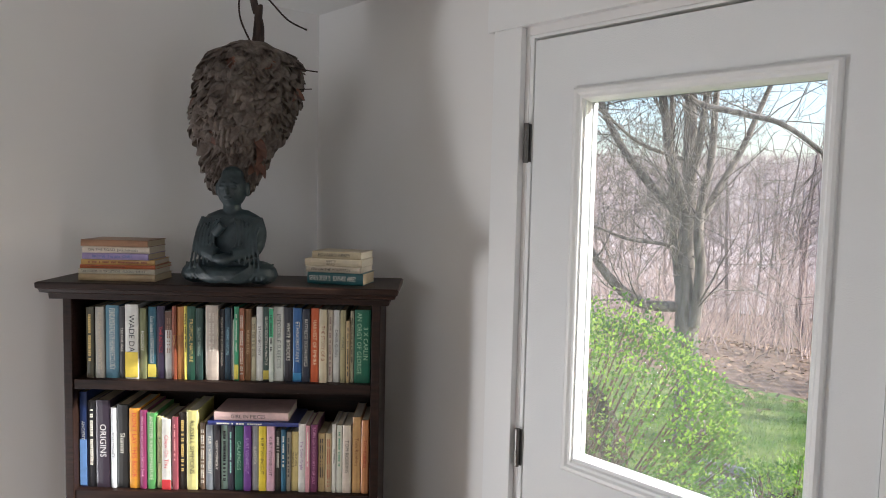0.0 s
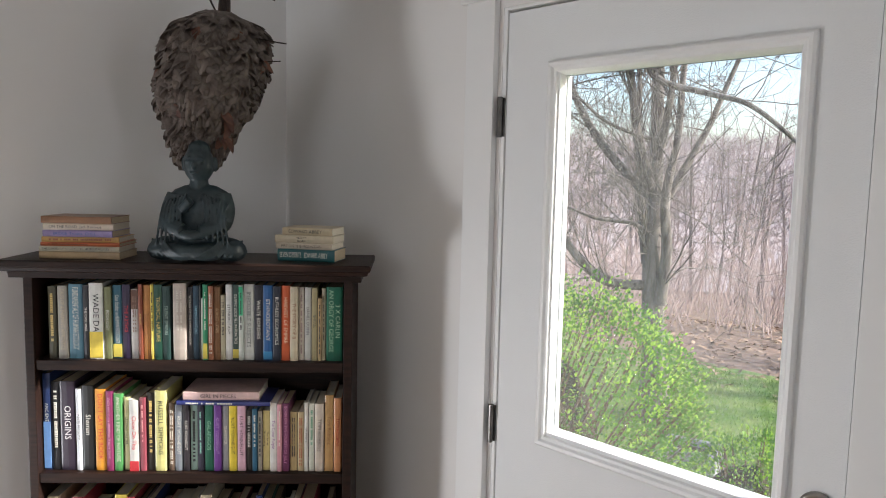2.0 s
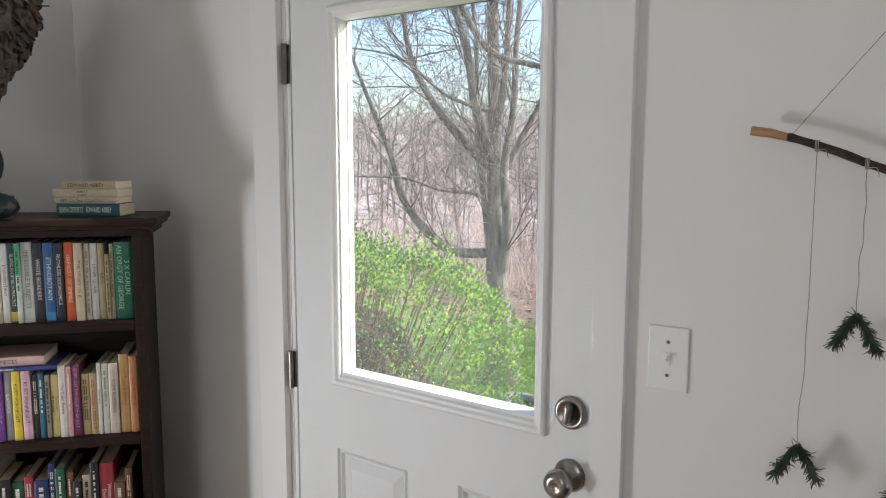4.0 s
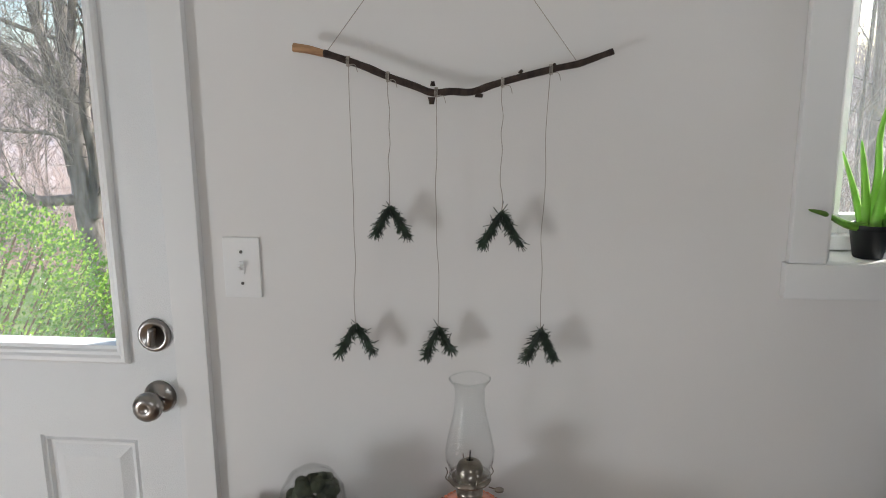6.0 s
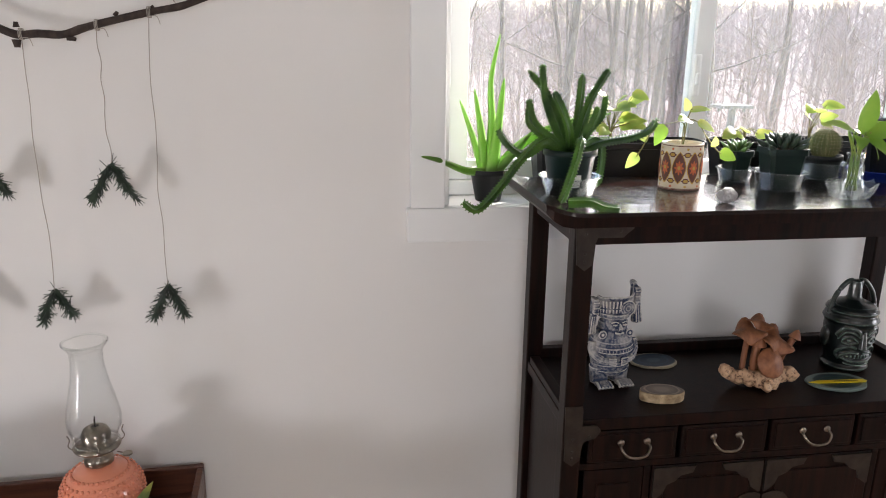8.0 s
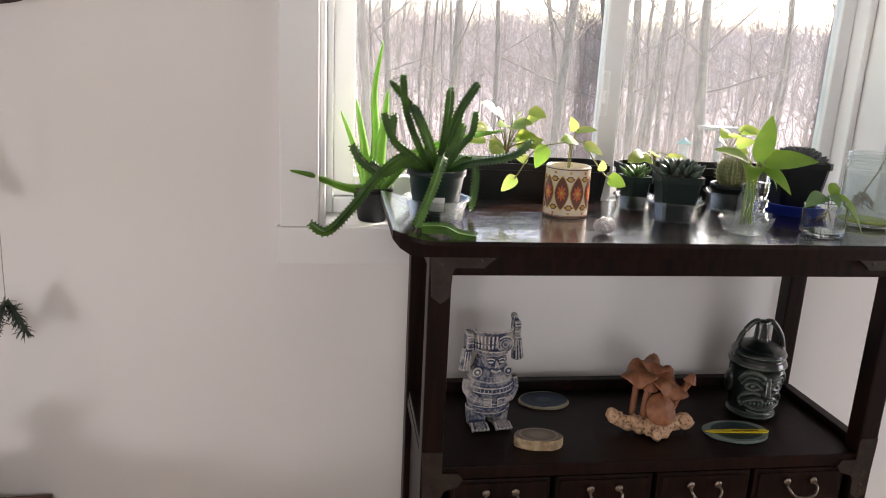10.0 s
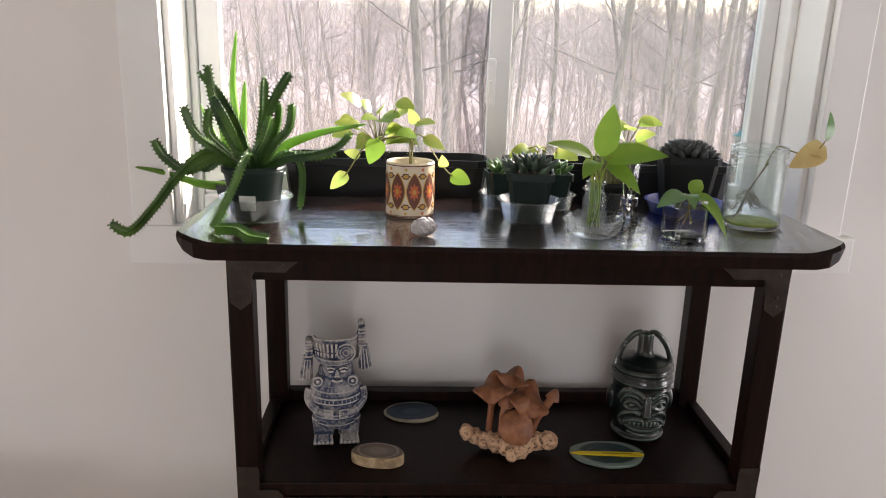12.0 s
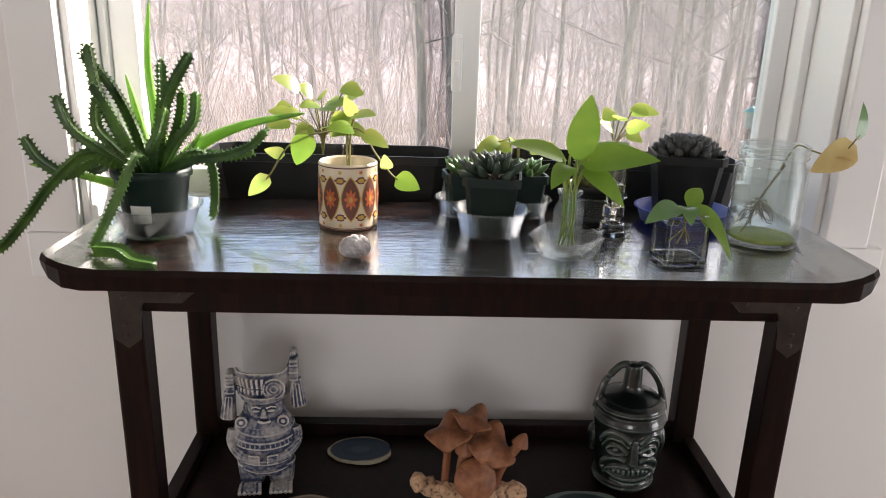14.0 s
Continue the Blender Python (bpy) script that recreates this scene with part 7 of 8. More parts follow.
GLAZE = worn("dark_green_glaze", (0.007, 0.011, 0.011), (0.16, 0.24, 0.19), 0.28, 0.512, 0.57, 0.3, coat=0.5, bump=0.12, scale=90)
bm = bmesh.new()
lathe(bm, [(0, 0), (0.034, 0), (0.038, 0.005), (0.038, 0.009), (0.035, 0.013), (0.036, 0.018), (0.039, 0.030), (0.041, 0.050), (0.043, 0.075), (0.043, 0.088), (0.045, 0.092), (0.0455, 0.100), (0.044, 0.104), (0.0415, 0.107), (0.043, 0.111), (0.0425, 0.117), (0.038, 0.121), (0.027, 0.127), (0.015, 0.132), (0.012, 0.137), (0.011, 0.155), (0.010, 0.166), (0, 0.168)], 56)


def on_mask(u, z, out=0.0):
    """A place on the mug's face, u across and z up."""
    rr = 0.037 + 0.006 * min(1, z / 0.075) + out
    return Vector((rr * math.sin(u / rr), -rr * math.cos(u / rr), z))


def line(bm, pts, w, out=0.001, n=7):
    tube(bm, smooth_path([on_mask(u, z, out) for u, z in pts]), w, n)


for s in (-1, 1):
    tube(bm, smooth_path([(s * 0.006, 0, 0.166), (s * 0.018, 0, 0.163), (s * 0.034, 0, 0.142), (s * 0.041, 0, 0.118), (s * 0.044, 0, 0.104)]), 0.0047, 10)
    ball(bm, (s * 0.044, 0.002, 0.060), (0.007, 0.011, 0.020))
    line(bm, [(s * 0.006, 0.078), (s * 0.018, 0.087), (s * 0.034, 0.086), (s * 0.046, 0.070)], 0.0034)
    line(bm, [(s * 0.006, 0.071), (s * 0.018, 0.079), (s * 0.032, 0.078), (s * 0.042, 0.064)], 0.0018)
    line(bm, [(s * 0.008, 0.062), (s * 0.018, 0.070), (s * 0.030, 0.068), (s * 0.034, 0.060), (s * 0.022, 0.057), (s * 0.008, 0.062)], 0.0017)
    ball(bm, on_mask(s * 0.021, 0.0635, -0.001), (0.0055, 0.003, 0.0035))
    line(bm, [(s * 0.009, 0.050), (s * 0.020, 0.053), (s * 0.036, 0.045), (s * 0.042, 0.034), (s * 0.034, 0.026)], 0.0026)
    line(bm, [(s * 0.004, 0.040), (s * 0.018, 0.041), (s * 0.030, 0.035), (s * 0.034, 0.030)], 0.0019)
    for q in range(5):
        line(bm, [(s * (0.003 + q * 0.0062), 0.0375 - q * 0.0009), (s * (0.003 + q * 0.0062), 0.0300 + q * 0.0006)], 0.0020, 0.0006)
tube(bm, [on_mask(0, 0.082, 0.000), on_mask(0, 0.050, 0.004)], [0.0036, 0.0068], 12)
line(bm, [(-0.034, 0.030), (-0.018, 0.025), (0.0, 0.0235), (0.018, 0.025), (0.034, 0.030)], 0.0024)
line(bm, [(-0.026, 0.019), (0.0, 0.016), (0.026, 0.019)], 0.0016)
for z, rr, w in ((0.0965, 0.0455, 0.0020), (0.1130, 0.0430, 0.0017), (0.1215, 0.0360, 0.0015), (0.0075, 0.0382, 0.0020)):
    tube(bm, [(rr * math.cos(2 * math.pi * k / 48), rr * math.sin(2 * math.pi * k / 48), z) for k in range(49)], w, 6, False)
for q in range(5):
    a = radians(-90 + (q - 2) * 32)
    tube(bm, [(0.0100 * math.cos(a), 0.0100 * math.sin(a), 0.138), (0.0095 * math.cos(a), 0.0095 * math.sin(a), 0.165)], 0.0019, 6)
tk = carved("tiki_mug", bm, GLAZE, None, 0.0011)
tk.matrix_world = pose(1.802, 1.410, S - 0.0008, 0, 0, -3)
tagged(tk, "glossy dark green ceramic mug carved as a grimacing face", "mug")

# carved mushrooms on a burl
CARVE = mat("carved_redwood", (0.33, 0.135, 0.060), 0.5, color2=(0.19, 0.068, 0.030), scale=14, stretch=(6, 6, 1), bump=0.3)
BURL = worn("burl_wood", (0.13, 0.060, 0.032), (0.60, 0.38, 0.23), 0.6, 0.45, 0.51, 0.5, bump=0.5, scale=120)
mu = thing("mushroom_carving", (1.594, 1.355, S), 0, "carved reddish wood mushrooms on a knobbly burl base", "carving")
bm = bmesh.new()
rng = random.Random(14)
for x, y, z, r in ((-0.062, -0.004, 0.030, 0.013), (-0.050, 0.0, 0.022, 0.014), (-0.036, 0.0, 0.014, 0.015), (-0.020, -0.008, 0.016, 0.016), (-0.004, -0.016, 0.015, 0.017), (0.012, -0.024, 0.014, 0.016), (0.024, -0.012, 0.016, 0.015), (0.040, -0.006, 0.018, 0.016), (0.056, -0.008, 0.020, 0.016), (0.008, 0.006, 0.018, 0.02), (-0.03, -0.012, 0.026, 0.009), (0.0, -0.034, 0.010, 0.010)):
    ball(bm, (x, y, max(z, r * 0.8)), (r, r * 0.9, r * 0.8), (rng.uniform(0, 90), rng.uniform(0, 90), 0))
    for q in range(5):
        a, b2 = rng.uniform(0, 6.28), rng.uniform(-0.4, 1.3)
        ball(bm, (x + r * 0.8 * math.cos(a) * math.cos(b2), y + r * 0.8 * math.sin(a) * math.cos(b2), max(0.005, max(z, r * 0.8) + r * 0.7 * math.sin(b2))), (0.004, 0.004, 0.004), sub=1)
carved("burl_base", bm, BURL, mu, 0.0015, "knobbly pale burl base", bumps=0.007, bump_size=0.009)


def cap(c, r, tilt, wavy, seed, h=0.35):
    rg = random.Random(seed)
    ph = rg.uniform(0, 6)
    bm = bmesh.new()
    n, rings = 56, []
    for f, zz in ((0.0, h), (0.25, h * 0.86), (0.5, h * 0.66), (0.75, h * 0.34), (0.95, 0.03), (1.0, -0.06), (0.93, -0.06), (0.6, h * 0.34), (0.2, h * 0.5), (0.0, h * 0.5)):
        rings.append([bm.verts.new((r * f * math.cos(a) * (1 + 0.10 * f * wavy * math.sin(3 * a + ph)), r * f * math.sin(a) * (1 + 0.10 * f * wavy * math.sin(3 * a + ph)), r * zz + wavy * r * 0.20 * f * f * math.sin(3 * a + ph) + (0.030 * r * (i2 % 2) * f) + 0.05 * r * wavy * f ** 3 * math.sin(5 * a + 2 * ph)))
                      for i2, a in enumerate([2 * math.pi * k / n for k in range(n)])])
    for a, b in zip(rings, rings[1:]):
        for k in range(n):
            bm.faces.new((a[k], a[(k + 1) % n], b[(k + 1) % n], b[k]))
    bmesh.ops.remove_doubles(bm, verts=bm.verts, dist=0.00005)
    o = part("cap", bm, CARVE, mu, smooth=True)
    o.matrix_basis = pose(*c, *tilt)


for pts, c, r, tilt, wv, h in (
        (((-0.030, 0.0, 0.03), (-0.028, 0.0, 0.07), (-0.026, 0.0, 0.098)), (-0.026, 0.0, 0.098), 0.027, (14, -8, 0), 1.5, 0.26),
        (((-0.004, 0.012, 0.03), (0.0, 0.014, 0.08), (0.004, 0.016, 0.106)), (0.004, 0.016, 0.106), 0.024, (8, 10, 0), 1.5, 0.26),
        (((-0.012, -0.004, 0.03), (-0.010, -0.004, 0.06), (-0.006, -0.004, 0.078)), (-0.006, -0.004, 0.076), 0.013, (6, 0, 0), 0.1, 1.2),
        (((0.010, -0.010, 0.02), (0.010, -0.012, 0.035), (0.008, -0.016, 0.052)), (0.006, -0.026, 0.050), 0.026, (62, 0, 6), 0.25, 0.42),
        (((0.022, 0.0, 0.03), (0.024, 0.0, 0.06), (0.024, 0.0, 0.078)), (0.026, -0.002, 0.080), 0.029, (30, 16, 0), 1.4, 0.26),
        (((0.032, -0.004, 0.03), (0.040, -0.004, 0.055), (0.058, -0.002, 0.082)), (0.060, -0.002, 0.084), 0.011, (0, 22, 0), 0.1, 1.5)):
    bm = bmesh.new()
    tube(bm, smooth_path(pts), 0.0058 if r < 0.02 else 0.0050, 10)
    part("stem", bm, CARVE, mu, smooth=True)
    cap(c, r, tilt, wv, int(r * 1000), h)


def banded(name, inner, rim, mid, scale=3.2):
    """Polished stone with rings that follow the slice's outline."""
    m = mat(name, inner, 0.35, spec=0.3)
    n, l = m.node_tree.nodes, m.node_tree.links
    b = n["Principled BSDF"]
    tc, mp, ln2, no, add, rp = n.new("ShaderNodeTexCoord"), n.new("ShaderNodeMapping"), n.new("ShaderNodeVectorMath"), n.new("ShaderNodeTexNoise"), n.new("ShaderNodeMath"), n.new("ShaderNodeValToRGB")
    ln2.operation = "LENGTH"
    mp.inputs["Scale"].default_value = (1 / 0.046, 1 / 0.031, 0)
    no.inputs["Scale"].default_value = 60
    l.new(tc.outputs["Object"], mp.inputs["Vector"])
    l.new(tc.outputs["Object"], no.inputs["Vector"])
    l.new(mp.outputs[0], ln2.inputs[0])
    add.operation = "MULTIPLY_ADD"
    add.inputs[1].default_value = 0.10
    l.new(no.outputs["Fac"], add.inputs[0])
    l.new(ln2.outputs["Value"], add.inputs[2])
    l.new(add.outputs[0], rp.inputs["Fac"])
    e = rp.color_ramp.elements
    e[0].position, e[0].color = 0.30, (*mid, 1)
    e[1].position, e[1].color = 1.02, (*rim, 1)
    for p, c in ((0.36, inner), (0.60, [x * 0.7 for x in inner]), (0.66, [x * 1.6 for x in inner]), (0.74, [x * 0.8 for x in inner]), (0.93, inner)):
        q = e.new(p)
        q.color = (*c, 1)
    l.new(rp.outputs["Color"], b.inputs["Base Color"])
    return m


def slab(name, at, rx, ry, h, m, label, category, rz=0.0, seed=1, side=None):
    rg = random.Random(seed)
    ph = [rg.uniform(0, 6) for _ in range(4)]
    bm = bmesh.new()
    n = 56
    pr = [1 + 0.035 * math.sin(2 * a + ph[0]) + 0.03 * math.sin(3 * a + ph[1]) + 0.015 * math.sin(7 * a + ph[2]) for a in [2 * math.pi * k / n for k in range(n)]]
    rs = []
    for f, z in ((0.98, 0), (1.0, h * 0.2), (1.0, h * 0.85), (0.985, h)):
        rs.append([bm.verts.new((rx * pr[k] * f * math.cos(2 * math.pi * k / n), ry * pr[k] * f * math.sin(2 * math.pi * k / n), z)) for k in range(n)])
    for a, b in zip(rs, rs[1:]):
        for k in range(n):
            bm.faces.new((a[k], a[(k + 1) % n], b[(k + 1) % n], b[k]))
    bm.faces.new(rs[0][::-1])
    top = bm.faces.new(rs[-1])
    if side:
        ob = thing(name, at, rz, label, category)
        fs = [bm.verts.new(v.co + Vector((0, 0, 0.0003))) for v in rs[-1]]
        part("bark_side", bm, side, ob, "rough pale rind")
        b3 = bmesh.new()
        b3.faces.new([b3.verts.new((rx * pr[k] * 0.97 * math.cos(2 * math.pi * k / n), ry * pr[k] * 0.97 * math.sin(2 * math.pi * k / n), h + 0.0006)) for k in range(n)])
        part("polished_face", b3, m, ob, "polished brown face")
        return ob
    ob = part(name, bm, m, None)
    ob.matrix_world = pose(*at, 0, 0, rz)
    return tagged(ob, label, category)


slab("agate_slice", (1.452, 1.462, S), 0.044, 0.031, 0.005, banded("blue_agate", (0.004, 0.024, 0.052), (0.36, 0.32, 0.23), (0.025, 0.055, 0.085)), "polished dark blue agate slice with a pale rim", "agate slice", 4, 5)
slab("agate_slice", (1.738, 1.338, S), 0.052, 0.036, 0.005, banded("teal_agate", (0.018, 0.038, 0.045), (0.17, 0.22, 0.20), (0.045, 0.075, 0.08)), "polished grey-teal agate slice under a yellow letter opener", "agate slice", -3, 8)
slab("petrified_wood", (1.404, 1.322, S), 0.036, 0.022, 0.016, banded("petrified_face", (0.20, 0.155, 0.12), (0.26, 0.20, 0.15), (0.24, 0.19, 0.15)), "thick slice of petrified wood with a rough pale rind", "rock", -8, 3, side=mat("rough_rind", (0.60, 0.46, 0.28), 0.9, color2=(0.26, 0.18, 0.10), scale=60, bump=1.0, bump_scale=140))
op = thing("letter_opener", (1.738, 1.333, S + 0.0055), -3, "flat bright yellow plastic letter opener lying on the agate slice", "letter opener")
YP = mat("yellow_plastic", (0.78, 0.60, 0.02), 0.4, fine=0.06, scale=20)
bm = bmesh.new()
pts = [(-0.056, 0.0), (-0.040, -0.0045), (0.046, -0.0055), (0.052, 0.0), (0.046, 0.0055), (-0.040, 0.0045)]
lo = [bm.verts.new((x, y, 0)) for x, y in pts]
hi = [bm.verts.new((x, y, 0.0016)) for x, y in pts]
for k in range(6):
    bm.faces.new((lo[k], lo[(k + 1) % 6], hi[(k + 1) % 6], hi[k]))
bm.faces.new(lo[::-1])
bm.faces.new(hi)
part("blade", bm, YP, op)
bm = bmesh.new()
for k in range(14):
    box(bm, (-0.010 + k * 0.0032, -0.0012, 0.0017), (-0.008 + k * 0.0032, 0.0012, 0.0019))
part("print", bm, ink((0.02, 0.02, 0.02)), op)


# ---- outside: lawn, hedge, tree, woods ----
# Hill colour is paled and pinked to carry the distance haze.
HILL = mat("haze_tinted_hillside", (0.34, 0.26, 0.245), 1.0, color2=(0.42, 0.345, 0.34), scale=0.35, stretch=(1, 1, 0.25))
BARKG = mat("grey_bark", (0.16, 0.13, 0.115), 0.9, color2=(0.06, 0.048, 0.042), scale=6, stretch=(3, 3, 0.7), bump=0.9, bump_scale=14)
# Grey bark again, lightened to paint sunlight onto the big tree.
BARK_SUNLIT = mat("sunlit_grey_bark", (0.26, 0.215, 0.19), 0.9, color2=(0.09, 0.072, 0.062), scale=6, stretch=(3, 3, 0.7), bump=0.9, bump_scale=14)
# Far bark has haze painted in, so it is paler than near bark.
BARKF = mat("haze_tinted_bark", (0.27, 0.205, 0.19), 0.95, color2=(0.16, 0.125, 0.12), scale=2)
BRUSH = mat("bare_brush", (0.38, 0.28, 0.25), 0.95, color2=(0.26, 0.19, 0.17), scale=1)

bm = bmesh.new()
for i in range(30):
    for j in range(16):
        x0, y0 = -9 + i * 0.7, 1.9 + j * 0.5
        bm.faces.new([bm.verts.new((x, y, ground_z(x, y - WY1) + 0.012)) for x, y in ((x0, y0), (x0 + 0.7, y0), (x0 + 0.7, y0 + 0.5), (x0, y0 + 0.5))])
bmesh.ops.remove_doubles(bm, verts=bm.verts, dist=0.001)
part("lawn", bm, GRASS, kind="structure", smooth=True)
rng = random.Random(40)
bm = bmesh.new()
for k in range(16000):
    x, y = rng.uniform(-4.6, 0.2), rng.uniform(5.2, 9.6)
    z = ground_z(x, y - WY1) + 0.01
    a, h = rng.uniform(0, 3.14), rng.uniform(0.03, 0.07)
    dx, dy = 0.006 * math.cos(a), 0.006 * math.sin(a)
    bm.faces.new([bm.verts.new(p) for p in ((x - dx, y - dy, z), (x + dx, y + dy, z), (x + rng.uniform(-0.03, 0.03), y + rng.uniform(-0.03, 0.03), z + h))])
GB = leaf_mat("grass_blade", (0.13, 0.23, 0.04), (0.20, 0.26, 0.07), 0.3, 0.7, 3)
tagged(part("grass", bm, GB, kind="stuff"), "short bright green lawn grass behind the hedge", "grass")
bm = bmesh.new()
for k in range(7000):
    x, y = rng.uniform(-9, 9), rng.uniform(8.6, 15)
    if y < 9.4 + 0.5 * math.sin(x * 1.7) and rng.random() < 0.75:
        continue
    z = ground_z(x, y - WY1) + 0.012
    a, s = rng.uniform(0, 6.28), rng.uniform(0.03, 0.07)
    c, d = math.cos(a) * s, math.sin(a) * s
    bm.faces.new([bm.verts.new(p) for p in ((x - c, y - d, z), (x + d * 0.5, y - c * 0.5, z + rng.uniform(0, 0.04)), (x + c, y + d, z + rng.uniform(0, 0.03)), (x - d * 0.5, y + c * 0.5, z))])
LL = mat("fallen_leaf", (0.42, 0.29, 0.20), 0.9, color2=(0.24, 0.15, 0.10), scale=2)
tagged(part("fallen_leaves", bm, LL, kind="stuff"), "dry brown fallen leaves at the edge of the woods", "leaves")

# clipped evergreen bush by the door
BOXL = leaf_mat("box_leaf", (0.030, 0.090, 0.012), (0.11, 0.21, 0.020), 0.40, 0.62, 2.2)
BOXN = leaf_mat("new_leaf", (0.20, 0.34, 0.03), (0.26, 0.38, 0.04), 0.45, 0.6, 6)
STEMB = mat("bush_stem", (0.16, 0.11, 0.07), 0.9, fine=0.4, scale=20)


def bush(at, half, n, label, seed, leaf=0.018, name="bush", top_flat=2.6, rough=0.16):
    rg = random.Random(seed)
    b = thing(name, at, 0, label, "bush")
    b1, b2, b3 = bmesh.new(), bmesh.new(), bmesh.new()
    hx, hy, hz = half

    def surf(d):
        q = (abs(d.x) ** top_flat + abs(d.y) ** top_flat + abs(d.z) ** top_flat) ** (-1 / top_flat)
        k = 1 + rough * noise.noise(d * 2.2 + Vector((seed, 0, 0))) + 0.06 * noise.noise(d * 7)
        return Vector((d.x * hx, d.y * hy, d.z * hz)) * q * k + Vector((0, 0, hz))
    for k in range(n):
        d = Vector((rg.gauss(0, 1), rg.gauss(0, 1), rg.gauss(0, 1))).normalized()
        if d.y > 0.5 and rg.random() < 0.7:
            continue
        gap = noise.noise(d * 4.5 + Vector((3, seed, 1)))
        inner = rg.random() ** 2 * (0.10 if gap > -0.15 else 0.30)
        p = surf(d)
        if p.z < 0.02:
            continue
        c = Vector((0, 0, p.z * 0.6 + hz * 0.3))
        p = p + (c - p) * inner + Vector((rg.uniform(-1, 1), rg.uniform(-1, 1), rg.uniform(-1, 1))) * 0.03
        o = (d + Vector((rg.uniform(-1, 1), rg.uniform(-1, 1), rg.uniform(-0.6, 1.2)))).normalized()
        side = o.cross(Vector((rg.uniform(-1, 1), rg.uniform(-1, 1), rg.uniform(-1, 1)))).normalized()
        l = leaf * rg.uniform(0.7, 1.35)
        w = l * 0.36
        m = b2 if (rg.random() < 0.10 + (0.18 if d.z > 0.5 else 0)) else b1
        nn = side.cross(o) * w * 0.35
        v = [m.verts.new(q) for q in (p, p + o * l * 0.5 + side * w + nn, p + o * l, p + o * l * 0.5 - side * w + nn)]
        m.faces.new((v[0], v[1], v[2]))
        m.faces.new((v[0], v[2], v[3]))
        if k % 90 == 0:
            root = Vector((p.x * 0.25, p.y * 0.25, 0.0))
            mid = root.lerp(p, 0.6) + Vector((0, 0, 0.12))
            tube(b3, smooth_path([root, mid, p], 3), [0.010, 0.009, 0.008, 0.006, 0.004, 0.003, 0.002], 4)
        if k % 60 == 0 and d.z > 0.1:
            e = p + (d + Vector((0, 0, 1.2))).normalized() * rg.uniform(0.05, 0.13)
            tube(b3, [p - d * 0.05, e], [0.0015, 0.0008], 3)
            for q in range(9):
                f = rg.random()
                s = p.lerp(e, f)
                o2 = Vector((rg.uniform(-1, 1), rg.uniform(-1, 1), rg.uniform(0, 1))).normalized()
                s2 = o2.cross(Vector((0.3, 0.2, 1))).normalized() * leaf * 0.26
                b2.faces.new([b2.verts.new(t) for t in (s, s + o2 * leaf * 0.5 + s2, s + o2 * leaf, s + o2 * leaf * 0.5 - s2)])
    # Dark solid core that paints shade into the gaps between the leaves.
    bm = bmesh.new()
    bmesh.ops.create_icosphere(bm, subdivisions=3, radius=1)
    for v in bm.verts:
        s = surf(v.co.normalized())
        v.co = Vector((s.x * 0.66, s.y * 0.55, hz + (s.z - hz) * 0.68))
    part("shade_core", bm, mat("painted_core_shade", (0.020, 0.030, 0.012), 0.95, color2=(0.06, 0.035, 0.02), scale=8, bump=1.0, bump_scale=30), b, "dark solid core painted as shade between the leaves")
    part("leaves", b1, BOXL, b, "small glossy green leaves", kind="stuff")
    part("new_leaves", b2, BOXN, b, "yellow-green new leaves", kind="stuff")
    part("stems", b3, STEMB, b, "thin brown stems", kind="stuff")
    return b


bush((-2.34, 2.86, G), (1.24, 0.42, 1.02), 78000, "big clipped evergreen bush in bright sun outside the door", 6, 0.018, top_flat=5.0, rough=0.08)
bush((-1.50, 4.45, G), (0.36, 0.36, 0.52), 7000, "small dark green rounded shrub at the lawn", 8, 0.022, top_flat=2)
PLST = mat("weathered_stone", (0.34, 0.33, 0.32), 0.9, color2=(0.22, 0.21, 0.20), scale=9, bump=0.5)
tub = thing("stone_trough", (-2.65, 6.0, G), 12, "weathered grey stone trough on the lawn", "planter")
for lo, hi in (((-0.26, -0.18, 0.0), (0.26, -0.13, 0.30)), ((-0.26, 0.13, 0.0), (0.26, 0.18, 0.30)), ((-0.26, -0.129, 0.0), (-0.21, 0.129, 0.30)), ((0.21, -0.129, 0.0), (0.26, 0.129, 0.30))):
    boxpart("side", lo, hi, PLST, tub, 0.01)
boxpart("soil", (-0.209, -0.129, 0.02), (0.209, 0.129, 0.24), SOIL, tub)


# bare trees
def limb(bm, p, d, length, r, depth, rg, droop=0.0, n=5, sides=6, fork=3, spread=0.6):
    """A crooked limb with side branches."""
    pts, dd = [Vector(p)], Vector(d).normalized()
    for i in range(n):
        dd = (dd + Vector((rg.uniform(-1, 1), rg.uniform(-1, 1), rg.uniform(-1, 1))) * 0.20 + Vector((0, 0, 0.06 - droop))).normalized()
        pts.append(pts[-1] + dd * (length / n))
    rads = [max(r * (1 - 0.75 * i / n), 0.0025) for i in range(n + 1)]
    tube(bm, pts, rads, sides, False)
    if depth > 0:
        for k in range(fork):
            f = rg.uniform(0.25, 1.0) * n
            i = min(int(f), n - 1)
            q = pts[i].lerp(pts[i + 1], f - i)
            base_d = (pts[i + 1] - pts[i]).normalized()
            o = base_d.cross(Vector((rg.uniform(-1, 1), rg.uniform(-1, 1), rg.uniform(-1, 1)))).normalized()
            limb(bm, q, base_d * (1 - spread * 0.5) + o * spread, length * rg.uniform(0.4, 0.68), rads[i] * rg.uniform(0.35, 0.6), depth - 1, rg, droop, max(3, n - 1), max(3, sides - 1), fork, spread)


TB = Vector((-3.74, 7.10, 0.46))
TR, TO = Vector((0.862, 0.506, 0)), Vector((-0.506, 0.862, 0))


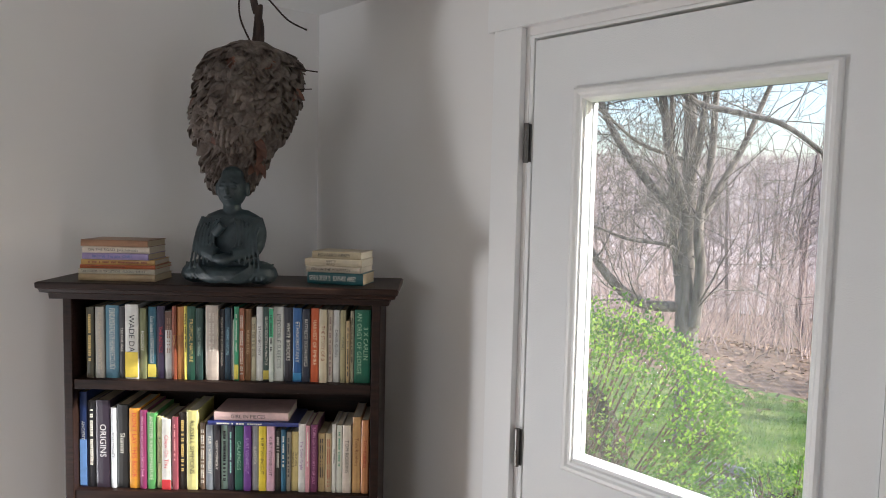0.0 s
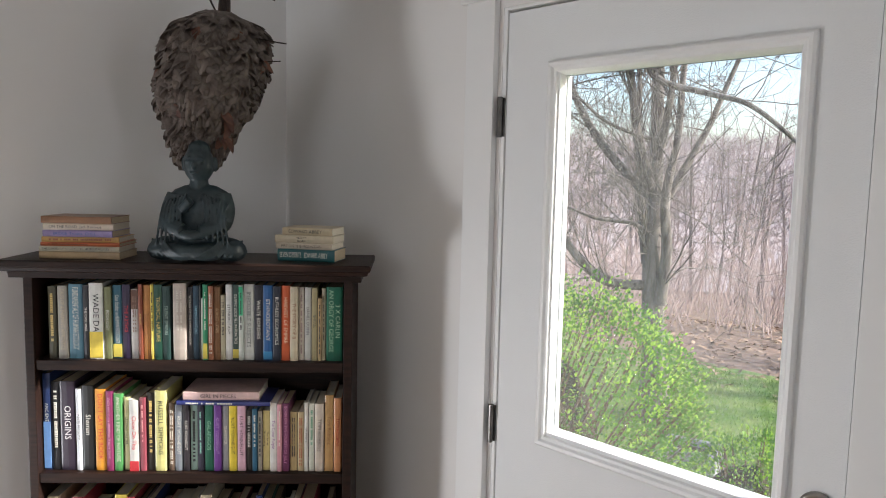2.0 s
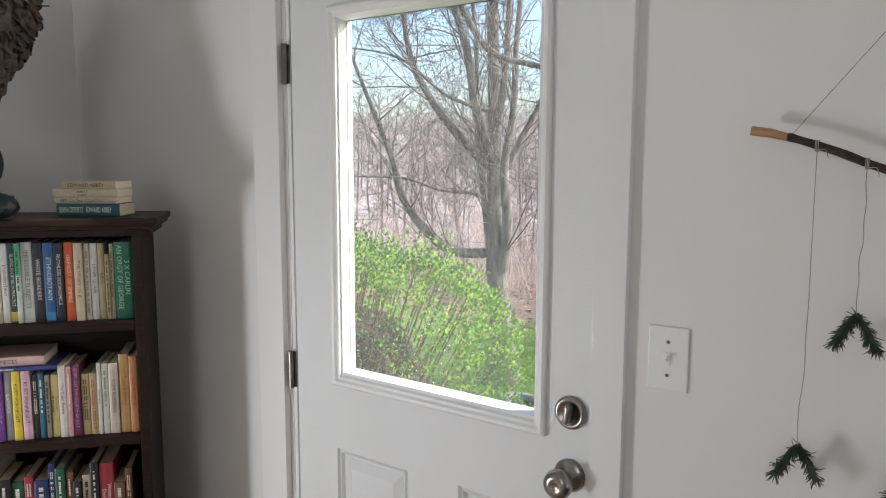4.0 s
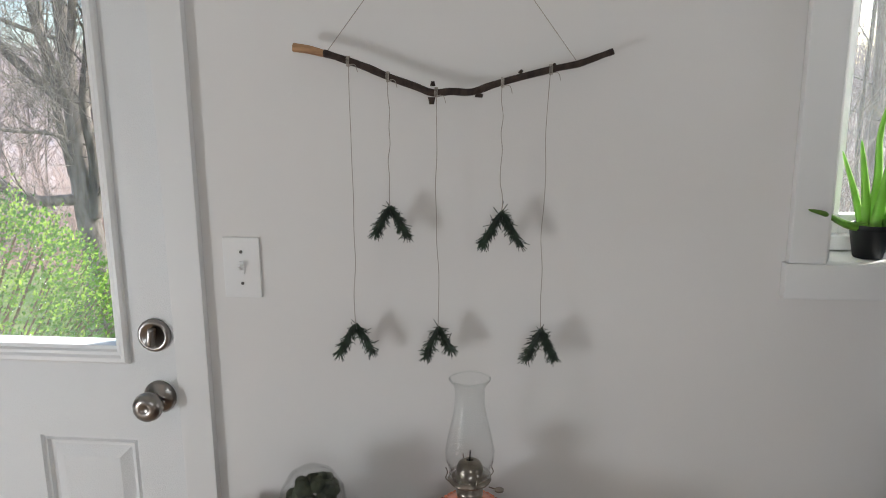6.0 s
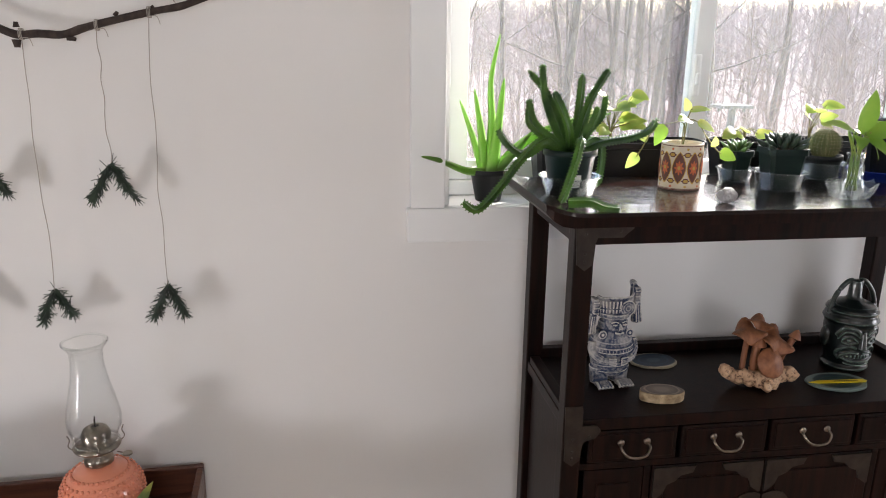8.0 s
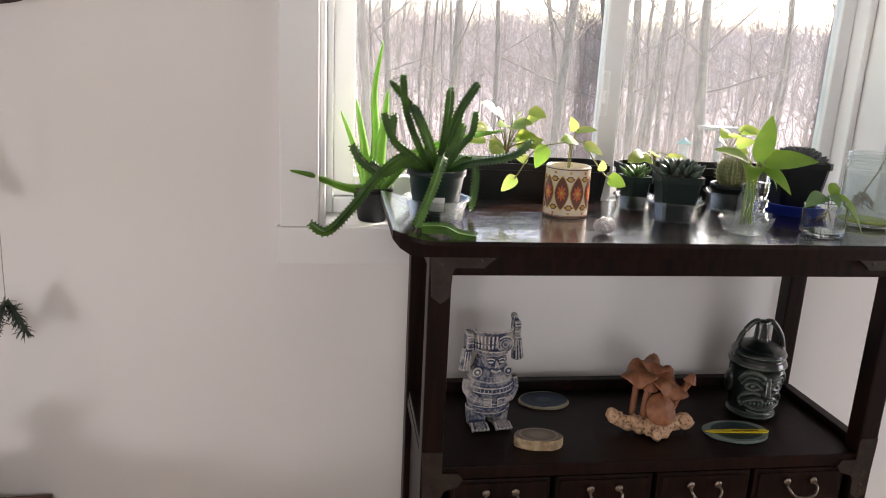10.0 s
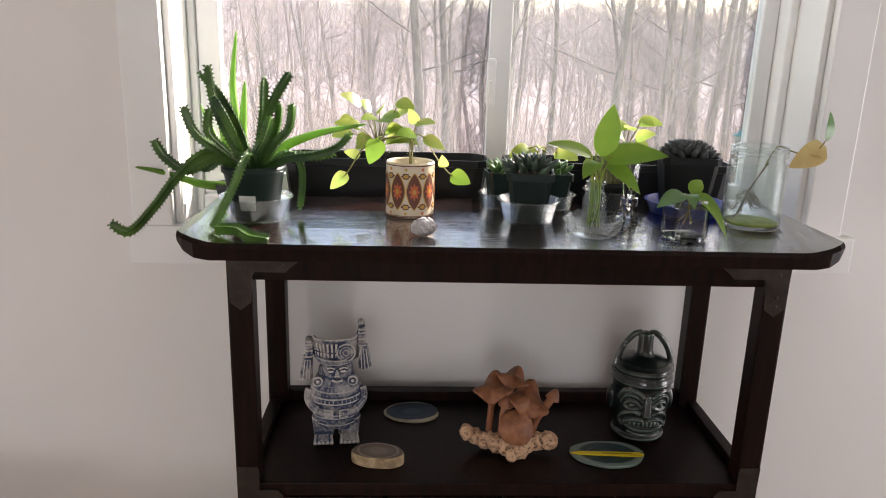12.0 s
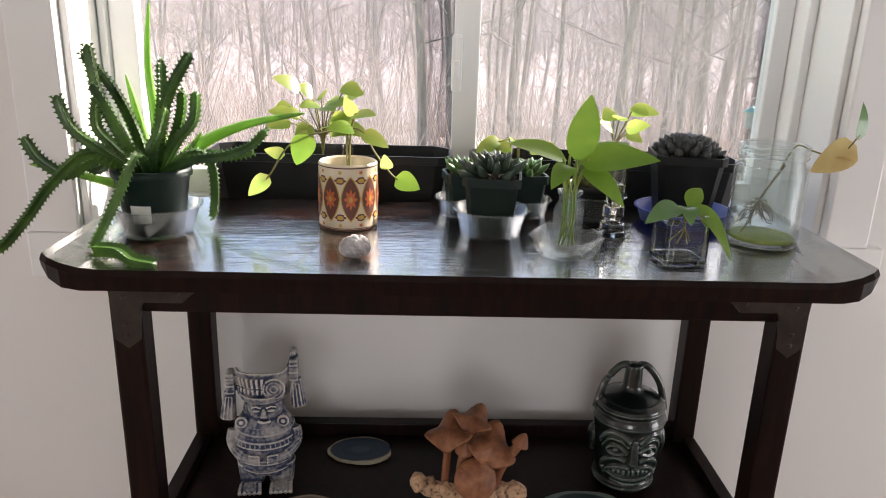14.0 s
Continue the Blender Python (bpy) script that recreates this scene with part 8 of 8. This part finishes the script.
def tp(u, v, o=0.0):
    """A place on the tree: u to its right, v up from the fork, o back."""
    return TB + TR * u + Vector((0, 0, v)) + TO * o


mt = thing("bare_tree", (TB.x + 0.09, TB.y + 0.05, ground_z(TB.x, TB.y - WY1)), 0, "large leafless grey tree with crooked limbs behind the hedge", "tree")
off = -Vector(mt.matrix_world.translation)
rng = random.Random(77)
bm = bmesh.new()
gz = ground_z(TB.x, TB.y - WY1) - TB.z
trunk = smooth_path([tp(0.10, gz), tp(0.08, -0.7), tp(0.02, 0.0), tp(0.0, 0.5), tp(0.0, 1.0), tp(-0.01, 1.6), tp(-0.04, 2.6), tp(-0.08, 3.9)], 5)
tube(bm, [p + off for p in trunk], [0.175 - 0.125 * min(1, (i / len(trunk)) ** 0.5) + 0.05 * max(0, 1 - i / 5) for i in range(len(trunk))], 14)
part("trunk", bm, BARK_SUNLIT, mt, "furrowed grey trunk", True)
TREE_LIMBS = (
    ([(0.0, 0.08, 0), (-0.44, 0.11, -0.1), (-0.74, 0.35, -0.2), (-0.99, 0.72, -0.2), (-1.08, 1.09, -0.2), (-1.30, 1.60, -0.1), (-1.55, 2.2, 0)], 0.075),
    ([(-0.04, 0.54, 0), (-0.17, 0.72, -0.1), (-0.56, 0.78, -0.3), (-0.93, 0.90, -0.4), (-1.5, 0.92, -0.5)], 0.035),
    ([(0.0, 0.96, 0), (-0.38, 1.33, 0.1), (-0.68, 1.70, 0.2), (-0.93, 2.18, 0.2), (-1.05, 2.8, 0.2), (-1.3, 3.6, 0.2)], 0.075),
    ([(0.0, 1.02, 0), (-0.19, 1.57, -0.2), (-0.29, 2.18, -0.3), (-0.50, 2.92, -0.3), (-0.6, 3.8, -0.3)], 0.075),
    ([(0.02, 0.78, 0), (0.26, 1.27, 0.1), (0.48, 1.70, 0.2), (0.66, 2.18, 0.2), (0.84, 2.67, 0.2), (1.1, 3.5, 0.2)], 0.060),
    ([(-0.44, 2.8, -0.3), (-0.07, 2.18, -0.5), (0.41, 2.00, -0.6), (0.78, 1.88, -0.7), (1.15, 1.57, -0.8), (1.42, 1.27, -0.8), (1.9, 1.0, -0.9)], 0.048),
    ([(0.10, -0.10, -0.08), (0.14, 0.45, -0.12), (0.10, 1.0, -0.15), (0.19, 1.6, -0.15), (0.22, 2.4, -0.15), (0.34, 3.6, -0.2)], 0.085),
    ([(-0.06, 0.3, 0.08), (-0.14, 0.9, 0.12), (-0.20, 1.5, 0.15), (-0.22, 2.3, 0.2), (-0.34, 3.6, 0.2)], 0.065),
    ([(0.0, 1.3, 0), (0.10, 2.0, -0.2), (0.14, 2.8, -0.3), (0.2, 3.8, -0.3)], 0.06),
    ([(-0.05, 1.6, 0), (-0.5, 1.75, -0.3), (-0.95, 2.1, -0.5), (-1.5, 2.2, -0.6)], 0.030),
    ([(0.0, 0.35, 0), (-0.10, 0.55, -0.12), (-0.08, 0.78, -0.2), (-0.17, 0.88, -0.25)], 0.035),
)
for pts, r in TREE_LIMBS:
    bm = bmesh.new()
    path = [tp(*p) + off for p in pts]
    path = smooth_path(path, 5)
    tube(bm, path, [max(0.007, 0.78 * r * (1 - 0.72 * i / len(path))) for i in range(len(path))], 9, False)
    for k in range(17):
        i = rng.randrange(2, len(path) - 1)
        d = (path[i + 1] - path[i]).normalized() if i + 1 < len(path) else Vector((0, 0, 1))
        o = Vector((rng.uniform(-1, 1), rng.uniform(-1, 0.6), rng.uniform(-0.5, 1))).normalized()
        limb(bm, path[i], d * 0.6 + o, rng.uniform(0.6, 1.4), r * 0.14, 2, rng, 0.04, 6, 5, 4, 0.8)
    part("limb", bm, BARK_SUNLIT, mt, smooth=True)


def bare_tree(seed, h, r, name="bare_tree", lean=0.0, kind=None):
    rg = random.Random(seed)
    t = thing(name, (0, 0, 0), 0, "tall slender leafless tree at the edge of the woods", "tree", "bare trees in the woods")
    pts = [Vector((0, 0, -0.1))]
    for i in range(8):
        pts.append(pts[-1] + Vector((rg.uniform(-0.11, 0.11) + lean, rg.uniform(-0.08, 0.08), 1)) * (h / 8))
    bm = bmesh.new()
    path = smooth_path(pts, 3)
    rr = [r * (1 - 0.8 * i / len(path)) + (0.3 * r if i == 0 else 0) for i in range(len(path))]
    tube(bm, path, rr, 9)
    part("trunk", bm, BARKG, t, smooth=True)
    bm = bmesh.new()
    for k in range(20):
        i = rg.randrange(len(path) // 6, len(path) - 1)
        a = rg.uniform(0, 6.28)
        limb(bm, path[i], (math.cos(a), math.sin(a), rg.uniform(0.3, 1.2)), rg.uniform(0.10, 0.26) * h, rr[i] * 0.24, 2, rg, 0.0, 5, 4, 4, 0.7)
    part("branches", bm, BARKG, t, smooth=True, kind="stuff")
    return t


models = [bare_tree(50, 11, 0.058), bare_tree(51, 13, 0.085, lean=0.03), bare_tree(52, 9, 0.042, lean=-0.07), bare_tree(53, 12, 0.060, lean=0.10)]
rng = random.Random(60)
spots = []
while len(spots) < 28:
    a, d = rng.uniform(-30, 37), rng.uniform(11.5, 30)
    if a < -6 and rng.random() < 0.8:
        continue
    x, y = 0.9 + d * math.sin(radians(a)), 1.0 + d * math.cos(radians(a))
    if a < -10 and d < 17:
        continue
    if all((x - p) ** 2 + (y - q) ** 2 > 0.9 for p, q in spots):
        spots.append((x, y))
spots += [(6.15, 12.6), (6.75, 13.4), (1.6, 12.2), (3.2, 14.0), (4.6, 12.0)]
for k, (x, y) in enumerate(spots):
    m = pose(x, y, ground_z(x, y - WY1), 0, 0, rng.uniform(0, 360))
    if k < 4:
        models[k].matrix_world = m
    else:
        copy_thing(models[k % 4] if k < 28 else models[1], m)

# the woods farther off and the brushy undergrowth
bm_verts, bm_faces = [], []


def quick_tube(p, q, r0, r1, n=3):
    d = (q - p).normalized()
    u = d.cross(Vector((0.3, 0.9, 0.1))).normalized()
    w = d.cross(u)
    s = len(bm_verts)
    for c, r in ((p, r0), (q, r1)):
        for k in range(n):
            a = 2 * math.pi * k / n
            bm_verts.append(c + u * (math.cos(a) * r) + w * (math.sin(a) * r))
    for k in range(n):
        bm_faces.append((s + k, s + (k + 1) % n, s + n + (k + 1) % n, s + n + k))


def flush(name, material, label, category):
    global bm_verts, bm_faces
    me = bpy.data.meshes.new(name)
    me.from_pydata([tuple(v) for v in bm_verts], [], bm_faces)
    me.materials.append(material)
    ob = new(name, me)
    bm_verts, bm_faces = [], []
    return tagged(ob, label, category, kind="stuff")


rng = random.Random(61)
for k in range(700):
    a, d = rng.uniform(-58, 58), 24 + 90 * rng.random() ** 1.3
    x, y = 0.9 + d * math.sin(radians(a)), 1 + d * math.cos(radians(a))
    z = ground_z(x, y - WY1)
    h, r = (1.8 + 0.062 * d - z) * rng.uniform(0.6, 1.15), rng.uniform(0.04, 0.12)
    top = Vector((x + rng.uniform(-1, 1), y, z + h))
    p = Vector((x, y, z - 0.2))
    mid = p.lerp(top, 0.5) + Vector((rng.uniform(-0.3, 0.3), 0, 0))
    quick_tube(p, mid, r, r * 0.7, 4)
    quick_tube(mid, top, r * 0.7, r * 0.15, 4)
    for q in range(16):
        f = rng.uniform(0.25, 0.98)
        s = p.lerp(mid, f * 2) if f < 0.5 else mid.lerp(top, f * 2 - 1)
        e = s + Vector((rng.uniform(-1, 1), rng.uniform(-0.6, 0.6), rng.uniform(0.2, 1.1))) * rng.uniform(0.8, 2.0)
        quick_tube(s, e, r * 0.28, 0.006)
        for w in range(4):
            g = s.lerp(e, rng.uniform(0.3, 1.0))
            quick_tube(g, g + Vector((rng.uniform(-1, 1), rng.uniform(-0.5, 0.5), rng.uniform(0.0, 1.0))) * rng.uniform(0.3, 0.8), 0.010, 0.004)
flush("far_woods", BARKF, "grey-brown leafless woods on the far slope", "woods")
for k in range(5200):
    a, d = rng.uniform(-56, 56), 11 + 30 * rng.random() ** 1.2
    if a < -18 and d < 12.5:
        continue
    x, y = 0.9 + d * math.sin(radians(a)), 1 + d * math.cos(radians(a))
    p = Vector((x, y, ground_z(x, y - WY1)))
    h = rng.uniform(0.6, 2.6)
    e = p + Vector((rng.uniform(-0.5, 0.5), rng.uniform(-0.5, 0.5), 1)) * h
    r = rng.uniform(0.006, 0.020)
    quick_tube(p, e, r, 0.003)
    for w in range(5):
        g = p.lerp(e, rng.uniform(0.3, 1.0))
        quick_tube(g, g + Vector((rng.uniform(-1, 1), rng.uniform(-1, 1), rng.uniform(0.1, 1.2))) * h * rng.uniform(0.12, 0.3), r * 0.4, 0.002)
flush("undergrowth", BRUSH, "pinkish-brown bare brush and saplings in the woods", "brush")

# hillside beyond the valley
bm = bmesh.new()
rows = []
for r, z in ((34, -3.2), (50, -2.4), (75, -0.5), (105, 3.2), (135, 5.5), (165, 6.5), (190, 5.5)):
    rows.append([bm.verts.new((0.9 + r * math.sin(a), 1 + r * math.cos(a), z + (1.6 * math.sin(a * 5 + r * 0.03) + 0.8 * math.sin(a * 13)) * (r / 165) ** 2)) for a in [radians(-75 + 1.5 * k) for k in range(101)]])
for a, b in zip(rows, rows[1:]):
    for k in range(100):
        bm.faces.new((a[k], a[k + 1], b[k + 1], b[k]))
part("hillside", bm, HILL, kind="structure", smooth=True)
for k in range(5200):
    a, d = rng.uniform(-56, 56), rng.uniform(60, 166)
    x, y = 0.9 + d * math.sin(radians(a)), 1 + d * math.cos(radians(a))
    z = np.interp(d, [50, 75, 105, 135, 165], [-2.4, -0.5, 3.2, 5.5, 6.5])
    p = Vector((x, y, z - 0.5))
    h = rng.uniform(2.5, 5)
    e = p + Vector((rng.uniform(-0.6, 0.6), 0, h))
    quick_tube(p, e, 0.10, 0.03)
    for w in range(5):
        g = p.lerp(e, rng.uniform(0.3, 0.95))
        quick_tube(g, g + Vector((rng.uniform(-1, 1), 0, rng.uniform(0.3, 1.0))) * rng.uniform(1.0, 2.2), 0.05, 0.02)
# Haze over the far hill is mixed into this pale wood colour.
flush("hill_woods", mat("haze_painted_woods", (0.40, 0.335, 0.33), 1.0, color2=(0.30, 0.25, 0.245), scale=0.2), "pinkish leafless woods covering the hill, haze painted into their colour", "woods")

# bird table and hanging feeder
GREYW = mat("weathered_wood", (0.20, 0.19, 0.19), 0.9, color2=(0.12, 0.11, 0.11), scale=6, stretch=(6, 6, 1))
bx, by2 = 5.45, 8.35
bz = ground_z(bx, by2 - WY1)
bird = thing("bird_table", (bx, by2, bz), 0, "weathered grey wooden bird table on a post by the woods", "bird table")
bm = bmesh.new()
tube(bm, [(0, 0, 0), (0.01, 0, 0.84 - bz)], 0.045, 8)
part("post", bm, GREYW, bird)
boxpart("platform", (-0.19, -0.15, 0.845 - bz), (0.19, 0.15, 0.885 - bz), GREYW, bird, 0.006)
for w in (-0.165, 0.145):
    boxpart("brace", (w, -0.02, 0.80 - bz), (w + 0.02, 0.02, 0.844 - bz), GREYW, bird)
TEALM = mat("teal_metal", (0.05, 0.22, 0.20), 0.45, fine=0.2)
fd = thing("bird_feeder", (5.02, 8.30, ground_z(5.02, 8.3 - WY1)), 0, "small teal bird feeder on a thin pole by the woods", "bird feeder")
fz = 0.72 - ground_z(5.02, 8.3 - WY1)
bm = bmesh.new()
tube(bm, [(0, 0, 0), (0, 0, fz - 0.20)], 0.012, 6)
part("pole", bm, GREYW, fd)
bm = bmesh.new()
lathe(bm, [(0, fz - 0.20), (0.06, fz - 0.199), (0.06, fz - 0.04), (0, fz - 0.0395)], 14)
part("tube", bm, PLST, fd)
bm = bmesh.new()
lathe(bm, [(0, fz + 0.03), (0.085, fz - 0.03), (0.085, fz - 0.038), (0, fz - 0.036)], 16)
part("roof", bm, TEALM, fd)
